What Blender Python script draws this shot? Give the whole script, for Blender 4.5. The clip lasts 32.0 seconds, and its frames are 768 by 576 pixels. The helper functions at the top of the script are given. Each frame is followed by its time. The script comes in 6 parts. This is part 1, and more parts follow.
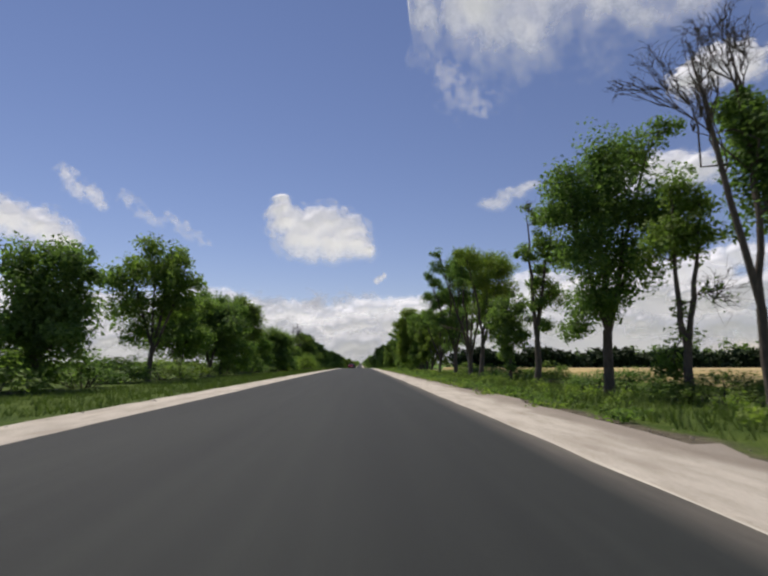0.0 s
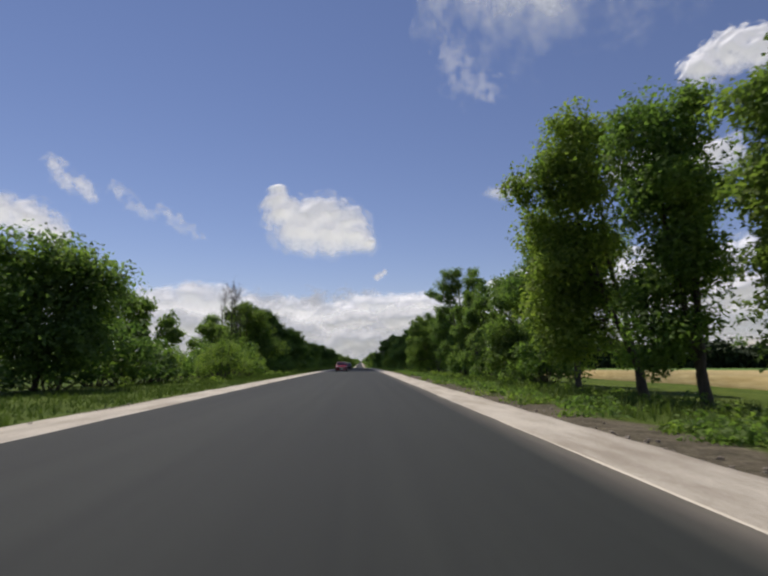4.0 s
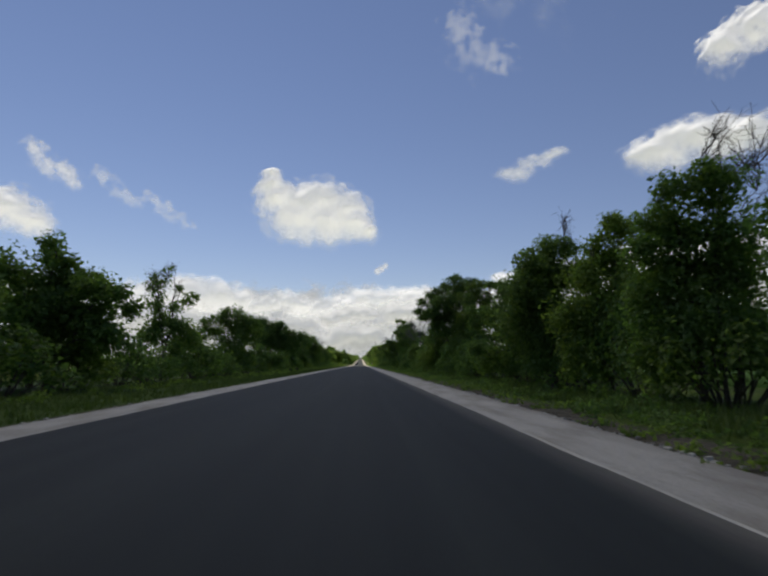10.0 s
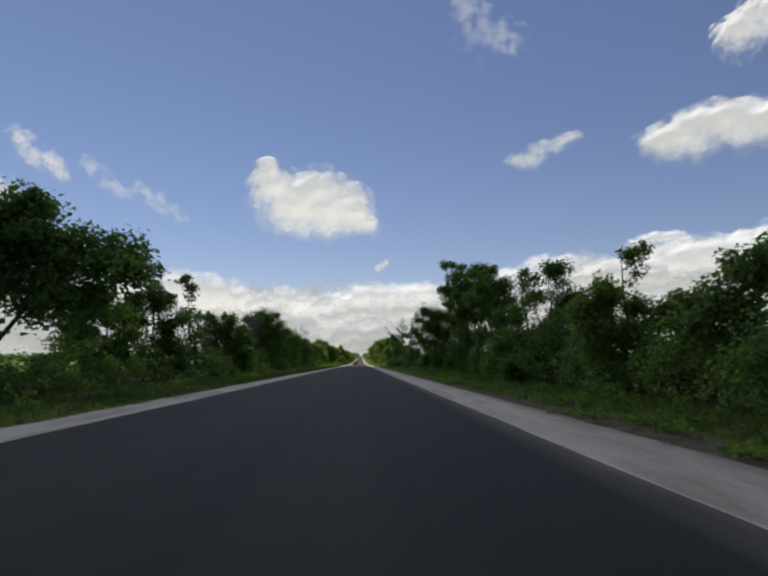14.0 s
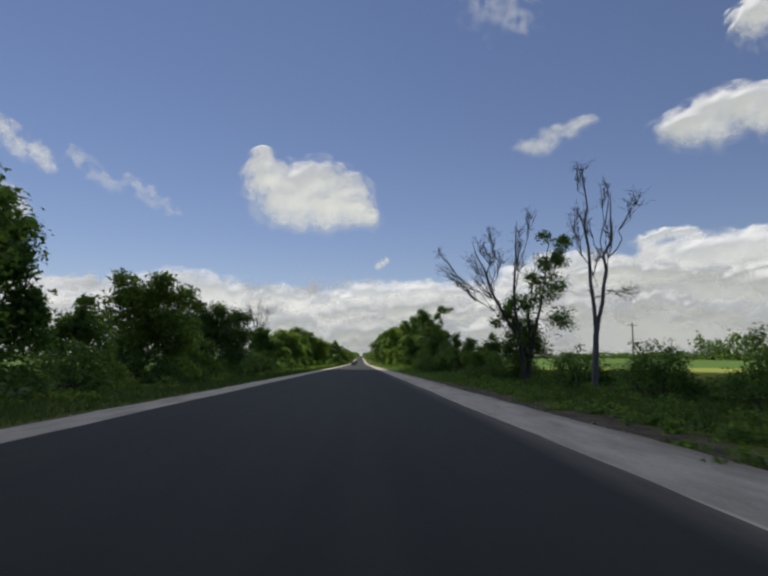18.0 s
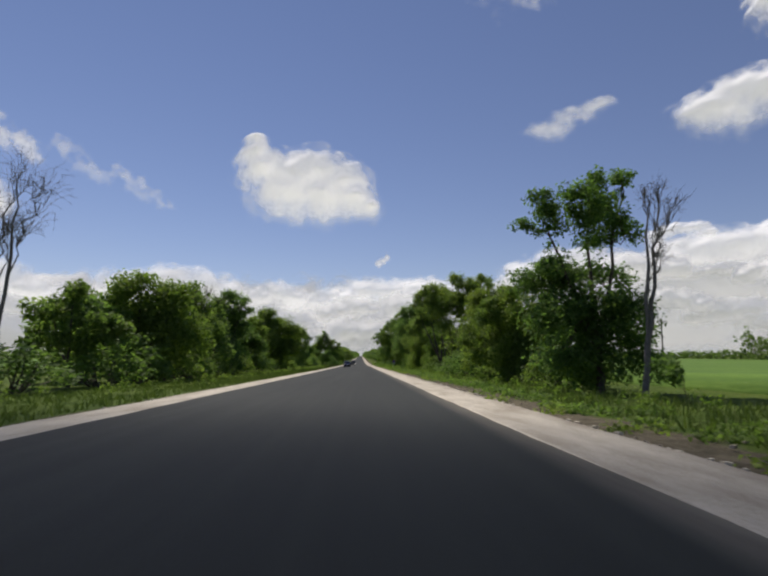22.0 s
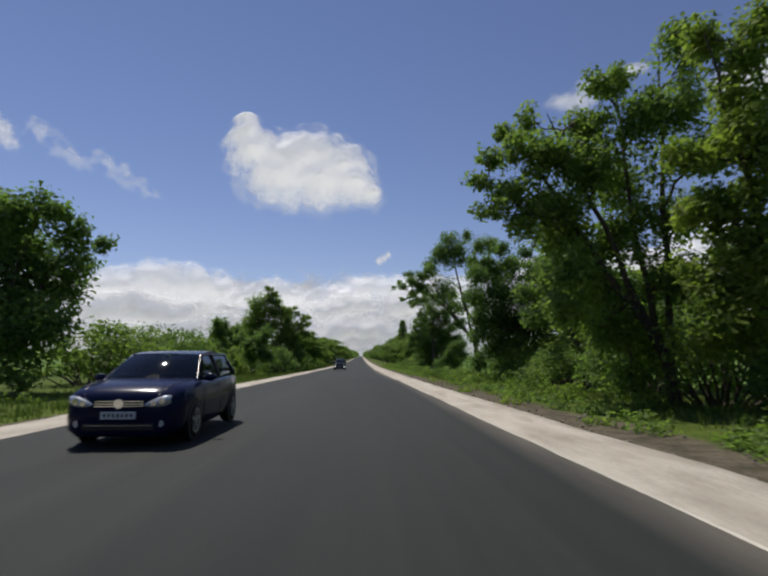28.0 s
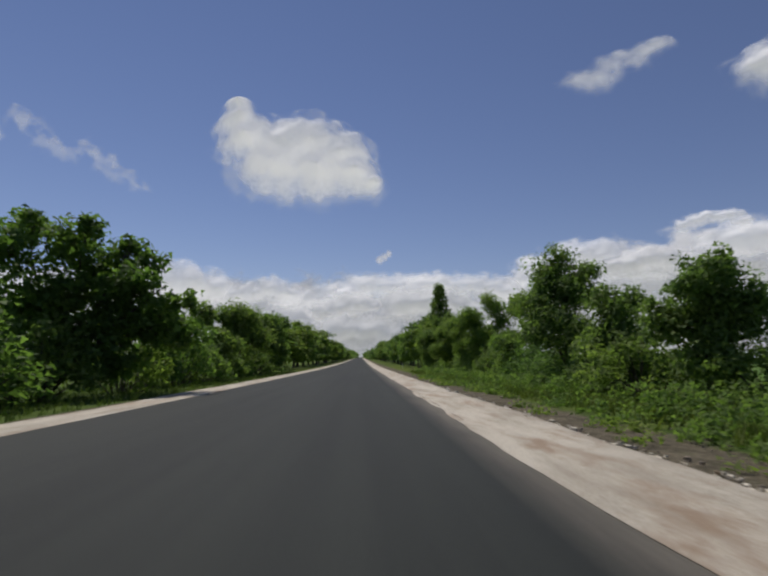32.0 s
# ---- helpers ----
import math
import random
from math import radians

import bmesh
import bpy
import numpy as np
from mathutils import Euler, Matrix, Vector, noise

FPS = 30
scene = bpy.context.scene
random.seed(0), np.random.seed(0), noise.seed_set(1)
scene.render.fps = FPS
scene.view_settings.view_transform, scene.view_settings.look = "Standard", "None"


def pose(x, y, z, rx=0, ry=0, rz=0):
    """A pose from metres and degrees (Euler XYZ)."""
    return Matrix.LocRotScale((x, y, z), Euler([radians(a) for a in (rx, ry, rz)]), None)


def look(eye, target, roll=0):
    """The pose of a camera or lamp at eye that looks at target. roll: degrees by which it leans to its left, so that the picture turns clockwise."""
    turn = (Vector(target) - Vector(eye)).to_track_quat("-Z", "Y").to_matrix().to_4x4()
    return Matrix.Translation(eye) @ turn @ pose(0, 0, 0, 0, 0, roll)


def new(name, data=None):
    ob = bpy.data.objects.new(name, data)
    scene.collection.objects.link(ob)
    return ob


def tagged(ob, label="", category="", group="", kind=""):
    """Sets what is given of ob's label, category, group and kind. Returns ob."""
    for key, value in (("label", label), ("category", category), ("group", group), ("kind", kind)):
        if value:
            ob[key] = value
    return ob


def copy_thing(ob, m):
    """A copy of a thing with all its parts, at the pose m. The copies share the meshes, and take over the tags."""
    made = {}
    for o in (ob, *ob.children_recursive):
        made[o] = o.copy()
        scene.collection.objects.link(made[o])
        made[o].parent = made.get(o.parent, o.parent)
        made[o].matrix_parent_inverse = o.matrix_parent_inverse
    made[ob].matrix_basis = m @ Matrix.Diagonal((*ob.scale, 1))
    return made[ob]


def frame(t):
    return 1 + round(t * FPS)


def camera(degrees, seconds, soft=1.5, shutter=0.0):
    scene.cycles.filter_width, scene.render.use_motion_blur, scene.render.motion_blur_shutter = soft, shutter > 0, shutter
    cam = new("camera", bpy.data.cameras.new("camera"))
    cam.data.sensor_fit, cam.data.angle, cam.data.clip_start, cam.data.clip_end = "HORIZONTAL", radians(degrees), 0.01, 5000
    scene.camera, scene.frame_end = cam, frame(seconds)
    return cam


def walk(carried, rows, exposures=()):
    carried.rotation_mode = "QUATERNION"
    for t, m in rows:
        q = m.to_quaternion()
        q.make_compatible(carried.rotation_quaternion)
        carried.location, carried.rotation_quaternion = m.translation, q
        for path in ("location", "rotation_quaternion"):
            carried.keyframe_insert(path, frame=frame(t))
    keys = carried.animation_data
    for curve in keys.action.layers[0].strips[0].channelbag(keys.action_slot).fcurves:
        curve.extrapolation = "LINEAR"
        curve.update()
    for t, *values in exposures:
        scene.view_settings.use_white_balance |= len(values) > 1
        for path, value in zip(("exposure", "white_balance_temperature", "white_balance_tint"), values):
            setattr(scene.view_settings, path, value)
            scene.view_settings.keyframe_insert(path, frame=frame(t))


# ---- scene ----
# Plan: x to the right, y along the road, metres. The car drives along x = 0 from y = 0 to y = 688.
SPEED, EYE = 21.5, 1.27
RIGHT_EDGE = 2.84


def left_edge(y):
    return float(np.interp(y, (0, 130), (-5.8, -6.05)))


def right_edge(y):
    return float(np.interp(y, (0, 600, 640, 690), (2.84, 2.84, 2.7, 2.5)))


def left_shoulder(y):
    return float(np.interp(y, (0, 130), (-7.7, -7.45)))


def right_shoulder(y):
    """The gravel shoulder is broader at some places than at others."""
    return float(np.interp(y, (-20, 20, 60, 110, 140, 155, 175, 200, 230, 300, 430, 600, 640, 700), (5.2, 5.2, 4.7, 4.3, 4.35, 4.7, 4.65, 4.45, 4.6, 4.75, 4.6, 4.55, 4.2, 4.35)))



def slope(y):
    """The road's fall along its length: a low crest, a long gentle descent, then a sag."""
    return float(np.interp(y, (-300, 0, 150, 260, 520, 610, 690, 800, 900, 1600, 2200), (0, 0, -.006, -.012, -.012, -.0105, -.008, -.001, .003, .003, 0)))


PROFILE_Y = np.arange(-400.0, 5000.0, 5.0)
PROFILE_Z = np.concatenate(([0.0], np.cumsum([slope(y + 2.5) * 5.0 for y in PROFILE_Y[:-1]])))
PROFILE_Z -= np.interp(0, PROFILE_Y, PROFILE_Z)


def road_z(y):
    return float(np.interp(y, PROFILE_Y, PROFILE_Z))


def drop(x):
    """The verge falls away gently from the shoulders."""
    return float(np.interp(x, (-60, -18, -11, -8, -7.5, -7.0, -6, 2.8, 3.8, 4.3, 5.2, 7, 10, 14, 60), (-.5, -.4, -.3, -.12, -.05, -.1, -.16, -.16, -.13, -.12, -.12, -.18, -.25, -.3, -.5)))


def ground_z(x, y):
    return road_z(y) + drop(x) + (0.07 * noise.noise(Vector((x * .35, y * .35, 3))) if x < -8.5 or x > 5 else 0.0)


cam = camera(71.0, 32.0, soft=2.4, shutter=0.1)
SHIFT_T, SHIFT_X = (0, 1, 3, 6, 12, 16, 19, 21, 27.5, 32), (-.22, -.38, -.34, 0, -.25, -.3, -.28, -.14, 0, .2)


def eye_pose(t, yaw=-2.45, pitch=7.87, roll=0.0):
    y = SPEED * t
    return pose(float(np.interp(t, SHIFT_T, SHIFT_X)), y, road_z(y) + EYE, 90 + pitch + math.degrees(slope(y)), roll, yaw)


walk(cam, [(t, eye_pose(t)) for t in range(0, 33)], exposures=[(0, 0.09, 6700, 14), (3, 0.05, 6650, 14), (7, 0.04, 6580, 13), (9.5, 0.14, 6950, 8), (13.5, 0.14, 6950, 8), (16, 0.24, 7100, 8), (17, 0.08, 6800, 8), (18, -0.03, 6800, 8), (20.5, -0.05, 6850, 8), (22, 0.07, 6800, 12), (23, 0.02, 6600, 12), (30, 0.0, 6500, 12), (31, -0.1, 6500, 12), (32, -0.26, 6500, 12)])

# ---- world and sun ----
SUN_HEIGHT, SUN_TURN = 58.0, -32.0
world = bpy.data.worlds.new("sky")
scene.world = world
world.use_nodes = True
wn = world.node_tree.nodes
sky = wn.new("ShaderNodeTexSky")
sky.sky_type, sky.sun_disc = "NISHITA", False
sky.sun_elevation, sky.sun_rotation = radians(SUN_HEIGHT), radians(SUN_TURN)
sky.air_density, sky.dust_density, sky.ozone_density = 1.0, 0.0, 2.5
wn["Background"].inputs["Strength"].default_value = 0.073
hue = wn.new("ShaderNodeMix")
hue.data_type, hue.blend_type = "RGBA", "MULTIPLY"
hue.inputs[0].default_value, hue.inputs[7].default_value = 1.0, (1.085, 0.985, 1.10, 1)
world.node_tree.links.new(sky.outputs["Color"], hue.inputs[6])
world.node_tree.links.new(hue.outputs[2], wn["Background"].inputs["Color"])
SUN_WAY = Vector((math.sin(radians(SUN_TURN)) * math.cos(radians(SUN_HEIGHT)), math.cos(radians(SUN_TURN)) * math.cos(radians(SUN_HEIGHT)), math.sin(radians(SUN_HEIGHT))))
sun = new("sun", bpy.data.lights.new("sun", "SUN"))
sun.data.energy, sun.data.angle, sun.data.color = 4.2, radians(0.53), (1.0, 0.95, 0.87)
sun.matrix_world = look(SUN_WAY * 300, (0, 0, 0))

# ---- materials ----


def material(name):
    m = bpy.data.materials.new(name)
    m.use_nodes = True
    nt = m.node_tree
    return m, nt, nt.nodes["Principled BSDF"]


def add_node(nt, kind, **values):
    n = nt.nodes.new(kind)
    for key, value in values.items():
        n.inputs[key].default_value = value
    return n


def ramp(nt, source, stops):
    r = nt.nodes.new("ShaderNodeValToRGB")
    while len(r.color_ramp.elements) < len(stops):
        r.color_ramp.elements.new(0.5)
    for e, (place, colour) in zip(r.color_ramp.elements, stops):
        e.position, e.color = place, (*colour, 1)
    nt.links.new(source, r.inputs["Fac"])
    return r.outputs["Color"]


def noise_tex(nt, coords, scale, detail=4.0, rough=0.6):
    n = add_node(nt, "ShaderNodeTexNoise", Scale=scale, Detail=detail, Roughness=rough)
    if coords is not None:
        nt.links.new(coords, n.inputs["Vector"])
    return n.outputs["Fac"]


def mix(nt, a, b, fac, mode="MIX"):
    n = nt.nodes.new("ShaderNodeMix")
    n.data_type, n.blend_type = "RGBA", mode
    for key, value in ((0, fac), (6, a), (7, b)):
        if isinstance(value, (int, float)):
            n.inputs[key].default_value = value
        elif isinstance(value, tuple):
            n.inputs[key].default_value = (*value, 1)
        else:
            nt.links.new(value, n.inputs[key])
    return n.outputs[2]


def maths(nt, op, a, b=0.0, clamp=False):
    n = nt.nodes.new("ShaderNodeMath")
    n.operation, n.use_clamp = op, clamp
    for k, value in enumerate((a, b)):
        if isinstance(value, (int, float)):
            n.inputs[k].default_value = value
        else:
            nt.links.new(value, n.inputs[k])
    return n.outputs[0]


def bump(nt, shader, height, strength, distance=0.02):
    b = add_node(nt, "ShaderNodeBump", Strength=strength, Distance=distance)
    nt.links.new(height, b.inputs["Height"])
    nt.links.new(b.outputs["Normal"], shader.inputs["Normal"])


def place(nt, stretch=(1, 1, 1)):
    g = nt.nodes.new("ShaderNodeNewGeometry")
    m = nt.nodes.new("ShaderNodeMapping")
    m.inputs["Scale"].default_value = stretch
    nt.links.new(g.outputs["Position"], m.inputs["Vector"])
    return m.outputs["Vector"]


def plain(name, colour, rough=0.6, metal=0.0, grain=60.0, vary=0.25, coat=0.0):
    m, nt, s = material(name)
    c = nt.nodes.new("ShaderNodeTexCoord").outputs["Object"]
    f = noise_tex(nt, c, grain)
    g = noise_tex(nt, c, grain / 9)
    low, high = tuple(v * (1 - vary) for v in colour), tuple(min(1, v * (1 + vary)) for v in colour)
    nt.links.new(mix(nt, ramp(nt, f, ((.3, low), (.7, high))), ramp(nt, g, ((.35, low), (.65, high))), .5), s.inputs["Base Color"])
    s.inputs["Roughness"].default_value, s.inputs["Metallic"].default_value, s.inputs["Coat Weight"].default_value = rough, metal, coat
    return m


def asphalt():
    m, nt, s = material("asphalt")
    p = place(nt)
    fine = noise_tex(nt, p, 55, 3, .7)
    patch = noise_tex(nt, place(nt, (.5, .03, 1)), 1.1, 5)
    streak = noise_tex(nt, place(nt, (2.2, .012, 1)), 1.0, 3)
    base = ramp(nt, fine, ((.25, (.0090, .0112, .0101)), (.75, (.0246, .0290, .0262))))
    base = mix(nt, base, ramp(nt, patch, ((.35, (.75, .76, .78)), (.7, (1.2, 1.18, 1.15)))), 1.0, "MULTIPLY")
    base = mix(nt, base, ramp(nt, streak, ((.4, (.9, .9, .9)), (.66, (1.28, 1.25, 1.2)))), .8, "MULTIPLY")
    # pale dust carried in from the shoulders
    x = nt.nodes.new("ShaderNodeSeparateXYZ")
    nt.links.new(p, x.inputs[0])
    late = maths(nt, "MULTIPLY", maths(nt, "SUBTRACT", x.outputs[1], 636.0), .04, True)
    edge = maths(nt, "ADD", maths(nt, "SUBTRACT", x.outputs[0], RIGHT_EDGE - .62), maths(nt, "MULTIPLY", late, .55))
    dust = maths(nt, "MULTIPLY", maths(nt, "MULTIPLY", edge, 1.35, True), maths(nt, "MULTIPLY", noise_tex(nt, place(nt, (1, .12, 1)), 2.5, 6), .75), True)
    base = mix(nt, base, (.30, .26, .21), dust)
    nt.links.new(base, s.inputs["Base Color"])
    s.inputs["Roughness"].default_value = .82
    s.inputs["Specular IOR Level"].default_value = .25
    bump(nt, s, fine, .5, .01)
    return m


def gravel():
    m, nt, s = material("limestone_gravel")
    p = place(nt)
    fine, lumps = noise_tex(nt, p, 28, 5, .75), noise_tex(nt, place(nt, (1, .25, 1)), 1.6, 5)
    base = mix(nt, ramp(nt, fine, ((.3, (.345, .312, .258)), (.62, (.55, .515, .44)))), ramp(nt, lumps, ((.3, (.66, .62, .57)), (.6, (1.05, 1.03, 1.0)))), 1.0, "MULTIPLY")
    # trodden brown soil in the gravel further along
    xyz = nt.nodes.new("ShaderNodeSeparateXYZ")
    nt.links.new(p, xyz.inputs[0])
    late = maths(nt, "MULTIPLY", maths(nt, "SUBTRACT", xyz.outputs[1], 640.0), .05, True)
    mud = maths(nt, "MULTIPLY", maths(nt, "SUBTRACT", noise_tex(nt, place(nt, (1, .35, 1)), 1.1, 6, .65), .5), 6.0, True)
    base = mix(nt, base, (.27, .19, .125), maths(nt, "MULTIPLY", mud, maths(nt, "MULTIPLY", late, .85)))
    # soil worked into its outer margin
    brink = maths(nt, "SUBTRACT", xyz.outputs[0], maths(nt, "ADD", maths(nt, "MULTIPLY", noise_tex(nt, place(nt, (1, .3, 1)), .9, 6, .7), 1.6), 3.35))
    base = mix(nt, base, (.2, .165, .125), maths(nt, "MULTIPLY", maths(nt, "MULTIPLY", brink, 1.6, True), .72))
    nt.links.new(base, s.inputs["Base Color"])
    s.inputs["Roughness"].default_value = .95
    bump(nt, s, fine, .8, .03)
    return m


def meadow():
    m, nt, s = material("meadow_and_soil")
    p = place(nt)
    fine, mid, wide = noise_tex(nt, p, 9, 6, .7), noise_tex(nt, p, .55, 5), noise_tex(nt, p, .012, 3)
    green = ramp(nt, fine, ((.3, (.035, .055, .014)), (.55, (.075, .115, .028)), (.75, (.13, .15, .05))))
    green = mix(nt, green, ramp(nt, mid, ((.35, (.7, .75, .6)), (.7, (1.25, 1.15, .9)))), 1.0, "MULTIPLY")
    green = mix(nt, green, ramp(nt, wide, ((.4, (.9, .95, .9)), (.62, (1.3, 1.2, .8)))), .8, "MULTIPLY")
    soil = ramp(nt, fine, ((.3, (.072, .063, .046)), (.7, (.168, .146, .108))))
    soil = mix(nt, soil, ramp(nt, noise_tex(nt, p, 1.7, 6, .7), ((.36, (.55, .56, .52)), (.6, (1.12, 1.1, 1.05)))), 1.0, "MULTIPLY")
    soil = mix(nt, soil, (.07, .085, .03), maths(nt, "MULTIPLY", maths(nt, "MULTIPLY", maths(nt, "SUBTRACT", noise_tex(nt, p, 2.6, 6, .75), .55), 7.0, True), .4))
    x = nt.nodes.new("ShaderNodeSeparateXYZ")
    nt.links.new(p, x.inputs[0])
    wobble = maths(nt, "MULTIPLY", noise_tex(nt, p, .45, 6), 2.6)
    right = maths(nt, "MULTIPLY", maths(nt, "SUBTRACT", x.outputs[0], maths(nt, "ADD", wobble, 4.65)), 1.7, True)
    left = maths(nt, "MULTIPLY", maths(nt, "SUBTRACT", -7.3, maths(nt, "ADD", x.outputs[0], maths(nt, "MULTIPLY", wobble, .3))), 3.0, True)
    nt.links.new(mix(nt, soil, green, maths(nt, "MAXIMUM", right, left)), s.inputs["Base Color"])
    s.inputs["Roughness"].default_value = 1.0
    s.inputs["Specular IOR Level"].default_value = .1
    bump(nt, s, fine, .9, .06)
    return m


def crop(name, low, high):
    m, nt, s = material(name)
    f, w = noise_tex(nt, place(nt, (1, .2, 1)), 3.0, 6), noise_tex(nt, place(nt), .05, 4)
    nt.links.new(mix(nt, ramp(nt, f, ((.3, low), (.7, high))), ramp(nt, w, ((.35, (.8, .82, .8)), (.65, (1.15, 1.1, 1.0)))), 1.0, "MULTIPLY"), s.inputs["Base Color"])
    s.inputs["Roughness"].default_value = 1.0
    s.inputs["Specular IOR Level"].default_value = .1
    bump(nt, s, f, .7, .1)
    return m


def leaf(name, low, high, glow=.52):
    m, nt, s = material(name)
    g = nt.nodes.new("ShaderNodeNewGeometry")
    o = nt.nodes.new("ShaderNodeObjectInfo")
    c = ramp(nt, g.outputs["Random Per Island"], ((0, tuple(v * 1.25 for v in low)), (.75, high), (1, tuple(v * 1.15 for v in high))))
    c = mix(nt, c, ramp(nt, o.outputs["Random"], ((0, (.78, .86, .82)), (.5, (1, 1, 1)), (1, (1.18, 1.08, .9)))), 1.0, "MULTIPLY")
    c = mix(nt, c, ramp(nt, noise_tex(nt, place(nt), .45, 3), ((.35, (.8, .84, .8)), (.65, (1.2, 1.12, 1.0)))), 1.0, "MULTIPLY")
    nt.links.new(c, s.inputs["Base Color"])
    s.inputs["Roughness"].default_value = .7
    s.inputs["Specular IOR Level"].default_value = .2
    t = nt.nodes.new("ShaderNodeBsdfTranslucent")
    nt.links.new(mix(nt, c, (1.05, 1.25, .62), 1.0, "MULTIPLY"), t.inputs["Color"])
    b = add_node(nt, "ShaderNodeMixShader", Fac=glow)
    nt.links.new(s.outputs[0], b.inputs[1])
    nt.links.new(t.outputs[0], b.inputs[2])
    nt.links.new(b.outputs[0], nt.nodes["Material Output"].inputs["Surface"])
    return m


def bark(name, low, high):
    m, nt, s = material(name)
    c = nt.nodes.new("ShaderNodeTexCoord").outputs["Object"]
    mp = nt.nodes.new("ShaderNodeMapping")
    mp.inputs["Scale"].default_value = (1, 1, .22)
    nt.links.new(c, mp.inputs["Vector"])
    f = noise_tex(nt, mp.outputs["Vector"], 14, 6, .7)
    nt.links.new(ramp(nt, f, ((.3, low), (.7, high))), s.inputs["Base Color"])
    s.inputs["Roughness"].default_value = .95
    bump(nt, s, f, .9, .04)
    return m


def vapour(name, glow):
    m, nt, s = material(name)
    a = nt.nodes.new("ShaderNodeAttribute")
    a.attribute_name = "vapour_amount"
    f, g = noise_tex(nt, place(nt), .011, 9, .62), noise_tex(nt, place(nt), .05, 6, .6)
    rag = maths(nt, "ADD", maths(nt, "MULTIPLY", maths(nt, "SUBTRACT", f, .5), 1.7), maths(nt, "MULTIPLY", maths(nt, "SUBTRACT", g, .5), .55))
    edge = maths(nt, "ADD", a.outputs["Fac"], maths(nt, "MULTIPLY", rag, maths(nt, "SUBTRACT", 1.15, a.outputs["Fac"])))
    soft = nt.nodes.new("ShaderNodeMapRange")
    soft.interpolation_type = "SMOOTHSTEP"
    soft.inputs["From Min"].default_value, soft.inputs["From Max"].default_value = .05, 1.0
    nt.links.new(edge, soft.inputs["Value"])
    alpha = maths(nt, "MULTIPLY", soft.outputs["Result"], maths(nt, "MULTIPLY", a.outputs["Fac"], 2.2, True))
    thick = nt.nodes.new("ShaderNodeAttribute")
    thick.attribute_name = "vapour_depth"
    alpha = maths(nt, "MULTIPLY", alpha, thick.outputs["Fac"])
    d, t, e = nt.nodes.new("ShaderNodeBsdfDiffuse"), nt.nodes.new("ShaderNodeBsdfTranslucent"), nt.nodes.new("ShaderNodeEmission")
    d.inputs["Color"].default_value = t.inputs["Color"].default_value = (.56, .56, .55, 1)
    # emission stands in for sunlight scattered inside the cloud
    e.inputs["Color"].default_value, e.inputs["Strength"].default_value = (.93, .95, 1.0, 1), glow
    b = add_node(nt, "ShaderNodeMixShader", Fac=.24)
    plus, out = nt.nodes.new("ShaderNodeAddShader"), nt.nodes.new("ShaderNodeMixShader")
    clear = nt.nodes.new("ShaderNodeBsdfTransparent")
    for x, y in ((d.outputs[0], b.inputs[1]), (t.outputs[0], b.inputs[2]), (b.outputs[0], plus.inputs[0]), (e.outputs[0], plus.inputs[1]), (alpha, out.inputs[0]), (clear.outputs[0], out.inputs[1]), (plus.outputs[0], out.inputs[2]), (out.outputs[0], nt.nodes["Material Output"].inputs["Surface"])):
        nt.links.new(x, y)
    return m


# the grey vapour is the same but glows less, painting shade on low banks
ASPHALT, GRAVEL, MEADOW, CLOUD, GREY_CLOUD = asphalt(), gravel(), meadow(), vapour("cloud_vapour", .43), vapour("dim_grey_vapour", .31)
RIDGE = crop("pale_chips", (.44, .41, .355), (.62, .59, .52))
DIRT = crop("dry_dirt", (.17, .13, .09), (.34, .28, .21))
WHEAT, YOUNG_CROP, YELLOW_CROP = crop("ripening_wheat", (.30, .235, .11), (.45, .37, .2)), crop("young_green_crop", (.07, .135, .03), (.125, .21, .05)), crop("yellow_green_crop", (.17, .21, .045), (.32, .34, .08))
LEAF_DARK = leaf("dark_green_leaves", (.074, .118, .041), (.172, .248, .088), .56)
LEAF_MID = leaf("mid_green_leaves", (.088, .136, .041), (.192, .27, .085), .56)
LEAF_LIGHT = leaf("yellow_green_leaves", (.094, .14, .034), (.205, .27, .075), .54)
# darker leaves for one far belt: its shaded side put into the colour
SHADE_LEAVES = leaf("shade_dark_leaves", (.012, .024, .012), (.032, .052, .024), .15)
GRASS = leaf("grass_blades", (.055, .085, .02), (.13, .17, .05), .3)
BARK, DEAD_BARK = bark("grey_brown_bark", (.045, .036, .028), (.13, .105, .08)), bark("weathered_dead_wood", (.10, .088, .075), (.24, .215, .19))

# ---- mesh helpers ----


def mesh_object(name, verts, faces, mat, parent=None, smooth=False, label="", category="", kind="", group=""):
    me = bpy.data.meshes.new(name)
    me.from_pydata(verts if isinstance(verts, list) else verts.tolist(), [], faces if isinstance(faces, list) else faces.tolist())
    me.materials.append(mat)
    if smooth:
        me.polygons.foreach_set("use_smooth", [True] * len(me.polygons))
    ob = new(name, me)
    ob.parent = parent
    return tagged(ob, label, category, group, kind)


def part(name, bm, mat, parent, label="", smooth=False):
    me = bpy.data.meshes.new(name)
    bm.to_mesh(me)
    bm.free()
    me.materials.append(mat)
    if smooth:
        me.polygons.foreach_set("use_smooth", [True] * len(me.polygons))
    ob = new(name, me)
    ob.parent = parent
    return tagged(ob, label)


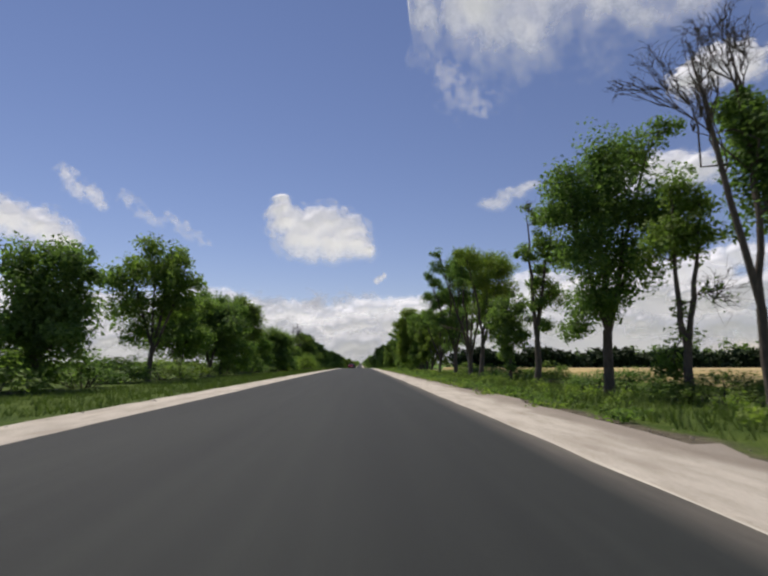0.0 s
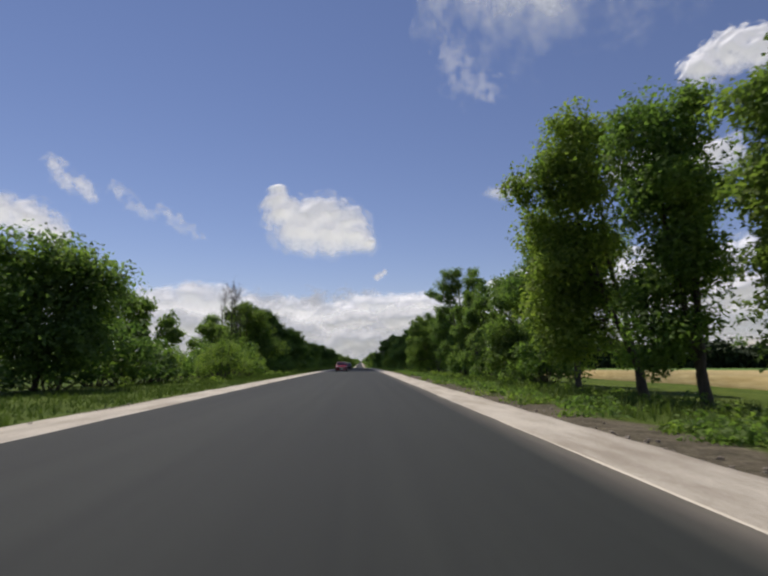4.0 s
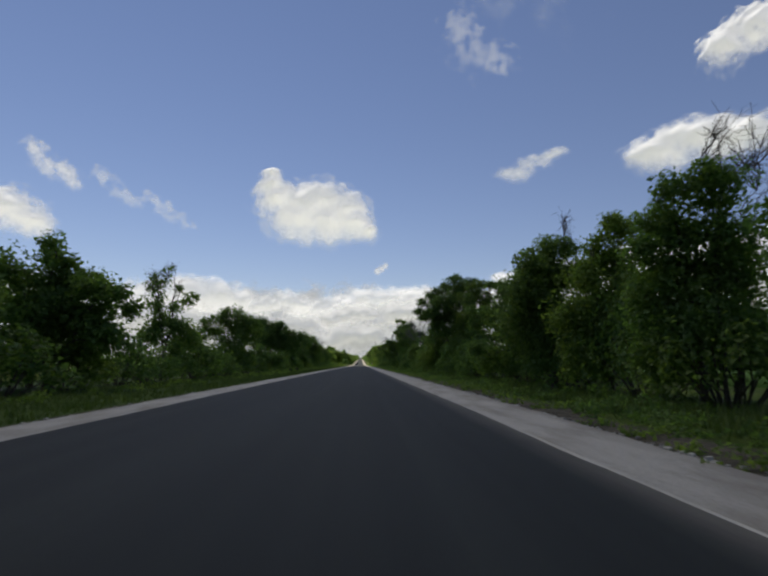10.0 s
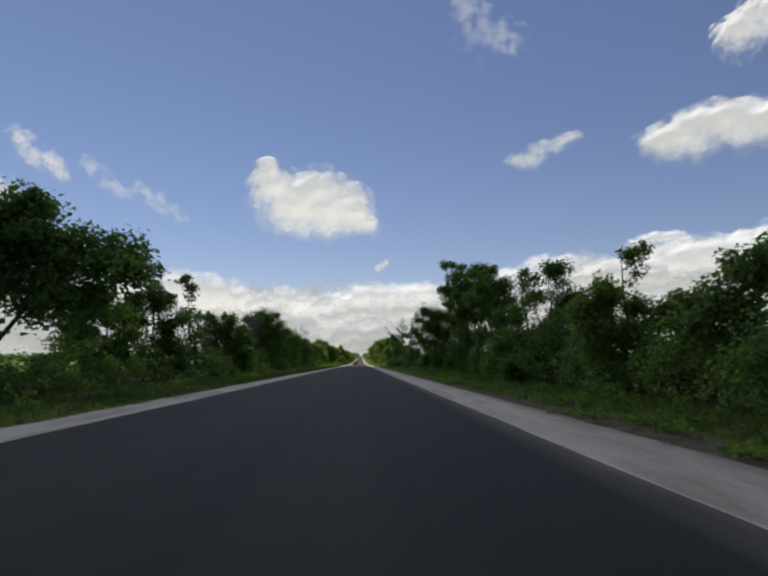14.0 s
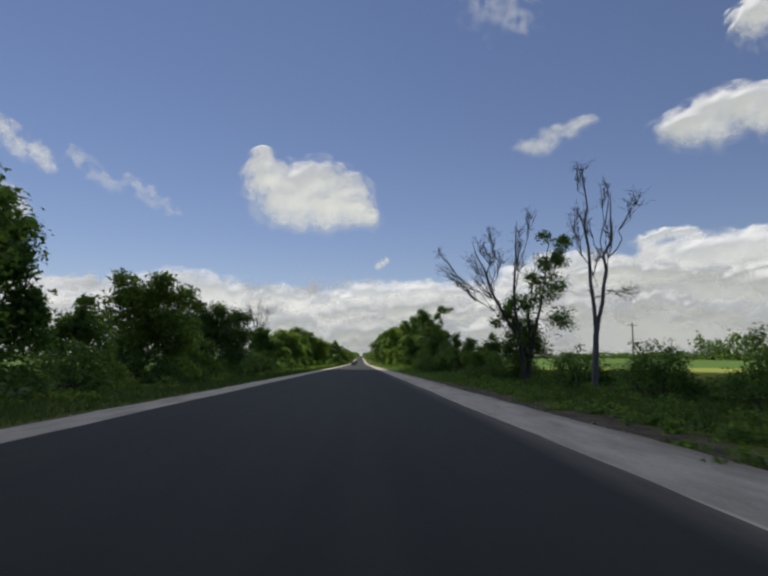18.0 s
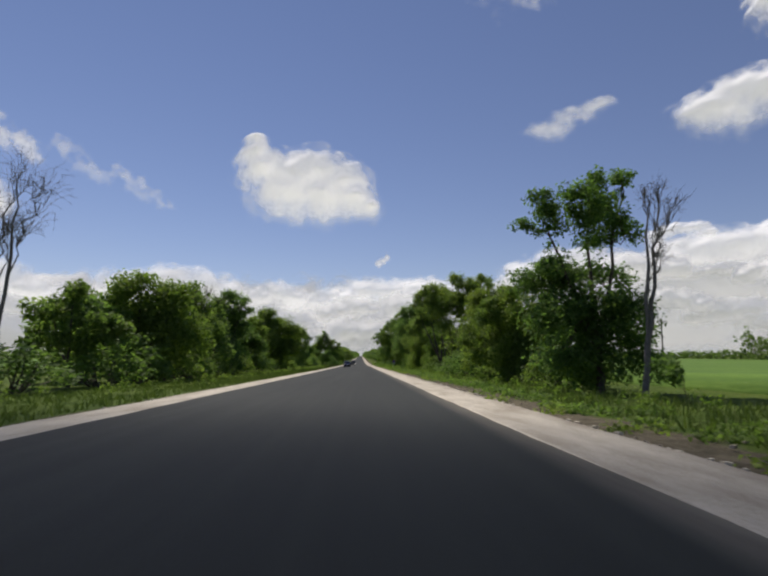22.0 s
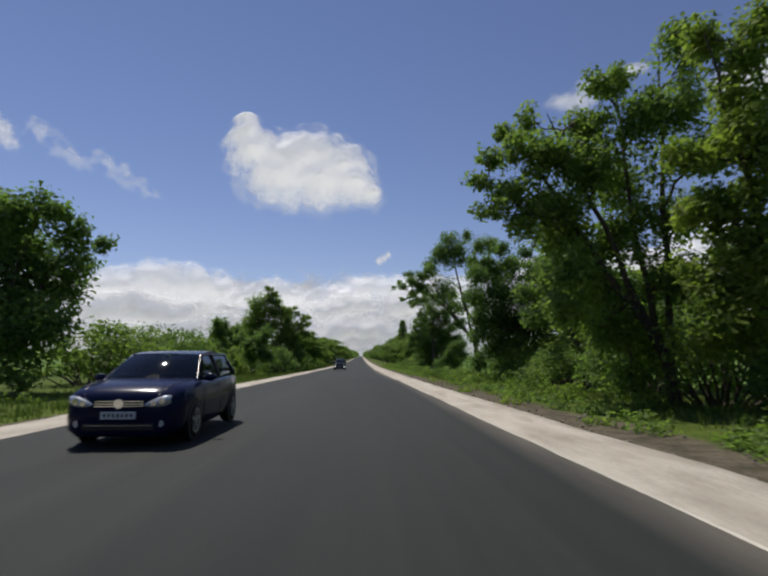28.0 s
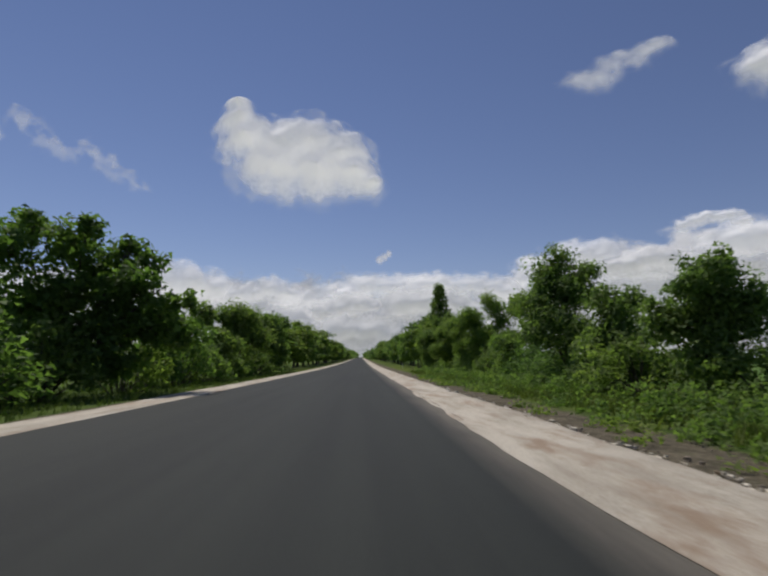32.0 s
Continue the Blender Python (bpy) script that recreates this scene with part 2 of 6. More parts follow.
def strip(name, xs, ys, height, mat, **tags):
    """A sheet over the columns xs (numbers or functions of y) and the rows ys."""
    verts = []
    for y in ys:
        for x in xs:
            x = x(y) if callable(x) else x
            verts.append((x, y, height(x, y)))
    n = len(xs)
    faces = [(j * n + i, j * n + i + 1, (j + 1) * n + i + 1, (j + 1) * n + i) for j in range(len(ys) - 1) for i in range(n - 1)]
    return mesh_object(name, verts, faces, mat, smooth=True, kind="structure", **tags)


# ---- ground, road, shoulders, fields ----
ROWS = [*np.arange(-200, 0, 10.0), *np.arange(0, 800, 2.5), *np.arange(800, 1800, 20.0), *np.arange(1800, 4990, 100.0)]
strip("ground", [-2600, -1200, -600, -300, -150, -80, -50, -35, -26, -21, -18, -16, -14, -12, -10.5, -9.3, -8.4, -7.6, -7, -6, -2, 2.6, 3.8, 4.2, 4.7, 5.3, 6, 6.8, 7.8, 9, 10.5, 12, 14, 17, 21, 27, 40, 70, 150, 300, 600, 1200, 2600],
      ROWS, ground_z, MEADOW, label="rough grass verges and bare soil beside the road", category="ground")
ROAD_ROWS = [*np.arange(-150, 0, 5.0), *np.arange(0, 760, .8), *np.arange(760, 1400, 5.0), *np.arange(1400, 3000, 40.0)]


def wavy(base, size, seed):
    return lambda y: (base(y) if callable(base) else base) + size * (noise.noise(Vector((y * .11, seed, 0))) + .6 * noise.noise(Vector((y * .5, seed, 5))) + .35 * noise.noise(Vector((y * 1.4, seed, 9))))


def crown_of_road(x, y):
    return road_z(y) - .012 * abs(x + 1.6) / 4.4


strip("road", [wavy(left_edge, .07, 1), -4.5, -3, -1.6, 0, 1.6, wavy(right_edge, .07, 2)], ROAD_ROWS, crown_of_road, ASPHALT, label="freshly laid dark asphalt road without markings", category="road")
for side, inner, outer, seed, way in (("left", left_edge, left_shoulder, 11, -1), ("right", right_edge, right_shoulder, 17, 1)):
    def between(k, inner=inner, outer=outer, way=way):
        return lambda y: (inner(y) - .2 * way) * (1 - k) + outer(y) * k

    def shoulder_z(x, y, inner=inner, outer=outer):
        k = (x - inner(y)) / (outer(y) - inner(y))
        return road_z(y) - .03 + .022 * noise.noise(Vector((x * 1.5, y * .6, 2))) - (.16 if k > 1.2 else .012 * k) - (.06 if k < 0 else 0)

    cols = [between(0), between(.16), between(.45), between(.75), wavy(outer, .14, seed), wavy(lambda y, outer=outer, way=way: outer(y) + .5 * way, .14, seed)]
    strip("shoulder_" + side, cols, ROAD_ROWS, shoulder_z, GRAVEL, label="pale crushed limestone road shoulder", category="road shoulder")

strip("gravel_ridge", [lambda y: right_edge(y) + .0, wavy(lambda y: right_edge(y) + .06, .02, 31), lambda y: right_edge(y) + .13], [y for y in ROAD_ROWS if y < 642], lambda x, y: road_z(y) - .05 + (.035 if .03 < x - right_edge(y) < .1 else -.02), RIDGE, label="thin pale ridge of chips along the asphalt's edge", category="gravel")

strip("gravel_spill", [wavy(lambda y: right_edge(y) - .16, .13, 41), lambda y: right_edge(y) + .02, lambda y: right_edge(y) + .2], [y for y in ROAD_ROWS if 640 < y < 712], lambda x, y: road_z(y) + (-.004 if x < right_edge(y) else -.012), GRAVEL, label="pale gravel spilt unevenly over the asphalt's edge", category="gravel")


def field(name, x0, x1, y0, y1, height, mat, label):
    xs, ys = np.linspace(x0, x1, 14), np.linspace(y0, y1, 40)
    inner = lambda x, y: road_z(y) + drop(x) + (height if x0 < x < x1 and y0 < y < y1 else -.1) + .06 * noise.noise(Vector((x * .7, y * .7, 8)))
    xs = [x0, x0 + .05, *xs[1:-1], x1 - .05, x1]
    ys = [y0, y0 + .05, *ys[1:-1], y1 - .05, y1]
    strip(name, xs, ys, inner, mat, label=label, category="field")


field("field_1", 24, 400, -60, 160, .75, WHEAT, "field of ripening golden wheat behind the trees")
field("field_2", 22, 380, 375, 492, .6, YELLOW_CROP, "yellow-green crop field in full sun")
field("field_3", 20, 400, 494, 1200, .35, YOUNG_CROP, "bright green young crop field")
field("field_4", -400, -34, 200, 480, .5, YELLOW_CROP, "yellow-green crop field beyond the trees")
field("field_5", -400, -36, 560, 1100, .35, YOUNG_CROP, "bright green young crop field")
field("field_6", 26, 400, 166, 370, .4, YOUNG_CROP, "green crop field behind the tree belt")
strip("farm_track", [wavy(6.2, .4, 31), 9, 12, 25, 45, 70], np.linspace(160.5, 164.5, 8).tolist(), lambda x, y: ground_z(x, y) + .07 - .022 * (y - 162.5) ** 2, DIRT, label="pale dirt farm track leaving the road", category="track")

# ---- clouds: one field of cumulus ----


def cloud(x, y, z, w, h, lumps, seed, thick=1.0, soft=.3, flat=False, rag=.3, roll=0.0, nu=110, grain=130, relief=.034, nv=72, mat=None, bulge=1.0, swell=1.0, label="white fair-weather cumulus cloud with ragged edges"):
    """A puffy relief of vapour, w by h metres, round (x, y, z). lumps: (across, up, radius) in halves of its width and height."""
    keep, verts, dens, index = {}, [], [], 0
    for j in range(nv):
        for i in range(nu):
            u, v = 2.5 * i / (nu - 1) - 1.25, 2.5 * j / (nv - 1) - 1.25
            p = Vector((u * w / grain + seed * 7.3, v * h / grain, seed))
            rough = noise.fractal(p, 1.0, 2.1, 3)
            best = math.log(sum(math.exp(6 * (1 - math.hypot((u - a) / (r * swell), (v - b) / (r * swell * 1.15)))) for a, b, r in lumps)) / 6
            smooth = noise.fractal(p * .5, 1.0, 2.0, 2)
            f = best + rag * rough * (1 if v > -.25 or flat else .5)
            if f < -.3 or max(abs(u), abs(v)) > 1.24:
                continue
            depth = math.sqrt(max(best + .45 + .25 * smooth, 0)) * .34 * bulge * min(w, 700)
            depth += relief * min(w, 700) * (1 - abs(noise.noise(p * .7)))
            keep[i, j] = index
            index += 1
            verts.append((u * w / 2, -depth, v * h / 2) if not flat else (u * w / 2, v * h / 2, -depth * .25))
            dens.append(min(1, max(0, (f + .28) / (soft + .62))) * min(1, max(0, (1.22 - max(abs(u), abs(v))) / .3)))
    faces = [(keep[i, j], keep[i + 1, j], keep[i + 1, j + 1], keep[i, j + 1]) for i, j in keep if (i + 1, j) in keep and (i + 1, j + 1) in keep and (i, j + 1) in keep]
    ob = mesh_object("cumulus_cloud", verts, faces, mat or CLOUD, smooth=True, label=label, category="cloud", kind="structure")
    a = ob.data.attributes.new("vapour_amount", "FLOAT", "POINT")
    a.data.foreach_set("value", dens)
    a = ob.data.attributes.new("vapour_depth", "FLOAT", "POINT")
    a.data.foreach_set("value", [thick] * len(verts))
    ob.matrix_world = pose(x, y, z, 0, roll, 0 if flat else math.degrees(math.atan2(-x, y - 300)))
    return ob


cloud(-162, 2064, 490, 418, 272, ((-.68, .72, .19), (-.66, .48, .24), (-.6, .15, .36), (-.2, .08, .46), (.12, .16, .46), (.42, -.06, .42), (.62, -.36, .33), (.84, -.56, .17), (.2, -.32, .46), (-.3, -.28, .46)), 1, soft=.42, rag=.3, nu=150, grain=72, relief=.02, swell=1.13, label="bright white cumulus cloud with a tower at one end")
cloud(-1180, 2263, 725, 270, 150, ((-.6, .1, .4), (-.2, -.15, .45), (.2, .1, .42), (.6, -.1, .3)), 2, thick=.75, rag=.6, grain=60, roll=34, relief=.012, bulge=.3, soft=.8, swell=1.15)
cloud(-840, 2263, 590, 420, 150, ((-.7, .2, .35), (-.25, -.2, .35), (.2, .25, .3), (.6, -.1, .35)), 12, thick=.4, rag=1.0, grain=60, roll=22, relief=.012, bulge=.3, soft=.9, swell=1.1)
cloud(-1500, 2400, 600, 430, 260, ((-.4, .1, .6), (.2, -.1, .6), (.6, -.45, .45)), 3, soft=.4, grain=75, swell=1.1, relief=.02)
cloud(440, 1560, 495, 210, 120, ((-.6, -.25, .34), (-.25, -.3, .38), (0, .0, .36), (.28, -.05, .32), (.48, .28, .27), (.12, .25, .22), (.68, .42, .24)), 4, thick=.72, soft=.9, rag=.7, grain=85, roll=-2, relief=.012, bulge=.3)
cloud(985, 1690, 590, 400, 190, ((-.5, -.1, .5), (0, .15, .58), (.5, -.05, .55)), 5, soft=.4, grain=75, swell=1.1, relief=.02)
cloud(472, 870, 640, 700, 400, ((-.66, .1, .26), (-.42, -.1, .42), (-.1, -.1, .6), (.3, -.1, .62), (.65, 0, .6), (-.2, .4, .6), (.3, .4, .7)), 6, thick=.95, rag=.36, grain=90, soft=.5, swell=1.15)
cloud(300, 1560, 815, 260, 190, ((-.5, .2, .5), (0, -.1, .5), (.45, .1, .4)), 7, thick=.35, rag=1.0, grain=60, roll=42, relief=.012, bulge=.3, soft=.9, swell=1.1)
cloud(1520, 2100, 1190, 420, 300, ((-.4, -.1, .5), (.1, .2, .6), (.5, 0, .5)), 14, rag=.4, grain=75)
cloud(150, 4200, 652, 150, 136, ((-.35, -.2, .42), (.05, .05, .4), (.4, .4, .34)), 8, thick=.85, soft=.5, grain=50, relief=.01, bulge=.3)
bumps = random.Random(9)
cloud(-150, 4300, 295, 5600, 1150, tuple((-1.12 + .075 * k, -.46 + bumps.uniform(-.2, .16), .46 + bumps.uniform(-.12, .14)) for k in range(31)), 9, soft=-.1, rag=.34, nu=420, grain=330, relief=.02, mat=GREY_CLOUD, label="long bank of grey-white cumulus over the horizon")
cloud(1500, 3300, 345, 1500, 610, ((-.75, -.35, .45), (-.35, -.05, .48), (.05, .1, .52), (.45, .2, .5), (.8, -.05, .42), (0, -.5, .7)), 10, soft=-.05, rag=.36, nu=220, grain=260, relief=.02, mat=GREY_CLOUD, label="towering white cumulus bank over the fields")
cloud(-1500, 3600, 285, 1500, 520, ((-.7, -.1, .45), (-.3, 0, .48), (.1, -.1, .48), (.5, -.2, .45), (0, -.5, .7)), 11, soft=-.05, rag=.36, nu=220, grain=260, relief=.02, mat=GREY_CLOUD, label="white cumulus bank low over the fields")
# single heaps of cumulus along the banks
heap = random.Random(21)
for row_up in (0.0, .26, .5):
    way = -52.0 + 7 * row_up
    while way < 52:
        far, w = 2950 - 250 * row_up + heap.uniform(-80, 80), heap.uniform(260, 620)
        top = (7.4 + 4.0 * max(0, min(1, (way - 12) / 14)) + .8 * math.sin(way * .31)) * (1 - row_up) + heap.uniform(-.4, .3)
        h = w * heap.uniform(.42, .6)
        lumps = tuple((-.75 + 1.5 * k / 5, -.3 + .45 * math.sin(math.pi * (k + .5) / 6) + heap.uniform(-.15, .15), heap.uniform(.34, .5)) for k in range(6))
        cloud(math.sin(radians(way)) * far, 300 + math.cos(radians(way)) * far, far * math.tan(radians(max(top, 1.2))) - h * .38, w, h, lumps, heap.randint(20, 900), soft=.4, rag=.34, relief=.018, swell=1.1, nu=56, nv=40, grain=w / 5, thick=.9, mat=GREY_CLOUD if row_up else None)
        way += math.degrees(w / far) * heap.uniform(.55, .85)
# unseen cloud, added before the sun and shaped to shade a stretch of road
OVER = Vector((-42, 332, 0)) + SUN_WAY * (900 / SUN_WAY.z)
cloud(OVER.x, OVER.y, 900, 270, 400, ((.4, -.29, .33), (-.15, -.22, .34), (.3, -.225, .42), (-.2, -.12, .45), (.25, .15, .42), (-.35, .15, .42), (-.05, .05, .5), (.06, .28, .33)), 13, flat=True, soft=-.45, rag=.12, thick=.86, label="broad cumulus cloud overhead, out of view, shading the road")

# ---- trees ----

def tube(verts, faces, pts, radii, sides):
    """A tapered tube along pts, added to verts and faces."""
    base = len(verts)
    for k, (p, r) in enumerate(zip(pts, radii)):
        d = (pts[min(k + 1, len(pts) - 1)] - pts[max(k - 1, 0)])
        d = d / (np.linalg.norm(d) + 1e-9)
        a = np.cross(d, (0.31, 0.87, 0.2))
        a /= np.linalg.norm(a) + 1e-9
        b = np.cross(d, a)
        for i in range(sides):
            w = 2 * math.pi * i / sides
            verts.append(tuple(p + r * (math.cos(w) * a + math.sin(w) * b)))
    for k in range(len(pts) - 1):
        for i in range(sides):
            j = (i + 1) % sides
            faces.append((base + k * sides + i, base + k * sides + j, base + (k + 1) * sides + j, base + (k + 1) * sides + i))


def bend(rng, a, b, n, wander, sag=0.0):
    """A crooked line from a to b in n steps."""
    t = np.linspace(0, 1, n)[:, None]
    pts = a + (b - a) * t
    pts[1:-1] += rng.normal(0, wander, (n - 2, 3))
    pts[:, 2] += sag * np.sin(np.pi * t[:, 0])
    return pts


def leaves(rng, centres, spread, per, size, up=.35):
    """Bent leaves strewn round the centres, each turned outwards from its own clump. spread and per: one for all, or one each."""
    centres = np.asarray(centres, float)
    count = np.broadcast_to(np.asarray(per, int), (len(centres),))
    n = int(count.sum())
    way = rng.normal(0, 1, (n, 3))
    way /= np.linalg.norm(way, axis=1)[:, None]
    puff = np.repeat(rng.uniform(.7, 1.25, len(centres)) * np.broadcast_to(spread, (len(centres),)), count)[:, None]
    c = np.repeat(centres, count, axis=0) + way * rng.uniform(0, 1, (n, 1)) ** .4 * puff * 1.7 * np.array((1, 1, .82))
    nrm = rng.normal(0, .8, (n, 3)) + way * .8 + np.array((0, 0, up * 2.6))
    nrm /= np.linalg.norm(nrm, axis=1)[:, None]
    a = np.cross(nrm, rng.normal(0, 1, (n, 3)))
    a /= np.linalg.norm(a, axis=1)[:, None]
    b = np.cross(nrm, a)
    s = size * rng.uniform(.6, 1.35, (n, 1))
    v = np.stack((c - a * s - b * s * .55, c + a * s * 1.15, c - a * s * .6 + b * s * .75 + nrm * s * .2), axis=1).reshape(-1, 3)
    f = np.arange(n * 3).reshape(-1, 3)
    return v, f


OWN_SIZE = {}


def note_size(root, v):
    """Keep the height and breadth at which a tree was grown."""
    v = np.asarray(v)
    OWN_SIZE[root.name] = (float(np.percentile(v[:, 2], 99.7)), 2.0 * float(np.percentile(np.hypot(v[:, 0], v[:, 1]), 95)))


def leafy_tree(name, seed, trunk_h, lobes, clusters, per, spread, size, mat, wide=.5, lean=0.0, stems=1, low=.2, upright=1.0, label=""):
    """A tree 1 high-unit = 10 m tall and 2 * wide * 10 m across; it is scaled when planted."""
    rng = np.random.default_rng(seed)
    tv, tf, lv, lf = [], [], [], []
    H, W = 10.0, wide * 10.0
    centres = []
    for s in range(stems):
        foot = np.array((rng.normal(0, .25) * (stems > 1), rng.normal(0, .25) * (stems > 1), -.35))
        top = np.array((lean * 2 + rng.normal(0, .4) + (rng.normal(0, 1.0) if stems > 1 else 0), rng.normal(0, .4) + (rng.normal(0, .8) if stems > 1 else 0), H * .82))
        spine = bend(rng, foot, top, 7, .16)
        r0 = .17 / math.sqrt(stems)
        tube(tv, tf, spine, [r0 * 1.5, r0, r0 * .9, r0 * .72, r0 * .5, r0 * .3, r0 * .12], 8)
        n = max(2, lobes // stems)
        for k in range(n):
            h = low + (1 - low) * ((k + .5) / n) ** .85
            ang = k * 2.4 + rng.uniform(-.5, .5) + s
            reach = W * (.28 + .5 * math.sin(math.pi * min(1, (h * .9) ** upright))) * rng.uniform(.6, 1.05)
            lobe = np.array((math.cos(ang) * reach * .62 + lean * h * 2, math.sin(ang) * reach * .62, H * (.12 + .76 * h) + rng.normal(0, .25)))
            size_l = W * rng.uniform(.2, .36)
            at = min(.95, max(trunk_h * .6, h * .62))
            start = spine[int(at * 6)] * (1 - (at * 6) % 1) + spine[min(6, int(at * 6) + 1)] * ((at * 6) % 1)
            limb = bend(rng, start, lobe, 6, .09, .3)
            r1 = r0 * (.5 - .25 * h)
            tube(lv, lf, limb, [r1, r1 * .88, r1 * .74, r1 * .58, r1 * .42, r1 * .25], 5)
            for _ in range(clusters):
                d = rng.normal(0, 1, 3)
                d /= np.linalg.norm(d)
                d[2] = d[2] * .9 + .12
                tip = lobe + d * size_l * rng.uniform(.55, 1.08) * np.array((1, 1, .85))
                tip[2] = min(tip[2], H * .985)
                centres.append(tip)
                if rng.random() < .5:
                    twig = bend(rng, limb[rng.integers(2, 5)], tip, 3, .06)
                    tube(lv, lf, twig, [r1 * .22, r1 * .15, r1 * .06], 3)
    cv, cf = leaves(rng, np.array(centres), spread, per, size)
    root = tagged(new(name), label, "tree", "roadside trees")
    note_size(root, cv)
    mesh_object("trunk", tv, tf, BARK, root, True)
    mesh_object("branch_frame", lv, lf, BARK, root, True)
    mesh_object("crown", cv, cf, mat, root)
    return root


def poplar(name, seed, label):
    rng = np.random.default_rng(seed)
    tv, tf, lv, lf = [], [], [], []
    tube(tv, tf, bend(rng, np.array((0, 0, -.3)), np.array((.1, 0, 9.7)), 7, .06), [.2, .17, .14, .11, .08, .05, .02], 7)
    cs = []
    for k in range(95):
        z = 1.2 + 8.6 * k / 95
        r = 1.15 * math.sin(math.pi * (.12 + .86 * k / 95)) ** .8
        a = k * 2.4
        tip = np.array((math.cos(a) * r * rng.uniform(.4, 1), math.sin(a) * r * rng.uniform(.4, 1), z))
        cs.append(tip)
        tube(lv, lf, bend(rng, np.array((0, 0, max(.6, z - 1.3))), tip, 3, .03), [.05, .035, .01], 3)
    v, f = leaves(rng, np.array(cs), .3, 60, .13)
    root = tagged(new(name), label, "tree", "roadside trees")
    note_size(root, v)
    mesh_object("trunk", tv, tf, BARK, root, True)
    mesh_object("branch_frame", lv, lf, BARK, root)
    mesh_object("crown", v, f, LEAF_DARK, root)
    return root


def bush(name, seed, mat, clusters, per, label, size=.14):
    """A shrub 4 m tall and about 4.5 m across."""
    rng = np.random.default_rng(seed)
    sv, sf, cs = [], [], []
    for k in range(clusters):
        a, r = rng.uniform(0, 2 * math.pi), math.sqrt(rng.uniform(.02, 1)) * 2.1
        top = 3.8 * (1 - (r / 2.5) ** 2) * rng.uniform(.75, 1.05)
        z = max(.3, top * rng.uniform(.25, 1) ** .6)
        cs.append((math.cos(a) * r, math.sin(a) * r, z))
        if k % 4 == 0:
            tube(sv, sf, bend(rng, np.array((math.cos(a) * .3, math.sin(a) * .3, -.2)), np.array(cs[-1]), 4, .07), [.045, .035, .025, .01], 4)
    v, f = leaves(rng, np.array(cs), .34, per, size)
    root = tagged(new(name), label, "shrub", "roadside shrubs")
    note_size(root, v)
    mesh_object("stem_base", sv, sf, BARK, root)
    mesh_object("foliage", v, f, mat, root)
    return root


BACK = "leafy deciduous tree in the second row behind"
STOCK = {
    "bush_left": [bush("shrub", 84, LEAF_DARK, 75, 24, "dense dark green roadside shrub", .125), bush("shrub", 85, LEAF_MID, 75, 24, "dense green roadside shrub", .125)],
    "poplar": [poplar("poplar_tree", 71, "tall narrow dark poplar above the tree line")],
    # darker leaves for all three: shade under the trees put into their colour
    "bush": [bush("shrub", 81, LEAF_DARK, 90, 56, "dense green roadside shrub", .078), bush("shrub", 82, LEAF_DARK, 95, 56, "dense dark green roadside shrub", .078), bush("shrub", 83, LEAF_DARK, 85, 56, "ragged dark green roadside shrub", .078)],
    "brush": [bush("shrub", 91, LEAF_MID, 90, 56, "light green roadside shrub", .075), bush("shrub", 92, LEAF_MID, 85, 56, "light green roadside shrub", .08)],
    "back": [leafy_tree("back_tree", 101, .3, 11, 16, 22, .5, .24, LEAF_DARK, .48, low=.06, label=BACK), leafy_tree("back_tree", 102, .3, 12, 15, 22, .5, .24, LEAF_MID, .44, low=.06, label=BACK)],
}
USED, STANDING = {}, set()
planter = random.Random(5)


def plant(kind, x, y, high, across, which=None):
    """One tree or shrub of that kind at (x, y), so high and so wide."""
    kind = kind + "_left" if x < 0 and kind + "_left" in STOCK else kind
    stock = STOCK[kind]
    k = USED.get(kind, 0) if which is None else which
    USED[kind] = USED.get(kind, 0) + 1
    source = stock[k % len(stock)]
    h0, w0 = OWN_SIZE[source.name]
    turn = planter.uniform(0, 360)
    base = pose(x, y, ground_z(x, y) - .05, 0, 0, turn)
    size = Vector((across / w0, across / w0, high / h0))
    if source.name not in STANDING:
        STANDING.add(source.name)
        source.matrix_basis = base @ Matrix.Diagonal((*size, 1))
        return source
    own = source.matrix_basis.to_scale()
    return copy_thing(source, base @ Matrix.Diagonal((size.x / own.x, size.y / own.y, size.z / own.z, 1)))

KINDS = {
    "d": ("broad_tree", "leafy deciduous tree with a dense clumped green crown"),
    "a": ("open_crowned_tree", "deciduous tree with an open crown, limbs and gaps showing"),
    "l": ("broad_tree", "many-stemmed tree with a sunlit yellow-green crown"),
    "h": ("half_bare_tree", "half-dead tree with bare limbs above a leafy lower crown"),
    "b": ("bare_tree", "leafless dead tree with bare grey limbs and twigs"),
    "s": ("shrub", "loose green shrub on the verge"),
}


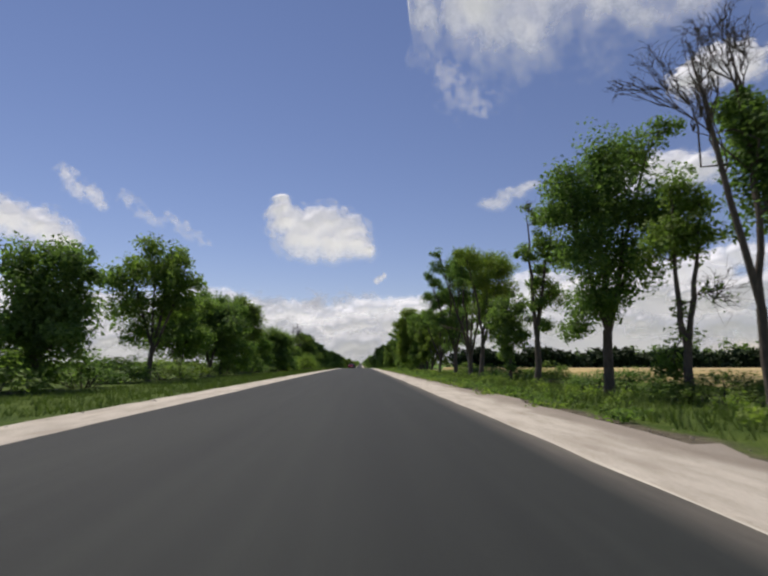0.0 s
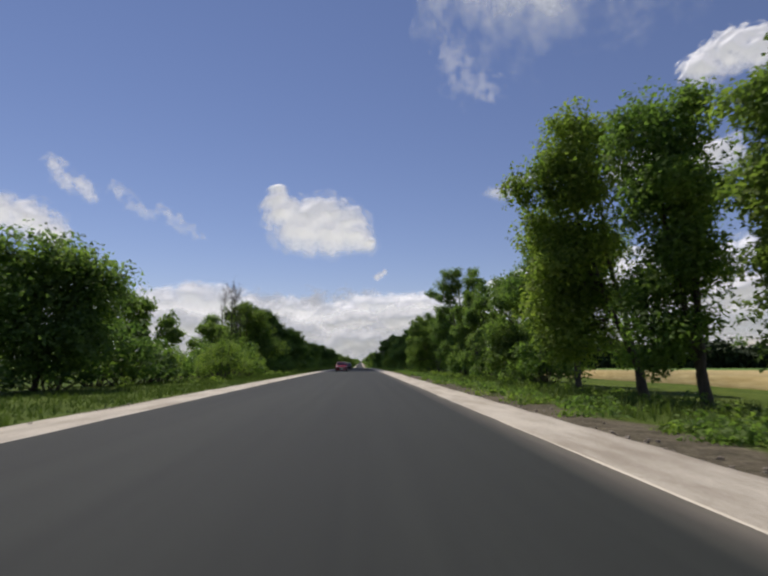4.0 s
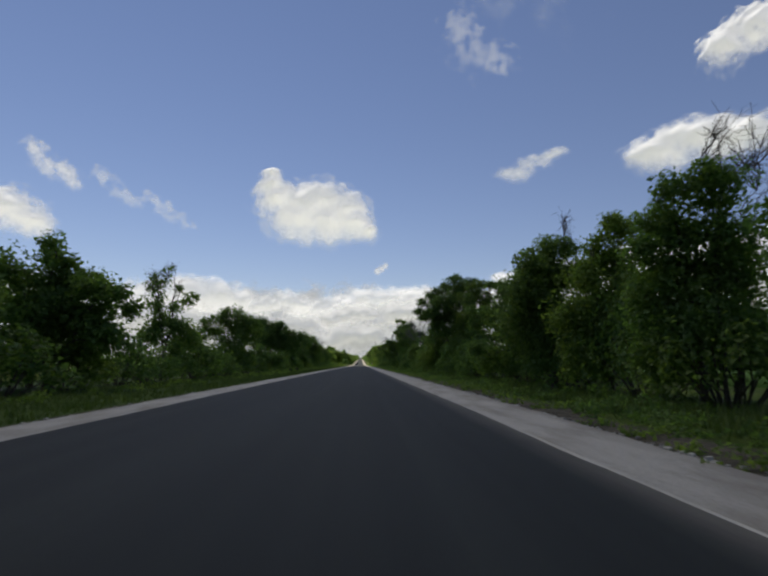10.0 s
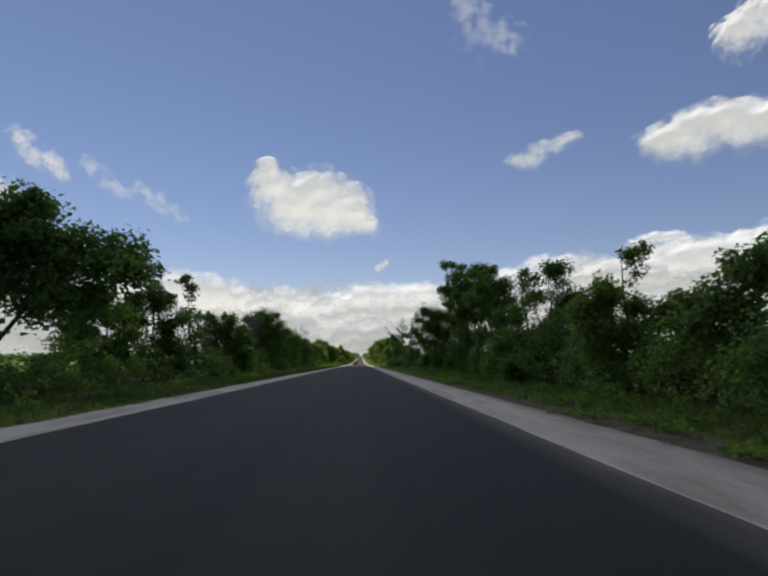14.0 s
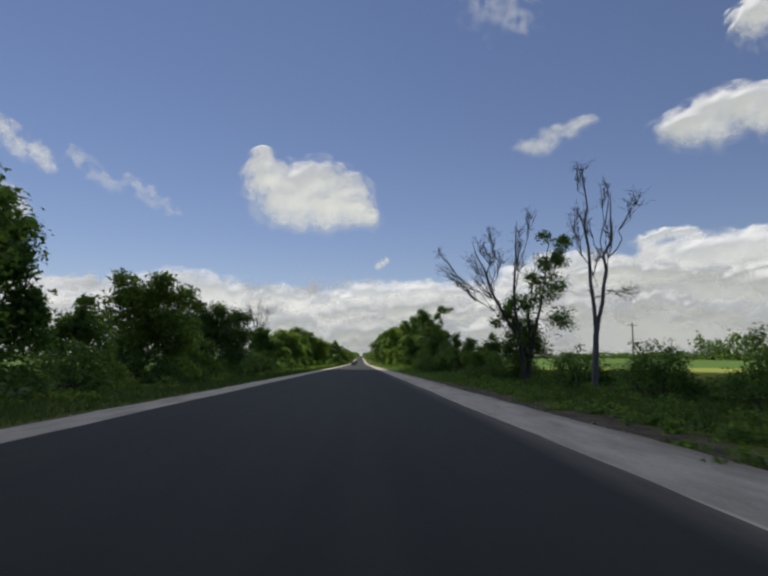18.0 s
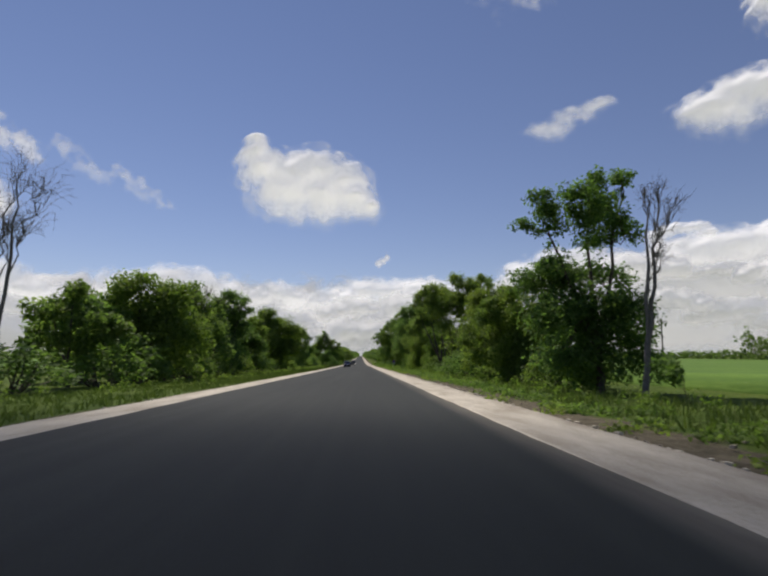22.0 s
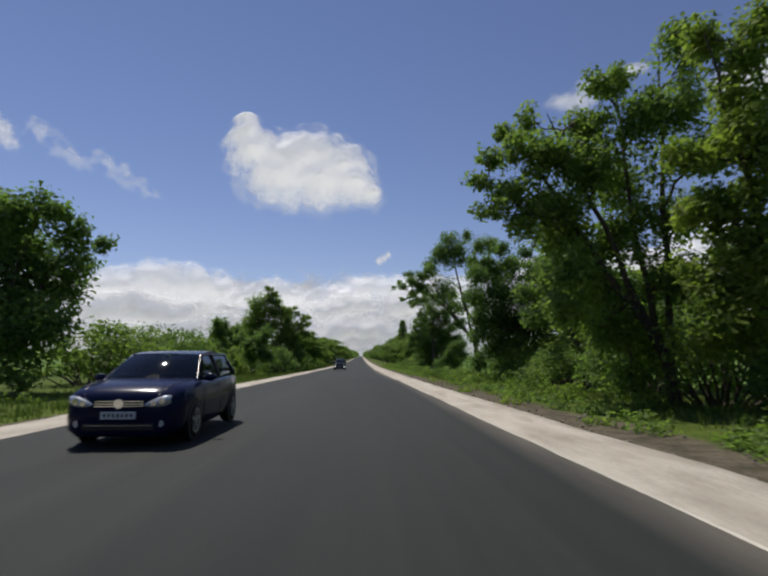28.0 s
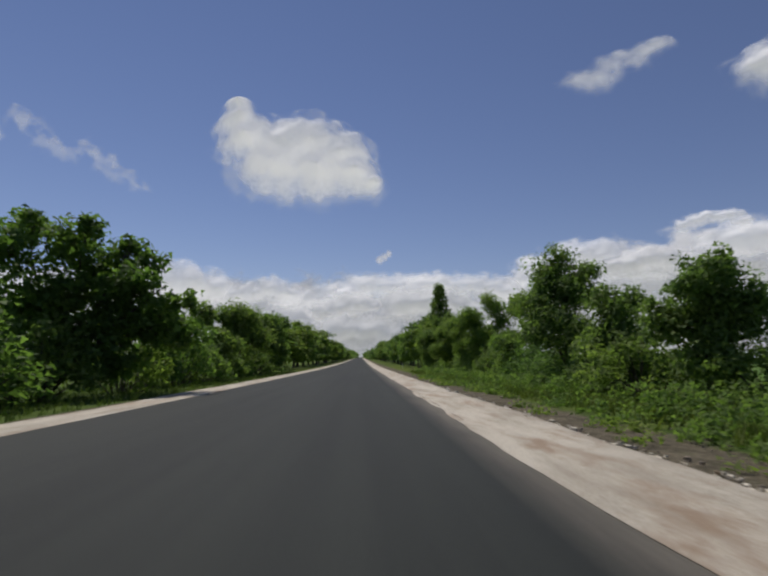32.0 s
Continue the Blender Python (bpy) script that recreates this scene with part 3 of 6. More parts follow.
def grow(kind, x, y, boughs):
    """A tree or shrub with its foot at (x, y). boughs: how far across and how high each one ends, the breadth of its leaf clump, and how leafy it is (0: bare twigs)."""
    rng = np.random.default_rng(int(y * 10) + (3 if x < 0 else 0))
    broad = max(b[0] + b[2] for b in boughs) - min(b[0] - b[2] for b in boughs)
    deep = max(.6, min(1.7, .17 * broad))
    ends = [(b[0], rng.uniform(-deep, deep), b[1], b[2], b[3] if len(b) > 3 else 1.0) for b in boughs]
    high = max(e[2] + e[3] for e in ends)
    size = .094 if x > 0 else .155
    tv, tf, wv, wf, centres, radii, counts, limbs = [], [], [], [], [], [], [], []
    mid = np.mean([e[:3] for e in ends], axis=0)
    top = max(ends, key=lambda e: e[2])
    lean, tip_x = max(-1.1, min(1.1, mid[0])), max(-1.7, min(1.7, top[0]))
    thick = (.011 * high + .05) * (.75 if kind in "hb" else 1)
    knots = [np.array((0, 0, -.4)), np.array((lean * .12, 0, mid[2] * .28)), np.array((lean * .5, 0, mid[2] * .62)), np.array((lean * .9, mid[1], mid[2])), np.array((tip_x, top[1], top[2]))]
    spine = np.array([p for a, b in zip(knots, knots[1:]) for p in (a, (a + b) / 2 + rng.normal(0, .06, 3))] + [knots[-1]])
    spine[1:, 2] = np.maximum.accumulate(spine[1:, 2])
    stems = 7 if kind == "l" and high > 10 else 0
    # joints: a place on the wood, and the limb to which it belongs (-1: the trunk)
    forks = 0 if kind == "s" or stems or high < 6 else 2 if kind in "hb" or broad < 5.5 else 3 if broad < 9 else 4
    if forks:
        fork = np.array((lean * .25, 0, max(.9, mid[2] * (.2 if kind == "d" else .3) * rng.uniform(.8, 1.25))))
        spine = np.array([fork * k + rng.normal(0, .02, 3) * (k > 0) + np.array((0, 0, -.4 * (1 - k))) for k in (0, .25, .5, .75, 1)])
        tube(tv, tf, spine, [thick * k for k in (1.6, 1.22, 1.12, 1.08, 1.02)], 8)
        joints = np.zeros((0, 4))
        across = sorted((e for e in ends if e[4] < .2 or kind != "b"), key=lambda e: e[0])
        for k in range(forks):
            own_ends = across[k * len(across) // forks:(k + 1) * len(across) // forks]
            heart, crest = np.mean([e[:3] for e in own_ends], axis=0), max(own_ends, key=lambda e: e[2])
            lv, lf = [], []
            tip = np.array((heart[0] * .5 + crest[0] * .5, heart[1], crest[2]))
            elbow = spine[-1] * .5 + np.array((heart[0] * .45 + spine[-1][0] * .05, heart[1] * .4, heart[2] * .4 + .12 * high))
            start = spine[-1] - np.array((0, 0, .22 * k))
            first, last = bend(rng, start, elbow, 5, .05), bend(rng, elbow, tip, 6, .07)
            leader = np.concatenate((first, last[1:]))
            tube(lv, lf, leader, [thick * m * (1.0 if forks == 2 else .86) for m in (.82, .78, .73, .68, .62, .54, .45, .35, .24, .1)], 7)
            limbs.append((lv, lf))
            joints = np.concatenate((joints, np.concatenate((leader[2:], np.full((len(leader) - 2, 1), float(k))), axis=1)))
    else:
        if kind != "s" and not stems:
            tube(tv, tf, spine, [thick * k for k in (1.5, 1.08, 1.0, .9, .78, .62, .46, .3, .12)], 8)
        joints = np.concatenate((spine[2:], np.full((len(spine) - 2, 1), -1.0)), axis=1)
    ends.sort(key=lambda e: math.hypot(e[0] - lean, e[2] - mid[2] * .8))
    for i, (bx, by, bz, r, leafy) in enumerate(ends):
        end, own, level = np.array((bx, by, bz)), -1, 0.0
        if kind == "s" or (stems and i % 3 == 0):
            a = rng.uniform(0, 6.28)
            start = np.array((math.cos(a) * .3 + (bx * .25 if stems else 0), math.sin(a) * .35, -.2))
        elif leafy < .2 and not forks:
            z = bz * rng.uniform(.48, .66)
            start, level = np.array([np.interp(z, spine[:, 2], spine[:, k]) for k in range(3)]), .35
        else:
            # it springs from the nearest wood below it
            near = joints[(joints[:, 2] < max(bz * (.72 if leafy < .2 else 1) - .25, .5)) | (joints[:, 3] < 0)]
            near = near if len(near) else joints[:2]
            away = np.linalg.norm(near[:, :3] - end, axis=1) + .9 * np.maximum(0, near[:, 2] - bz + .5)
            k = int(np.argmin(away))
            start, own = near[k, :3].copy(), int(near[k, 3])
            level = 0.0 if own < 0 else .35 if own < forks and k < 8 * forks else 1.0
        if own < 0:
            own = 0 if kind == "s" and limbs else len(limbs)
            if own == len(limbs):
                limbs.append(([], []))
        lv, lf = limbs[own]
        limb = bend(rng, start, end, 7, .045 * np.linalg.norm(end - start) + .03, .18)
        joints = np.concatenate((joints, np.concatenate((limb[2:6], np.full((4, 1), float(own))), axis=1)))
        r1 = thick * (.5 - .24 * level) * (.6 if kind == "s" else 1) * min(1, .35 + .5 * r)
        tube(lv, lf, limb, [max(.012, r1 * k) for k in (1, .86, .72, .58, .44, .32, .2)], 5)
        if leafy < .5:
            for _ in range(int(9 + 13 * r)):
                d = rng.normal(0, 1, 3) + np.array((0, 0, .35)) + (end - start) / np.linalg.norm(end - start) * .7
                d /= np.linalg.norm(d)
                root_at = limb[rng.integers(3, 7)]
                tip = end + d * r * rng.uniform(.6, 1.15)
                twig = bend(rng, root_at, tip, 5, .07 * r + .02)
                tube(wv, wf, twig, [.021, .018, .015, .012, .007], 3)
                for _ in range(3):
                    p = twig[rng.integers(2, 5)]
                    tube(wv, wf, [p, p + (d + rng.normal(0, .6, 3)) * r * .2, p + (d + rng.normal(0, .7, 3)) * r * .42], [.011, .009, .005], 3)
        if leafy > .05:
            r *= 1.28
            n = max(6, int(13 * leafy ** .7 * max(.6, r)))
            inner = int(n * .4) if leafy > .8 else 0
            for j in range(n + inner):
                d = rng.normal(0, 1, 3)
                d /= np.linalg.norm(d)
                at = end + d * r * rng.uniform(.15, .72) * np.array((1, 1.45, .95))
                if j >= n:
                    at += (mid - at) * rng.uniform(.12, .5)
                at[2] = max(at[2], .25)
                centres.append(at)
                radii.append(r * rng.uniform(.26, .4))
                counts.append(max(12, int((6.3 if kind in "ah" else 7.2) * leafy * r * r / size ** 2 / n)))
                if rng.random() < .45:
                    tube(lv, lf, bend(rng, limb[rng.integers(3, 6)], at, 3, .05), [max(.01, r1 * .3), max(.008, r1 * .2), .006], 3)
    name, label = KINDS[kind]
    word = "tall " if high > 11.5 else "low " if high < 6.5 else ""
    word += "wide " if broad > 9 else "narrow " if broad < 4 else ""
    root = tagged(new(name), word + label, "shrub" if kind == "s" else "tree", "roadside shrubs" if kind == "s" else "roadside trees")
    wood = DEAD_BARK if kind == "b" else BARK
    if tv:
        mesh_object("trunk", tv, tf, wood, root, True)
    for lv, lf in limbs:
        mesh_object("stem_base" if kind == "s" else "branch", lv, lf, wood, root, True)
    if wv:
        mesh_object("twig_canopy", wv, wf, wood, root)
    if centres:
        v, f = leaves(rng, centres, radii, counts, size)
        v[:, 2] = np.maximum(v[:, 2], .02)
        mesh_object("foliage" if kind == "s" else "crown", v, f, LEAF_LIGHT if kind == "l" else (LEAF_DARK, LEAF_MID)[int(y * 1.7) % 2], root)
    root.matrix_basis = pose(x, y, ground_z(x, y) - .02)
    return root


# trees beside the right verge, in driving order
grow("a", 11.4, 25.1, ((0, 11.7, 1.26), (2.1, 12.2, 1.26), (3.2, 12.9, .69), (-1.7, 10.1, 1.26), (0.2, 9.2, 1.83), (2.6, 9, 1.60), (-2.5, 8.6, .92), (-1.2, 6.7, 1.37), (1.5, 6.2, 1.37), (-0.6, 4.3, 1.26), (0.7, 4.8, .92), (-1.1, 3.2, .80)))
grow("a", 12.4, 20.6, ((0.4, 8.9, .75), (1.1, 8.1, .66), (0.4, 6.8, 1.12), (1.6, 6.6, .75, 0.6), (-0.6, 6.2, .84, 0.7), (1.2, 4.2, .84, 0.1), (-0.2, 1.5, .75)))
grow("h", 12.6, 16.5, ((0.3, 9.5, .90), (0.6, 8.1, .90), (0.2, 10.5, .60), (-3.6, 11.3, .45, 0), (-2.6, 11.9, .68, 0), (-1.3, 12.4, .75, 0), (-2, 11.2, .68, 0), (-0.8, 11.4, .60, 0), (-0.4, 13.2, .75, 0), (0.8, 12.9, .75, 0), (-1.2, 10.5, .45, 0), (1.6, 9.5, 1.20), (1.3, 7, 1.20)))
grow("a", 12, 55, ((2.6, 11.7, 1.37), (1.3, 12.3, 1.22), (2.8, 9.1, 1.52), (0.7, 7.2, 1.37), (2.5, 6.5, 1.22), (-0.6, 12.7, 1.22), (-1.9, 13.1, .76), (0.2, 10, 1.37), (1.6, 4.6, 1.07)))
grow("d", 12, 44, ((-0.4, 6.4, .82), (0.8, 6.2, .78), (-1, 5.1, 1.02), (0.3, 4.9, 1.02), (1.6, 5.1, .61, 0.7), (-0.6, 3.6, .92), (0.7, 3.6, .82), (-0.3, 2.4, .72), (0.5, 7.2, .29, 0.2), (-0.1, 1.2, .49)))
grow("a", 12, 37.2, ((-0.4, 9.4, .64), (-1.2, 9.2, .36), (0.5, 11.6, .71), (-0.4, 12.3, .57, 0.4), (0.1, 7.2, .64), (0.2, 5.7, .71), (-0.3, 5.4, .36), (0.7, 9.9, .86), (0.7, 8.3, .57), (1.9, 9.1, 1.14), (1.6, 6.4, 1.00), (1.8, 11.8, .86, 0.7), (0.7, 4.2, .71)))
grow("a", 12, 60, ((-3.8, 13.8, .62), (-3.9, 12.1, .70), (-2.8, 12.5, .54), (-0.8, 13.1, .93), (-1, 11.5, .93), (0.9, 13.2, 1.08), (0.3, 11.5, .77), (1.4, 10.6, .93), (-1.2, 10.4, .70), (1.5, 8.3, .93), (0.8, 6.4, .77, 0.7), (-0.4, 7.6, .70, 0.6), (1, 5.1, .62, 0.6), (-3.3, 5.4, .39, 0.1), (3.3, 12.1, 1.39), (3.4, 9.2, 1.39), (2.7, 6.6, 1.08)))
grow("a", 12, 69.5, ((-3.6, 12.7, .68), (-2.7, 11.9, .96), (-3.5, 10.3, .96), (-2.5, 9.3, .96), (0.6, 14.9, 1.21), (2.2, 15.5, .96), (-0.5, 13.3, 1.21), (1.3, 12.8, 1.45), (3.5, 14.5, 1.08), (3, 12, 1.33), (-1, 10.4, 1.45), (1.3, 9.9, 1.45), (3.4, 10.2, 1.21), (-3.4, 7.5, 1.08, 0.5), (-2.1, 7, 1.21, 0.6), (-0.6, 7.3, 1.33, 0.7), (-0.5, 5.2, 1.08, 0.7), (1.4, 6.3, .96, 0.7), (1.8, 4.5, .96, 0.7), (-0.8, 3.7, .84, 0.6)))
grow("b", 12.6, 64, ((-0.7, 5.9, .48, 0), (0.1, 6.3, .38, 0), (0.3, 4.3, .42, 0), (-0.7, 4.1, .38, 0)))
grow("a", 12, 84, ((-4.1, 7.8, .62), (-4.5, 6.7, .53), (-2.9, 8.8, .80), (-3, 7.3, .80), (-1.5, 9.4, .80), (-0.8, 8.5, .89), (-1.8, 7.5, .80), (0.4, 9.3, .89), (0.7, 7.5, 1.06), (-0.9, 6.3, .71, 0.5), (-0.1, 5, .62, 0.7), (2.4, 11.3, 1.06), (3.4, 11.5, .89), (2.4, 9.3, 1.24), (3.6, 9.3, 1.06), (2.6, 6.9, 1.15), (3.2, 5.2, .89), (1.7, 6, .80, 0.7), (4.2, 7.5, 1.24), (4.8, 9.9, 1.06), (3, 3.6, .71, 0.6), (1.3, 8.3, .89), (1.2, 6.5, .80), (3.6, 5.6, 1.06), (1.9, 4.1, .71, 0.6)))
grow("d", 12, 95, ((0.2, 9, .72), (1.4, 9, .72), (2.5, 8.6, .72), (0.9, 7.6, 1.08), (2.4, 7, 1.08), (3.4, 7.6, .90), (-0.3, 7.2, .90), (1.5, 5.5, 1.08), (3, 5.3, 1.08), (0.1, 5.4, .90), (-0.7, 4.5, .72), (0.8, 4.1, .90), (2.5, 3.8, .81), (0.1, 2.5, .72), (1.6, 2.5, .81), (2.7, 2.3, .81)))
grow("d", 12, 100, ((0.6, 10.9, .72), (-0.2, 9.5, 1.01), (1.2, 9.3, 1.13), (-1.2, 8.8, 1.01), (0.2, 7.6, 1.35), (1.6, 7.1, 1.13), (-1.1, 6.6, 1.13), (0.3, 5.5, 1.13), (-0.7, 4.5, .90), (1.2, 4.8, 1.01), (0.2, 3.6, .79), (-1, 2.9, .90), (0.8, 2.7, .90), (-0.2, 2, .79)))
grow("d", 12, 104.7, ((-1.1, 10.7, 1.07), (0.1, 11.3, .94), (-2.3, 9.9, 1.21), (-0.6, 9, 1.34), (0.2, 7.6, 1.34), (-1.8, 7.6, 1.34), (-0.8, 5.6, 1.34), (0.3, 4.8, 1.07), (-1.7, 4.3, 1.07), (-2, 2.9, 1.07), (-0.3, 2.9, 1.07), (-1.2, 1.8, .94)))
grow("d", 12, 109, ((-1.8, 11.7, 1.23), (-3.1, 11.4, 1.23), (-4.1, 10.1, 1.07), (-5.1, 9.4, .68), (-2.5, 9.4, 1.54), (-3.8, 7.8, 1.38), (-2, 6.9, 1.54), (-3.6, 5.6, 1.38), (-1.4, 4.7, 1.23), (-3, 3.7, 1.07), (-3.9, 4, 1.23), (-2.1, 2.8, 1.23), (-3.7, 2.5, 1.23)))
grow("d", 12, 148.3, ((-2.1, 11.7, .88), (-1.1, 11.9, .70), (-2.6, 10.5, .88), (-1.4, 10.5, .88), (-4, 9.7, .61), (-3.2, 9.1, .61), (-2.1, 9.1, .70), (1.2, 12.2, .79), (0.5, 11, .88), (1.5, 10.8, .70), (0.8, 9.6, .88), (-2.6, 7.8, .79), (-1, 7.8, .88), (0.3, 8.2, .88), (1.9, 8.2, .88), (-2.8, 6.6, .70), (-0.2, 6.5, 1.05), (1.4, 6.9, .88), (-0.8, 5.2, .88), (0.6, 5, 1.23), (0, 3.3, 1.23), (-1.2, 3.3, .88), (-2.3, 3.3, .79), (0.8, 1.9, 1.23), (-0.5, 1.5, 1.05), (2.1, 6.1, .70)))
grow("d", 12.5, 143, ((-1.4, 8.6, .64), (-1.3, 7.1, .64), (-1.7, 5.8, .57), (-0.3, 8.1, 1.02), (-0.2, 6.1, 1.15), (-1, 4.1, 1.02), (-2.4, 7.1, .64), (-2.3, 5, .76), (-1.5, 5, .76), (-2.2, 3.1, .76), (-1.7, 2.1, .76), (-3, 2.1, .64)))
grow("a", 12, 154.7, ((-1.8, 7.6, .70), (-0.5, 7.6, .94), (-2.1, 6.1, .94), (-0.9, 5.8, 1.17), (0.4, 6.3, 1.05), (-2.4, 4.6, .94), (-1, 3.9, 1.17), (0.5, 4.6, 1.17), (-1.8, 2.7, .82), (1.2, 3, 1.05), (-0.1, 2.7, .70)))
grow("d", 12, 170.4, ((0.1, 9, .63), (-2.9, 8.4, .63), (-1.9, 8, .91), (-0.5, 8, .91), (0.8, 8.2, .81), (-3.7, 7.4, .72), (-4.1, 6.4, .72), (-2.8, 6.6, 1.09), (-1.2, 6.6, 1.09), (0.5, 6.8, 1.09), (2.2, 7.4, .91), (3.1, 7.3, .63), (-4.5, 5.2, .72), (-3.4, 4.9, 1.09), (-1.9, 4.9, 1.27), (-0.2, 4.9, 1.09), (1.4, 5.7, .81), (3.2, 5.7, .81), (-4.3, 3.4, .91), (-2.8, 3.2, 1.27), (-1.1, 3.2, 1.27), (-4.3, 1.9, .91), (-2.7, 1.6, 1.09), (-0.8, 1.6, 1.09), (2.6, 3.8, .91, 0.6)))
grow("d", 12, 188.6, ((-2.5, 9.3, .53), (-1.3, 10, .60), (-1, 9.1, .76), (-2.4, 8.3, .68), (-3, 7.2, .45), (-2, 6.9, .76), (-1, 7.6, .76), (0.6, 10.5, .76), (0.3, 9, .91), (1.4, 9.9, .76), (1.1, 8, .91), (-0.4, 6.5, .83), (0.7, 6.3, .91), (-1.3, 6, .60), (-0.4, 4.7, .91), (0.7, 4.4, .91), (2, 8.7, 1.21), (1.7, 5.7, 1.21)))
grow("a", 12, 195.4, ((0.6, 7.5, .85), (-0.5, 7, .85, 0.5), (1.5, 6.8, .85, 0.6), (0.1, 5.7, 1.06), (1.1, 4.6, 1.06, 0.6), (-0.9, 5, .85), (-0.5, 3.7, 1.17), (2.4, 4.2, 1.06, 0.6), (0.5, 2.4, 1.28), (3.3, 3.5, 1.06, 0.5), (-1.4, 2.4, 1.06), (2.3, 2, 1.28), (-0.9, 8.2, .43, 0)))
grow("d", 12, 206.4, ((0.8, 8.9, 1.10), (-0.4, 7.9, 1.10), (1.9, 8.6, .94), (-1.7, 7.6, 1.25, 0.7), (0.5, 6.7, 1.41), (2.4, 6.7, 1.10), (-3.4, 6.6, 1.10), (-1.2, 5.4, 1.72), (1, 4.4, 1.56), (-2.8, 4.4, 1.56), (-3.8, 3.4, 1.56), (-0.6, 2.8, 1.56), (2.6, 3.5, 1.41), (-1.6, 1.9, 1.25), (1.3, 1.9, 1.25)))
grow("a", 12, 211.7, ((-1.7, 8.9, .66), (-0.6, 9.1, .75), (-2.3, 8, .50), (-1.6, 7.3, .75), (-0.5, 8, .83), (0.7, 9.3, .83), (1.5, 9.7, .66), (0.8, 7.8, .83), (2.2, 9.3, .99), (2.6, 11, .66), (2, 7.5, .99), (-1.1, 6.5, .58), (-0.1, 6.7, .66), (1.5, 6, .83), (2.2, 5.3, .83), (0.7, 4.6, .50, 0.4), (1.5, 3.6, .83, 0.5), (3.6, 9.4, 1.32), (3.3, 6.4, 1.32)))
grow("h", 12, 222.6, ((0.3, 8.6, .79), (-0.9, 7.8, .93), (1.1, 7.5, 1.06), (-2, 7.2, .93, 0.7), (-0.1, 6.4, 1.32), (1.9, 6.4, .93), (-2.6, 6.1, 1.06), (-1.2, 5, 1.46), (0.6, 4.5, 1.32), (-3.4, 5.8, .79), (2.4, 5.3, .93, 0.6), (3.1, 4.2, 1.46), (-2.7, 3.7, 1.46), (-0.3, 2.9, 1.59), (1.9, 2.4, 1.59), (4.2, 3.2, 1.59), (5.1, 5.3, 1.06, 0.4), (-3.7, 4.2, 1.06), (0.6, 9.8, .79, 0), (-1.1, 9.2, .53, 0), (1.7, 8.7, .66, 0), (5.3, 7.3, .66, 0)))
grow("h", 12, 234, ((0, 8.1, .78), (0.7, 7.7, .78), (-1, 7.7, .69), (-0.5, 6.6, 1.04), (-1.4, 6.9, .61), (0.7, 6.2, 1.04), (-1.9, 5.6, .78), (-0.3, 4.9, 1.21), (1.2, 4.8, 1.21), (-1.4, 4, 1.04), (0.1, 3.1, 1.38), (2.2, 5.3, 1.04), (2.1, 3.1, 1.38), (-1.4, 2.2, 1.21), (0.6, 9.6, .78, 0), (2.7, 9.5, 1.21, 0), (1.7, 8.7, .69, 0), (2.9, 7.7, .86, 0)))
grow("d", 12, 241, ((0.2, 8.4, .71), (1.2, 8.2, .83), (-0.3, 7.4, .71), (0.9, 6.7, 1.06), (-0.7, 5.9, 1.06), (0.5, 4.7, 1.30), (1.5, 5.4, 1.06), (-0.6, 3, 1.30), (1.1, 2.5, 1.42), (-1.7, 3.9, 1.06), (-1.6, 2, 1.18)))
grow("d", 11, 246, ((-0.3, 8.3, .85), (0.8, 8.2, .90), (-1.4, 7.3, .90), (0.2, 6.7, 1.27), (1.5, 6.7, .99), (-1.9, 5.8, 1.13), (-0.5, 5, 1.41), (-2, 3.8, 1.41), (0.6, 3.3, 1.41), (-1.1, 2.4, 1.27), (0.9, 9.8, .62, 0)))
grow("d", 12, 256.4, ((0.9, 8.8, .63), (0.3, 8.2, .72), (1.4, 8, .81), (-1.9, 7.6, .58), (-1.4, 7.2, .63), (-0.6, 7, .91), (2.6, 8, .81), (3.4, 7.8, .72), (0.7, 6.4, 1.27), (2.3, 6.3, 1.27), (-1.1, 5.7, .91), (-3.4, 5.8, .51), (-2.8, 5.4, .63), (-2.1, 4.9, .81), (-3.2, 4.5, .54), (0, 4.7, 1.09), (1.5, 4.3, 1.09), (2.9, 4.2, 1.09), (-1.2, 3.8, .72, 0.5), (0.1, 3, .91, 0.6), (1.6, 2.5, 1.45), (-2.1, 1.9, 1.09), (0, 1.5, 1.09), (-3.3, 2.5, .81)))
grow("d", 12, 280, ((-0.7, 11.7, .80), (-1.6, 11, .80), (-2.5, 10.4, .80), (-0.1, 10.8, 1.10), (1, 11.1, .90), (-3.6, 9.7, .80), (-4.5, 8.8, .70), (-5.1, 7.9, .60), (-2.8, 8.6, 1.20), (-1.2, 9.3, 1.20), (0.5, 9.1, 1.20), (-4.1, 7.3, 1.00), (-5, 6.9, .56), (-2.7, 6.9, 1.20), (-0.9, 7.3, 1.20), (-3.1, 5.8, 1.00), (-1.7, 5.4, 1.00), (0.1, 6.5, 1.20), (-3.8, 4.6, .90, 0.5), (-0.2, 4.6, .90, 0.5), (1.3, 5.2, 1.20)))
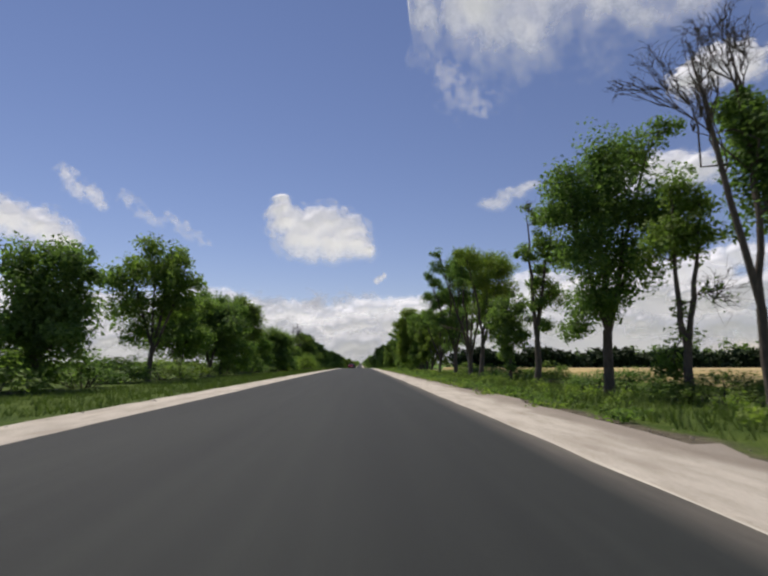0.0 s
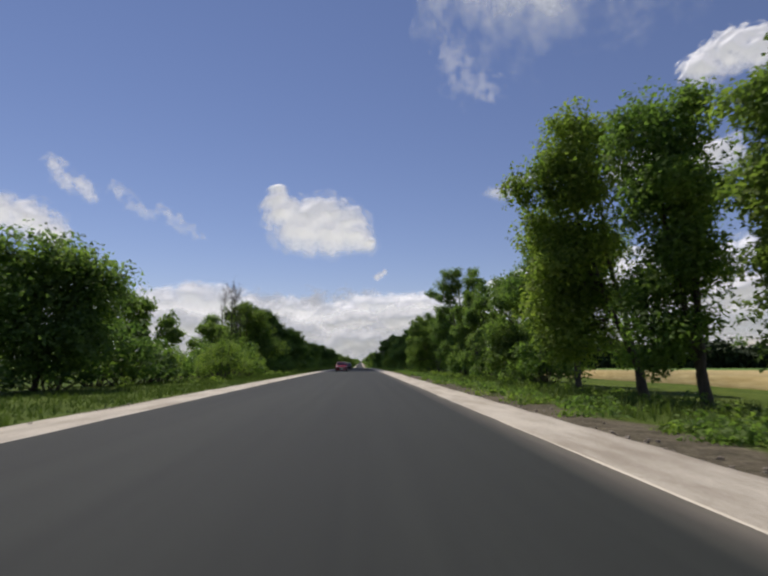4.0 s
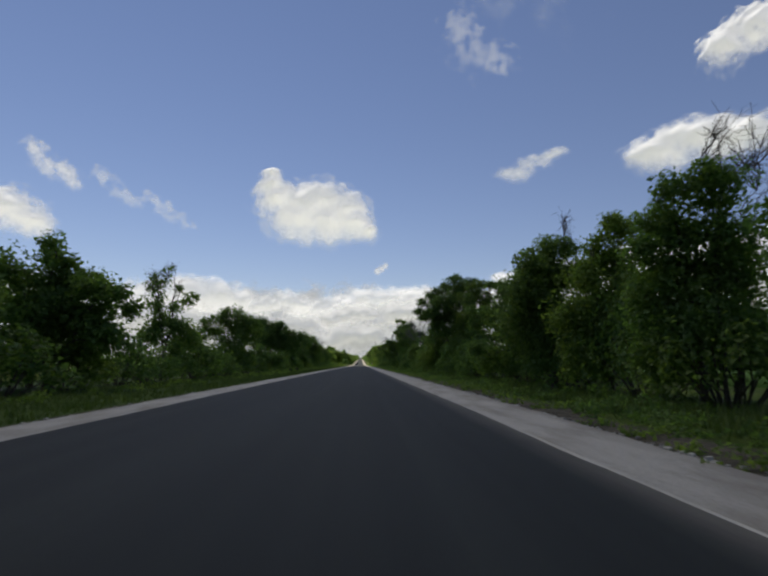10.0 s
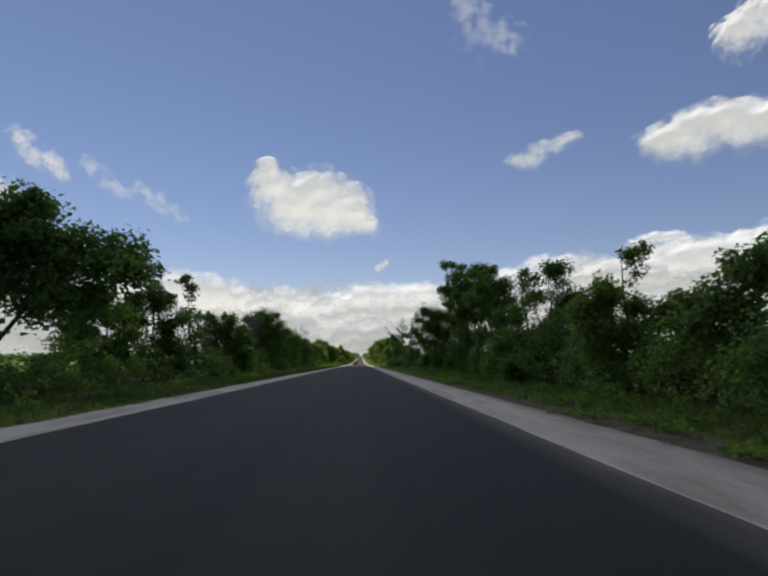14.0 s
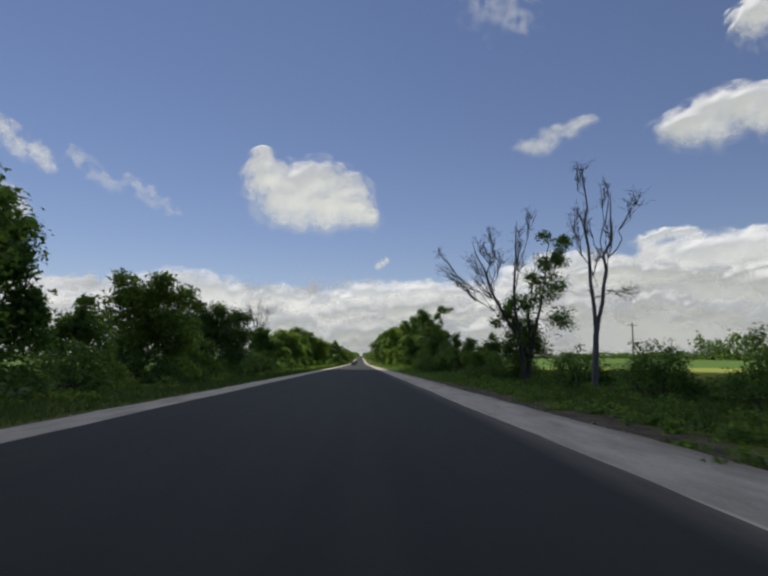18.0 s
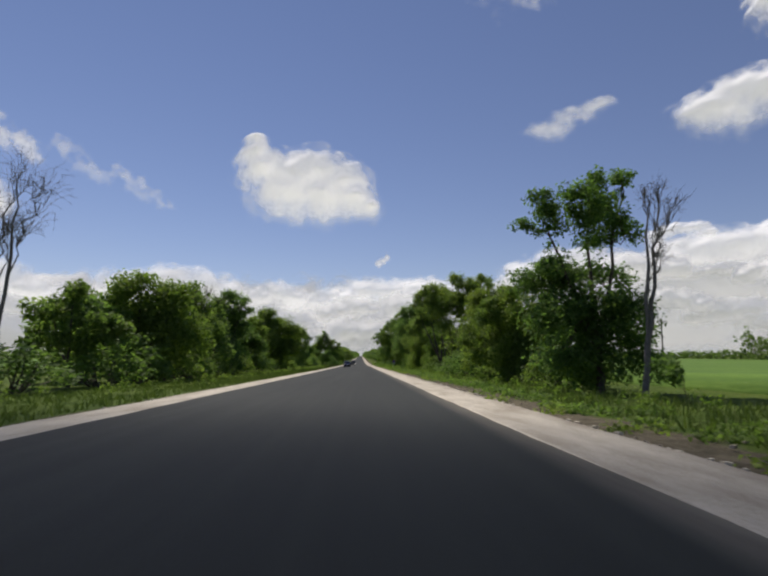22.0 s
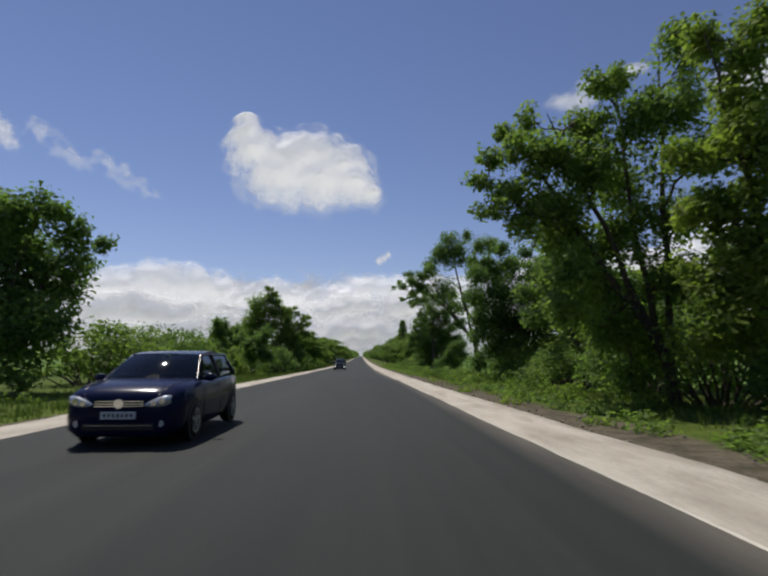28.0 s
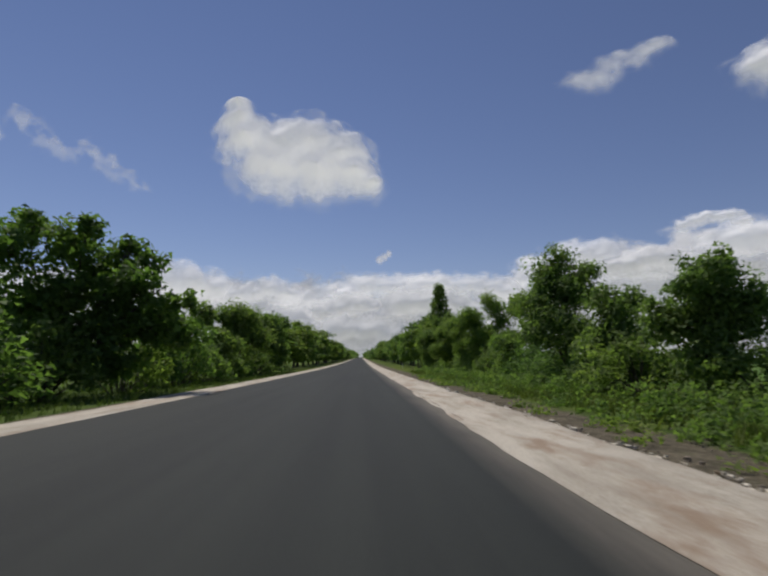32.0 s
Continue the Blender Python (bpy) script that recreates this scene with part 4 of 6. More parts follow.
grow("d", 12.4, 276.8, ((0.3, 10.3, .77), (1.4, 10.7, .86), (2.2, 10.5, .60), (0.7, 9.2, 1.03), (2, 8.8, 1.03), (-0.3, 8.6, .86), (-0.7, 6.9, 1.03), (0.5, 6.7, 1.20), (2, 6.6, 1.20), (-0.3, 5.1, 1.03), (1.1, 4.7, 1.20), (-1, 3.6, .86, 0.6), (0.4, 3.1, 1.03), (1.8, 2.6, 1.20), (-0.8, 8.8, .77), (-0.8, 5.6, 1.03), (-1.7, 3.3, .86), (-0.4, 2.1, 1.03), (-2.5, 2.4, .86), (-2, 4, .77)))
grow("s", 12, 291.6, ((-0.6, 5.6, 1.22), (-2.3, 4.6, 1.22), (0.9, 4.6, 1.38), (-0.4, 3.1, 1.68), (1.8, 3.1, 1.38), (-2.6, 2.5, 1.38), (3, 2.2, 1.38), (0.5, 1.5, 1.38), (4, 3.4, 1.38), (5.2, 2.5, 1.38), (3.1, 4.6, 1.07)))
grow("h", 12, 298.8, ((0, 12.5, .88, 0), (0.8, 12.3, .70, 0), (-0.7, 11.7, .70, 0), (1.6, 10.5, .70, 0), (0.4, 10.1, .88, 0), (-3, 10.8, .70, 0), (-2.9, 9.7, .70, 0), (-1.7, 9.7, .79, 0), (-1.2, 9.1, .70, 0), (1.1, 9.2, .70, 0), (2.8, 8.4, .79, 0), (1.9, 7.4, .70, 0), (-0.9, 7.8, .53, 0), (1.3, 6.5, .70, 0.7), (-1.4, 6.3, .70, 0.5), (3, 6.5, .70, 0.6), (0.2, 4.8, .88, 0.5), (-1.3, 4.4, .79, 0.6), (1.7, 4.8, .88, 0.6)))
grow("b", 12, 308.3, ((-2.1, 9.4, 1.18, 0), (-3.5, 8.2, 1.18, 0), (-0.5, 9.7, 1.18, 0), (0.9, 9.7, 1.18, 0), (2.3, 9.4, 1.05, 0), (-2.5, 7.4, 1.44, 0), (-4.1, 6.3, 1.05, 0), (-0.3, 7.4, 1.31, 0), (1.4, 7.4, 1.31, 0), (2.8, 7.7, 1.05, 0), (-1.7, 5.8, 1.18, 0), (1, 5.8, 1.18, 0)))
grow("a", 12, 359, ((0.5, 11.9, .82), (-0.4, 11.3, .82), (1.5, 11.6, .94), (-1.8, 10.6, .82), (-0.9, 9.8, 1.05), (0.9, 9.8, 1.41), (-1.7, 8.8, .94), (-0.2, 8.1, 1.41), (1.8, 8.8, 1.29), (-1.5, 6.8, 1.05), (0.2, 6.3, 1.17, 0.7), (1.7, 6.8, 1.17), (2.4, 5.4, 1.05, 0.6), (-1.4, 4.9, .94, 0.6), (1, 3.9, 1.17, 0.5), (-0.4, 3.7, .94, 0.4), (-1.7, 2.7, 1.41), (1.2, 2, 1.17)))
grow("d", 12, 351, ((-1.6, 10, .65), (0, 10, .73), (-0.8, 8.7, .97), (0.8, 9.1, .81), (-1.8, 7.6, .97), (-0.2, 6.9, 1.13), (1.7, 8.9, .81), (1.6, 7.3, 1.13), (0.3, 5.6, .97), (1.5, 5.2, .97, 0.7), (-0.8, 4.2, .97, 0.7), (0.8, 3.2, .97), (-1.5, 2.2, .97), (0, 1.9, .97)))
grow("d", 12, 365.5, ((-2, 13.5, .68), (-0.9, 13.6, .63), (-0.1, 13.1, .68), (-0.6, 11.9, .78), (0.2, 11.7, .68), (-2.7, 10.2, .78), (-1.8, 10, .88), (-0.3, 10.2, 1.17), (1.4, 10.4, 1.08), (2.7, 10, 1.04), (-1.5, 8.7, .88), (0.4, 8.7, 1.17), (2.3, 8.5, .98), (-4.6, 7.6, .93), (-5.3, 6.7, .59), (-3.2, 7.2, .98), (-1.8, 7, .98), (-3.9, 5.7, 1.17), (-2.3, 5.1, 1.17), (-0.3, 6.4, 1.17), (1.4, 6.8, .98), (-5.7, 5.1, .78), (-6.6, 4.8, .43), (-4.8, 4.3, .88), (-3.4, 3.5, 1.17), (-1.3, 3.5, 1.37), (0.6, 4.7, 1.17), (0, 2.7, 1.37), (-3, 1.9, 1.17), (2.2, 3.9, .78, 0.5)))
grow("s", 12, 392.6, ((-1.1, 3.8, .54, 0.8), (-0.4, 3, 1.11), (-1.4, 2.5, .86), (0.7, 2.8, .99), (-0.7, 1.7, .99), (0.9, 1.8, .99), (-1.7, 1.5, .74)))
grow("s", 12, 382.3, ((-0.1, 3.6, .46, 0.6), (0.5, 3.3, .53, 0.7), (0, 2.6, .61), (0.6, 2.5, .61), (0.2, 1.7, .61)))
grow("s", 12, 387.5, ((-0.3, 2.5, .30, 0.5), (-0.2, 1.6, .50)))
grow("b", 11.9, 415, ((-0.2, 11.9, .51, 0), (-0.1, 9.7, .51, 0), (3, 10.3, .64, 0), (1.2, 8.4, .51, 0), (-0.8, 8.9, .46, 0), (0.9, 10.8, .46, 0), (2.1, 5.2, .46, 0), (0.4, 7.3, .38, 0)))
grow("h", 12, 427.2, ((-6.5, 9.6, .43, 0), (-6.1, 8.6, .43, 0), (-5.4, 7.9, .51, 0), (-4.8, 7.2, .43, 0), (-3.9, 7.5, .51, 0), (-2.4, 11.3, .60, 0), (-3, 10.6, .60, 0), (-3.7, 9.4, .60, 0), (-2.1, 10, .60, 0), (-1.6, 9.3, .68, 0), (-3, 8.5, .60, 0), (0.5, 12.4, .60, 0), (0, 11.6, .51, 0), (-0.2, 10.4, .60, 0), (-0.5, 8.9, .60, 0), (-2.7, 6.6, .43, 0)))
grow("a", 12.6, 428.5, ((1.8, 11.6, .55, 0.8), (3, 10.9, .73), (1.3, 9.4, .73, 0.8), (2.7, 9.7, .82), (0.8, 8, .82, 0.8), (-0.9, 6.3, .82, 0.8), (-1.6, 5.3, .82, 0.8), (-2.6, 4.5, .64, 0.6), (-0.2, 6.1, .91, 0.8), (1.3, 6.9, .91, 0.6), (-0.7, 4.5, .91, 0.8), (-1.3, 3.4, .91, 0.8), (0.4, 3.8, .91), (2.7, 7.7, .91, 0.6), (2.3, 4.9, 1.09, 0.7), (1.1, 2.7, 1.09), (-1.6, 2.5, .64), (-0.5, 1.9, .91)))
grow("s", 12, 436.4, ((0.1, 3.6, .76, 0.5), (-0.2, 2.8, .89), (0.7, 2.8, .51), (-0.6, 1.8, .89), (-1.6, 2, .76), (-2.4, 2, .63)))
grow("s", 12, 447.5, ((0, 3.8, .64), (-0.3, 3, .89), (0.4, 1.9, .89)))
grow("s", 12, 456, ((-0.1, 4.9, .59, 0.8), (0.1, 3.9, .66), (-0.3, 4.4, .47), (0.6, 3.9, .33), (-0.1, 2.8, .59), (-0.2, 1.9, .83), (0.7, 1.7, .71)))
grow("s", 12, 448, ((0.2, 4, .46, 0.7), (-0.3, 3.2, .49, 0.6), (0.4, 3.2, .41, 0.6), (0.1, 2.4, .66), (1.4, 3, .57, 0.6), (1.7, 2.4, .57), (-0.6, 1.9, .41), (1, 1.7, .74)))
grow("s", 12, 452, ((0.4, 2.5, .36, 0.5), (0.3, 1.7, .60)))
grow("a", 12, 482.7, ((-1.5, 10.3, .91), (-2.7, 9.4, .79), (-0.6, 9.4, .99), (-1.8, 8.5, .71, 0.6), (0, 8.5, .85), (0.4, 5, 1.28, 0.7), (-1.4, 5, 1.14, 0.8), (-0.7, 6.7, 1.14), (0.8, 6.7, 1.28), (2, 11, .85, 0.8), (3.1, 10.7, .79, 0.8), (1.5, 10, .71), (4, 11, .34, 0.4), (1.9, 8.8, .57, 0.6)))
grow("d", 12, 478.3, ((0.6, 7.3, .98), (-1, 7, .85), (1.5, 6.5, .98), (0, 5.8, 1.34), (1.7, 5.3, 1.10), (-0.6, 4.2, 1.22), (0.9, 3.5, 1.34), (2.2, 3.8, .98), (-1.2, 3, .73, 0.6), (0, 1.8, 1.22), (-2.2, 1.5, .85)))
grow("d", 12, 471, ((-0.8, 5.6, .53), (0.1, 5.6, .57), (1.3, 5.6, .57), (-1.1, 4.6, .80), (0, 4.3, 1.06), (1.4, 4.6, .71), (-0.8, 3.2, 1.06), (0.7, 3.2, 1.06), (1.7, 3.7, .62), (-0.2, 1.9, 1.06), (-1.3, 1.5, .80), (1.1, 1.5, .89)))
grow("d", 12, 467.5, ((0.1, 4.2, .44), (0.3, 3.6, .66), (-0.2, 3, .66), (0.8, 3.3, .87), (0.2, 2.1, .87)))
grow("a", 12, 500, ((-3.2, 9.9, .54), (-2.6, 9.4, .86), (-3.5, 8.7, .54), (-1.3, 9.9, .86), (-0.1, 10.9, .69), (1.7, 11.2, .69), (0.8, 10, .86), (-0.8, 8.9, .98), (1, 8.9, .74), (2.1, 8.8, .54), (0.2, 7.9, .74, 0.5), (1.5, 7.9, .61, 0.6), (-2.5, 6.5, .98, 0.8), (-3.2, 5.8, .98), (-1.5, 6, 1.11), (0.1, 6, .98, 0.6), (1.4, 6.1, .86, 0.6), (-2.3, 4, 1.35), (-0.5, 4, 1.35), (1.3, 4, 1.23), (-1.9, 2, 1.35), (0.1, 2, 1.47), (2, 2.8, 1.11), (2.1, 1.3, .98), (-0.7, 0.8, .98)))
grow("b", 12.3, 496.4, ((1.1, 9.3, .64, 0), (2.1, 8.7, .60, 0), (0.6, 9.1, .43, 0), (1, 7.5, .38, 0), (1.1, 6.4, .47, 0)))
grow("s", 12, 493, ((-0.2, 1.5, .55, 0.6), (-0.6, 1.1, .45)))
grow("l", 12, 513.3, ((0.4, 7.6, .48), (0, 6.9, .68), (-1.1, 6.7, .68), (-1.9, 6.3, .60), (-2.6, 5.9, .60), (1.1, 6.9, .60), (2, 6.7, .65), (-1.6, 5.1, 1.03), (-3, 4.9, .77), (0.1, 5.2, 1.03), (1.5, 5.3, 1.03), (2.5, 5.8, .68), (-4, 4.5, .51), (-2.6, 3.6, 1.03), (-1, 3.6, 1.20), (0.7, 3.6, 1.20), (2.2, 4, 1.03), (-4, 3.3, .68), (-1.9, 2.2, 1.20), (0, 2.2, 1.20), (1.8, 2.2, 1.03), (-3.2, 2.2, .86), (0.8, 1, 1.03), (-1, 0.9, .86)))
grow("l", 12, 523, ((-0.8, 7.9, .83), (-1.6, 7.4, .73), (0, 7.1, .78), (-1.1, 6, 1.17), (0.5, 5.2, 1.04), (-1.7, 4.1, 1.17), (-0.2, 3.4, 1.30), (-1.3, 2.1, 1.30), (0.5, 1.5, 1.30)))
grow("l", 12, 539, ((-0.9, 11.7, .73), (0, 11.5, .84), (1.1, 11, .94), (3, 11.8, .84), (4.1, 11.3, .84), (2, 10.6, 1.05), (-1.9, 10.5, .84), (-3.2, 10.5, .84), (-4.3, 10.3, .84), (-5, 9.6, .73), (-3.5, 9.1, 1.05), (-1.7, 8.9, 1.26), (0.3, 9.4, 1.26), (2.1, 9, 1.15), (3.7, 9.5, 1.05), (5.2, 10.2, .94), (6.1, 10, .94), (-3.1, 7.3, 1.05), (-2.1, 5.8, 1.05, 0.7), (-0.2, 7.6, 1.05), (1.5, 7.4, .94, 0.7), (3.4, 7.6, .94, 0.6), (5.2, 7.7, 1.05), (-1, 5.4, .84, 0.6)))
grow("d", 12, 553, ((-3.8, 10.8, .49), (-4, 10, .49), (-2.9, 10.3, .63), (-1.8, 12, .71), (-1.1, 11, .85), (0.3, 11.7, .99), (-3.6, 9, .71), (-3.8, 7.9, .63), (-2.5, 8.7, .85), (-3.1, 7.3, .85), (-1.8, 7.5, .85), (-4, 7, .56), (-5.1, 6.8, .56), (-4.5, 6.2, .63), (-3.3, 6.1, .63), (-0.7, 9.4, .85), (0.3, 9, .85), (-0.4, 7.5, .71, 0.7), (-0.1, 6.3, .71, 0.6), (-0.3, 4.2, .49, 0.6), (1.3, 10.6, 1.13), (1, 7.4, 1.13)))
grow("d", 12, 561, ((-1.2, 6.4, .96), (0.4, 5.5, .96), (1.4, 4.4, .86), (-0.4, 3.7, 1.28), (2, 3.3, 1.07), (0.2, 2.4, 1.28), (2.8, 2.2, .86), (-1.2, 1.5, 1.28), (1.4, 1.1, 1.28)))
grow("d", 12, 570, ((0.4, 12.3, 1.18), (-0.6, 11, 1.18), (1.6, 11, 1.18), (0.9, 9.1, 1.48), (-1.6, 8.8, 1.33), (-0.5, 6.9, 1.63), (1.7, 6.3, 1.48), (-2.1, 4.5, 1.77), (1, 4.2, 1.77), (-2.5, 1.8, 1.48), (0.2, 1.5, 1.77)))
grow("d", 12, 587.6, ((1.7, 13.1, 1.82), (-1.2, 12.6, 1.60), (0.2, 10.3, 2.28), (3, 9.8, 1.82), (-3.1, 12.2, 1.14), (-2.7, 9.3, 2.05), (-0.9, 6.1, 2.51), (-3.6, 6.1, 2.28), (1.9, 5.2, 2.05), (-1.9, 2.9, 1.82)))
grow("d", 12, 608, ((-3.3, 12.8, .61), (-2.6, 13.4, .61), (-4.1, 11.7, .69), (-4.6, 10.6, .53), (-3.2, 11.4, .76), (-2, 12.3, .91), (-0.6, 12.9, .76), (-3.8, 9.8, .61), (-2.6, 10.2, .84), (-1.2, 10.9, .91), (-3.2, 9, .61), (-2, 8.8, .76), (-0.7, 9.2, .91), (0.8, 12.2, .91), (0.6, 10.1, .91), (-1.5, 7.5, .61), (-0.1, 7.5, .91), (1.1, 8.2, .91), (-0.8, 5.8, .91), (0.5, 5.8, 1.07), (-0.7, 4, 1.07), (0.7, 3.7, 1.07), (2.3, 10.4, 1.22)))
grow("d", 11.3, 621, ((-4.8, 10.8, .61), (-5.8, 10.4, .43), (-6.4, 9.3, .52), (-5.4, 9.3, .78), (-6.8, 8.3, .48), (-5.8, 7.8, .78), (-4.5, 8.9, .86), (-6.6, 7, .52), (-5.5, 6.5, .69), (-4.2, 7.1, 1.04), (-2.3, 11.9, .69), (-1.4, 12.1, .69), (-0.2, 13.1, .69), (0.8, 12.5, .69), (-2.8, 10.5, .86), (-1.1, 10.3, 1.04), (0.5, 10.7, 1.04), (-2.9, 8.6, 1.04), (-1, 8.4, 1.04), (0.9, 8.8, 1.04), (-3.4, 6.1, 1.04), (-1.5, 6.2, 1.04), (0.4, 6.6, 1.04), (-4, 4.7, .86), (-2.2, 4.3, 1.04), (-0.3, 4.4, 1.04), (-4.4, 3.3, .86), (-2.6, 2.6, 1.04), (-0.6, 2.6, 1.21), (-1.8, 1, .86)))
grow("d", 12.4, 616, ((-2.4, 11, .76), (-1.7, 10.1, .76), (-0.9, 11.1, .76), (-2.1, 8.1, .76), (-1.1, 9, .76), (-2.4, 5.8, .76), (-1.4, 6.4, .76), (-3, 3.9, .76), (-1.6, 4, .64), (-3.1, 2.3, .76), (-1.9, 2.3, .76), (-3.1, 7.5, .64), (-3.2, 5.8, .64), (-2.1, 4.7, .76), (-2.3, 3.1, .76), (-1.1, 7.5, .76)))
grow("a", 12.5, 659, ((-2.9, 15, 1.03), (-0.8, 15.3, .71), (-3.6, 13.5, 1.29), (-1.9, 13.6, 1.13), (-5, 12.1, .90), (-0.2, 13.9, .81), (1.2, 14, 1.13), (-0.3, 11.2, 1.13, 0.5), (0.6, 7.4, .97, 0.3), (-3.7, 9.1, 1.73, 0.8), (-1.8, 7.4, 1.27, 0.6), (-0.4, 8.8, 1.20, 0.7), (0.2, 5.4, .90, 0.5), (-9, 9.4, .28), (-8.4, 10.1, .38), (-8, 9.6, .51), (-7.3, 11.1, .51), (-7.2, 10, .68), (-6.3, 10.6, .64), (-8, 8.3, .38), (-7.3, 8.6, .57), (-6.8, 7.7, .45), (-6.1, 9.3, .72), (-5.5, 11.1, .57), (-6.2, 6.5, .45), (-5.7, 6.1, .51), (-5.6, 5, .54), (-2.2, 5.4, .64)))
grow("d", 12, 645, ((-2.6, 9.7, .68), (-1.8, 9.9, .68), (-0.5, 10.6, .78), (-3.1, 8.4, .88), (-1.4, 8.9, 1.17), (0.6, 9.8, 1.08), (1.9, 10.7, .68), (2.9, 12, .49), (3.9, 11.6, .68), (5.2, 13.2, .68), (5.2, 11.4, .98), (2.2, 9.1, 1.17), (4, 9.6, 1.17), (-2.8, 6.8, .98), (-0.9, 7, 1.37), (1.2, 7, 1.37), (3.3, 7, 1.37), (4.9, 7.9, 1.17), (-3, 5.1, .88), (-1.2, 4.9, 1.37), (0.8, 4.7, 1.37), (2.9, 4.7, 1.37), (-2.9, 3.5, .88), (-0.9, 2.9, 1.37), (1.3, 2.5, 1.56), (3.6, 2.5, 1.56), (-2.2, 1.5, .98), (-0.4, 0.9, 1.17)))
grow("a", 11.2, 685, ((-1.9, 12.4, .50), (-2.9, 11.8, .50), (-1.2, 12.2, .59), (-3.7, 10.6, .50), (-2.7, 10.8, .76), (-1.6, 10.9, .76), (-0.1, 11.8, .76), (0.6, 11.3, .76), (1.8, 12.3, .67), (3, 12.1, .76), (3.7, 11.7, .50), (-0.4, 9.7, .84), (1.3, 10.5, .67, 0.7), (2.8, 10.2, .84, 0.7), (3.7, 9.6, .50), (0.5, 8.8, .84), (1.8, 9, .76), (-0.1, 8.1, .67), (-1, 8.8, .76), (-1.3, 7.5, .76, 0.6), (-0.4, 7, .76), (0.9, 7.5, .84), (2.3, 8.5, .84), (-2.1, 8.8, .50, 0.5)))
grow("d", 11.5, 686, ((-2.9, 7.8, .53), (-2.2, 7.4, .80), (-3.2, 6.7, .62), (-1.7, 6.5, .80, 0.7), (1.6, 7.5, .89), (2.9, 7.1, .89), (4, 7.9, .62), (-3.6, 5.5, .71), (-2.5, 5.2, .98), (-1, 5.5, 1.06), (0.5, 5.6, 1.06), (2, 5.6, 1.06), (3.6, 5.4, .80), (-3.9, 4.2, .62), (-2.6, 3.7, .89), (-1.1, 3.9, 1.06), (0.6, 3.7, 1.06), (-2.3, 2.4, .89), (-0.8, 2.4, 1.06), (-1.8, 1.4, .80), (-0.4, 1, .89), (1.4, 2.1, 1.06), (2.9, 2.6, 1.06), (-0.9, 6.7, .98), (0.2, 6.5, .98), (1.4, 4.8, 1.06), (2.9, 4.3, 1.06), (3.8, 4.1, 1.06), (3.7, 2.4, 1.06), (1.7, 3.2, 1.12)))
grow("s", 12.3, 671, ((-0.3, 3.7, .83, 0.7), (0.7, 3.9, .71, 0.7), (-0.8, 2.7, .95, 0.8), (0.6, 2.5, .95, 0.8), (-0.2, 1.3, .95), (-1.4, 1.8, .83), (-2.4, 1.5, .71)))
grow("d", 12, 718, ((-0.2, 7.4, .96), (-1.1, 6.5, 1.09), (0.9, 6.8, .96), (0, 5.4, 1.36), (-1.7, 4.8, 1.23), (1.4, 5.4, .82), (-2.3, 3.2, 1.09), (-0.4, 3.2, 1.50)))
grow("d", 12, 713, ((-0.3, 4.5, .80), (1.1, 4.5, .80), (0.1, 3.4, 1.14), (1.2, 2.9, 1.02), (-0.7, 2.4, 1.02), (0.7, 1.7, 1.14)))
grow("d", 12, 706, ((0.7, 5.1, .57), (-0.2, 4.6, .66), (1.2, 4.7, .57), (-0.9, 4, .66), (0.4, 3.9, .98), (1.5, 3.7, .66), (-0.7, 2.9, .98), (0.7, 2.5, 1.15), (-1.3, 3.2, .57), (-0.3, 1.5, .98), (1.8, 3.2, .82)))
# grown beyond the left verge
grow("d", -20, 33.5, ((-1.5, 7.7, 1.52), (0.5, 8.3, 1.37), (2.1, 7.4, 1.37), (-0.4, 5.5, 1.83), (1.9, 5.3, 1.68), (-1.4, 3.5, 1.83), (0.9, 3.2, 1.83), (2.7, 3.2, 1.22), (3.3, 7.1, .76), (-0.7, 1.7, 1.52)))
grow("a", -20, 51.5, ((0, 12.6, 1.23), (1.4, 12.1, 1.23), (2.8, 11.5, .96), (0.5, 10.1, 1.64), (2.7, 9.5, 1.36), (4.3, 9, .96), (1.5, 7.6, 1.64), (3.4, 7.3, 1.23), (5, 7.1, .82), (0.6, 6.5, 1.36), (-2, 10.9, 1.64), (-3.1, 9.5, 1.64), (-2.1, 7, 1.91), (-1.3, 4.3, 1.36), (0.8, 4.3, 1.09, 0.4)))
grow("d", -20, 61, ((-1, 7, 1.26), (0.4, 7.3, 1.26), (-2.3, 5.9, 1.44), (-0.1, 5.2, 1.80), (-2.8, 3.8, 1.44), (1.3, 4.5, 1.44), (-0.3, 3.1, 1.44)))
grow("d", -20, 71.8, ((-1.8, 8.5, 1.60), (0.4, 8.5, 1.60), (2.2, 8.5, 1.60), (-2.6, 6.6, 1.83), (0.1, 6.2, 2.29), (2.8, 6.2, 1.83), (-1.1, 3.9, 1.83), (2, 3.9, 1.83)))
grow("a", -20, 77.5, ((0.2, 10.1, 1.26), (-1.6, 10.1, 1.41), (-2.6, 11, 1.26), (1.8, 9.1, 1.10, 0.7), (3, 9.1, .88), (-0.6, 8.2, 1.57), (1.6, 7.2, 1.41, 0.7), (-1.6, 6.3, 1.88), (0.6, 5.4, 1.57), (2.9, 6.9, 1.26), (1.6, 3.8, 1.57), (-0.7, 3.2, 1.88), (3.4, 3.8, 1.26), (0.8, 2, 1.26), (2.9, 1.7, 1.26)))
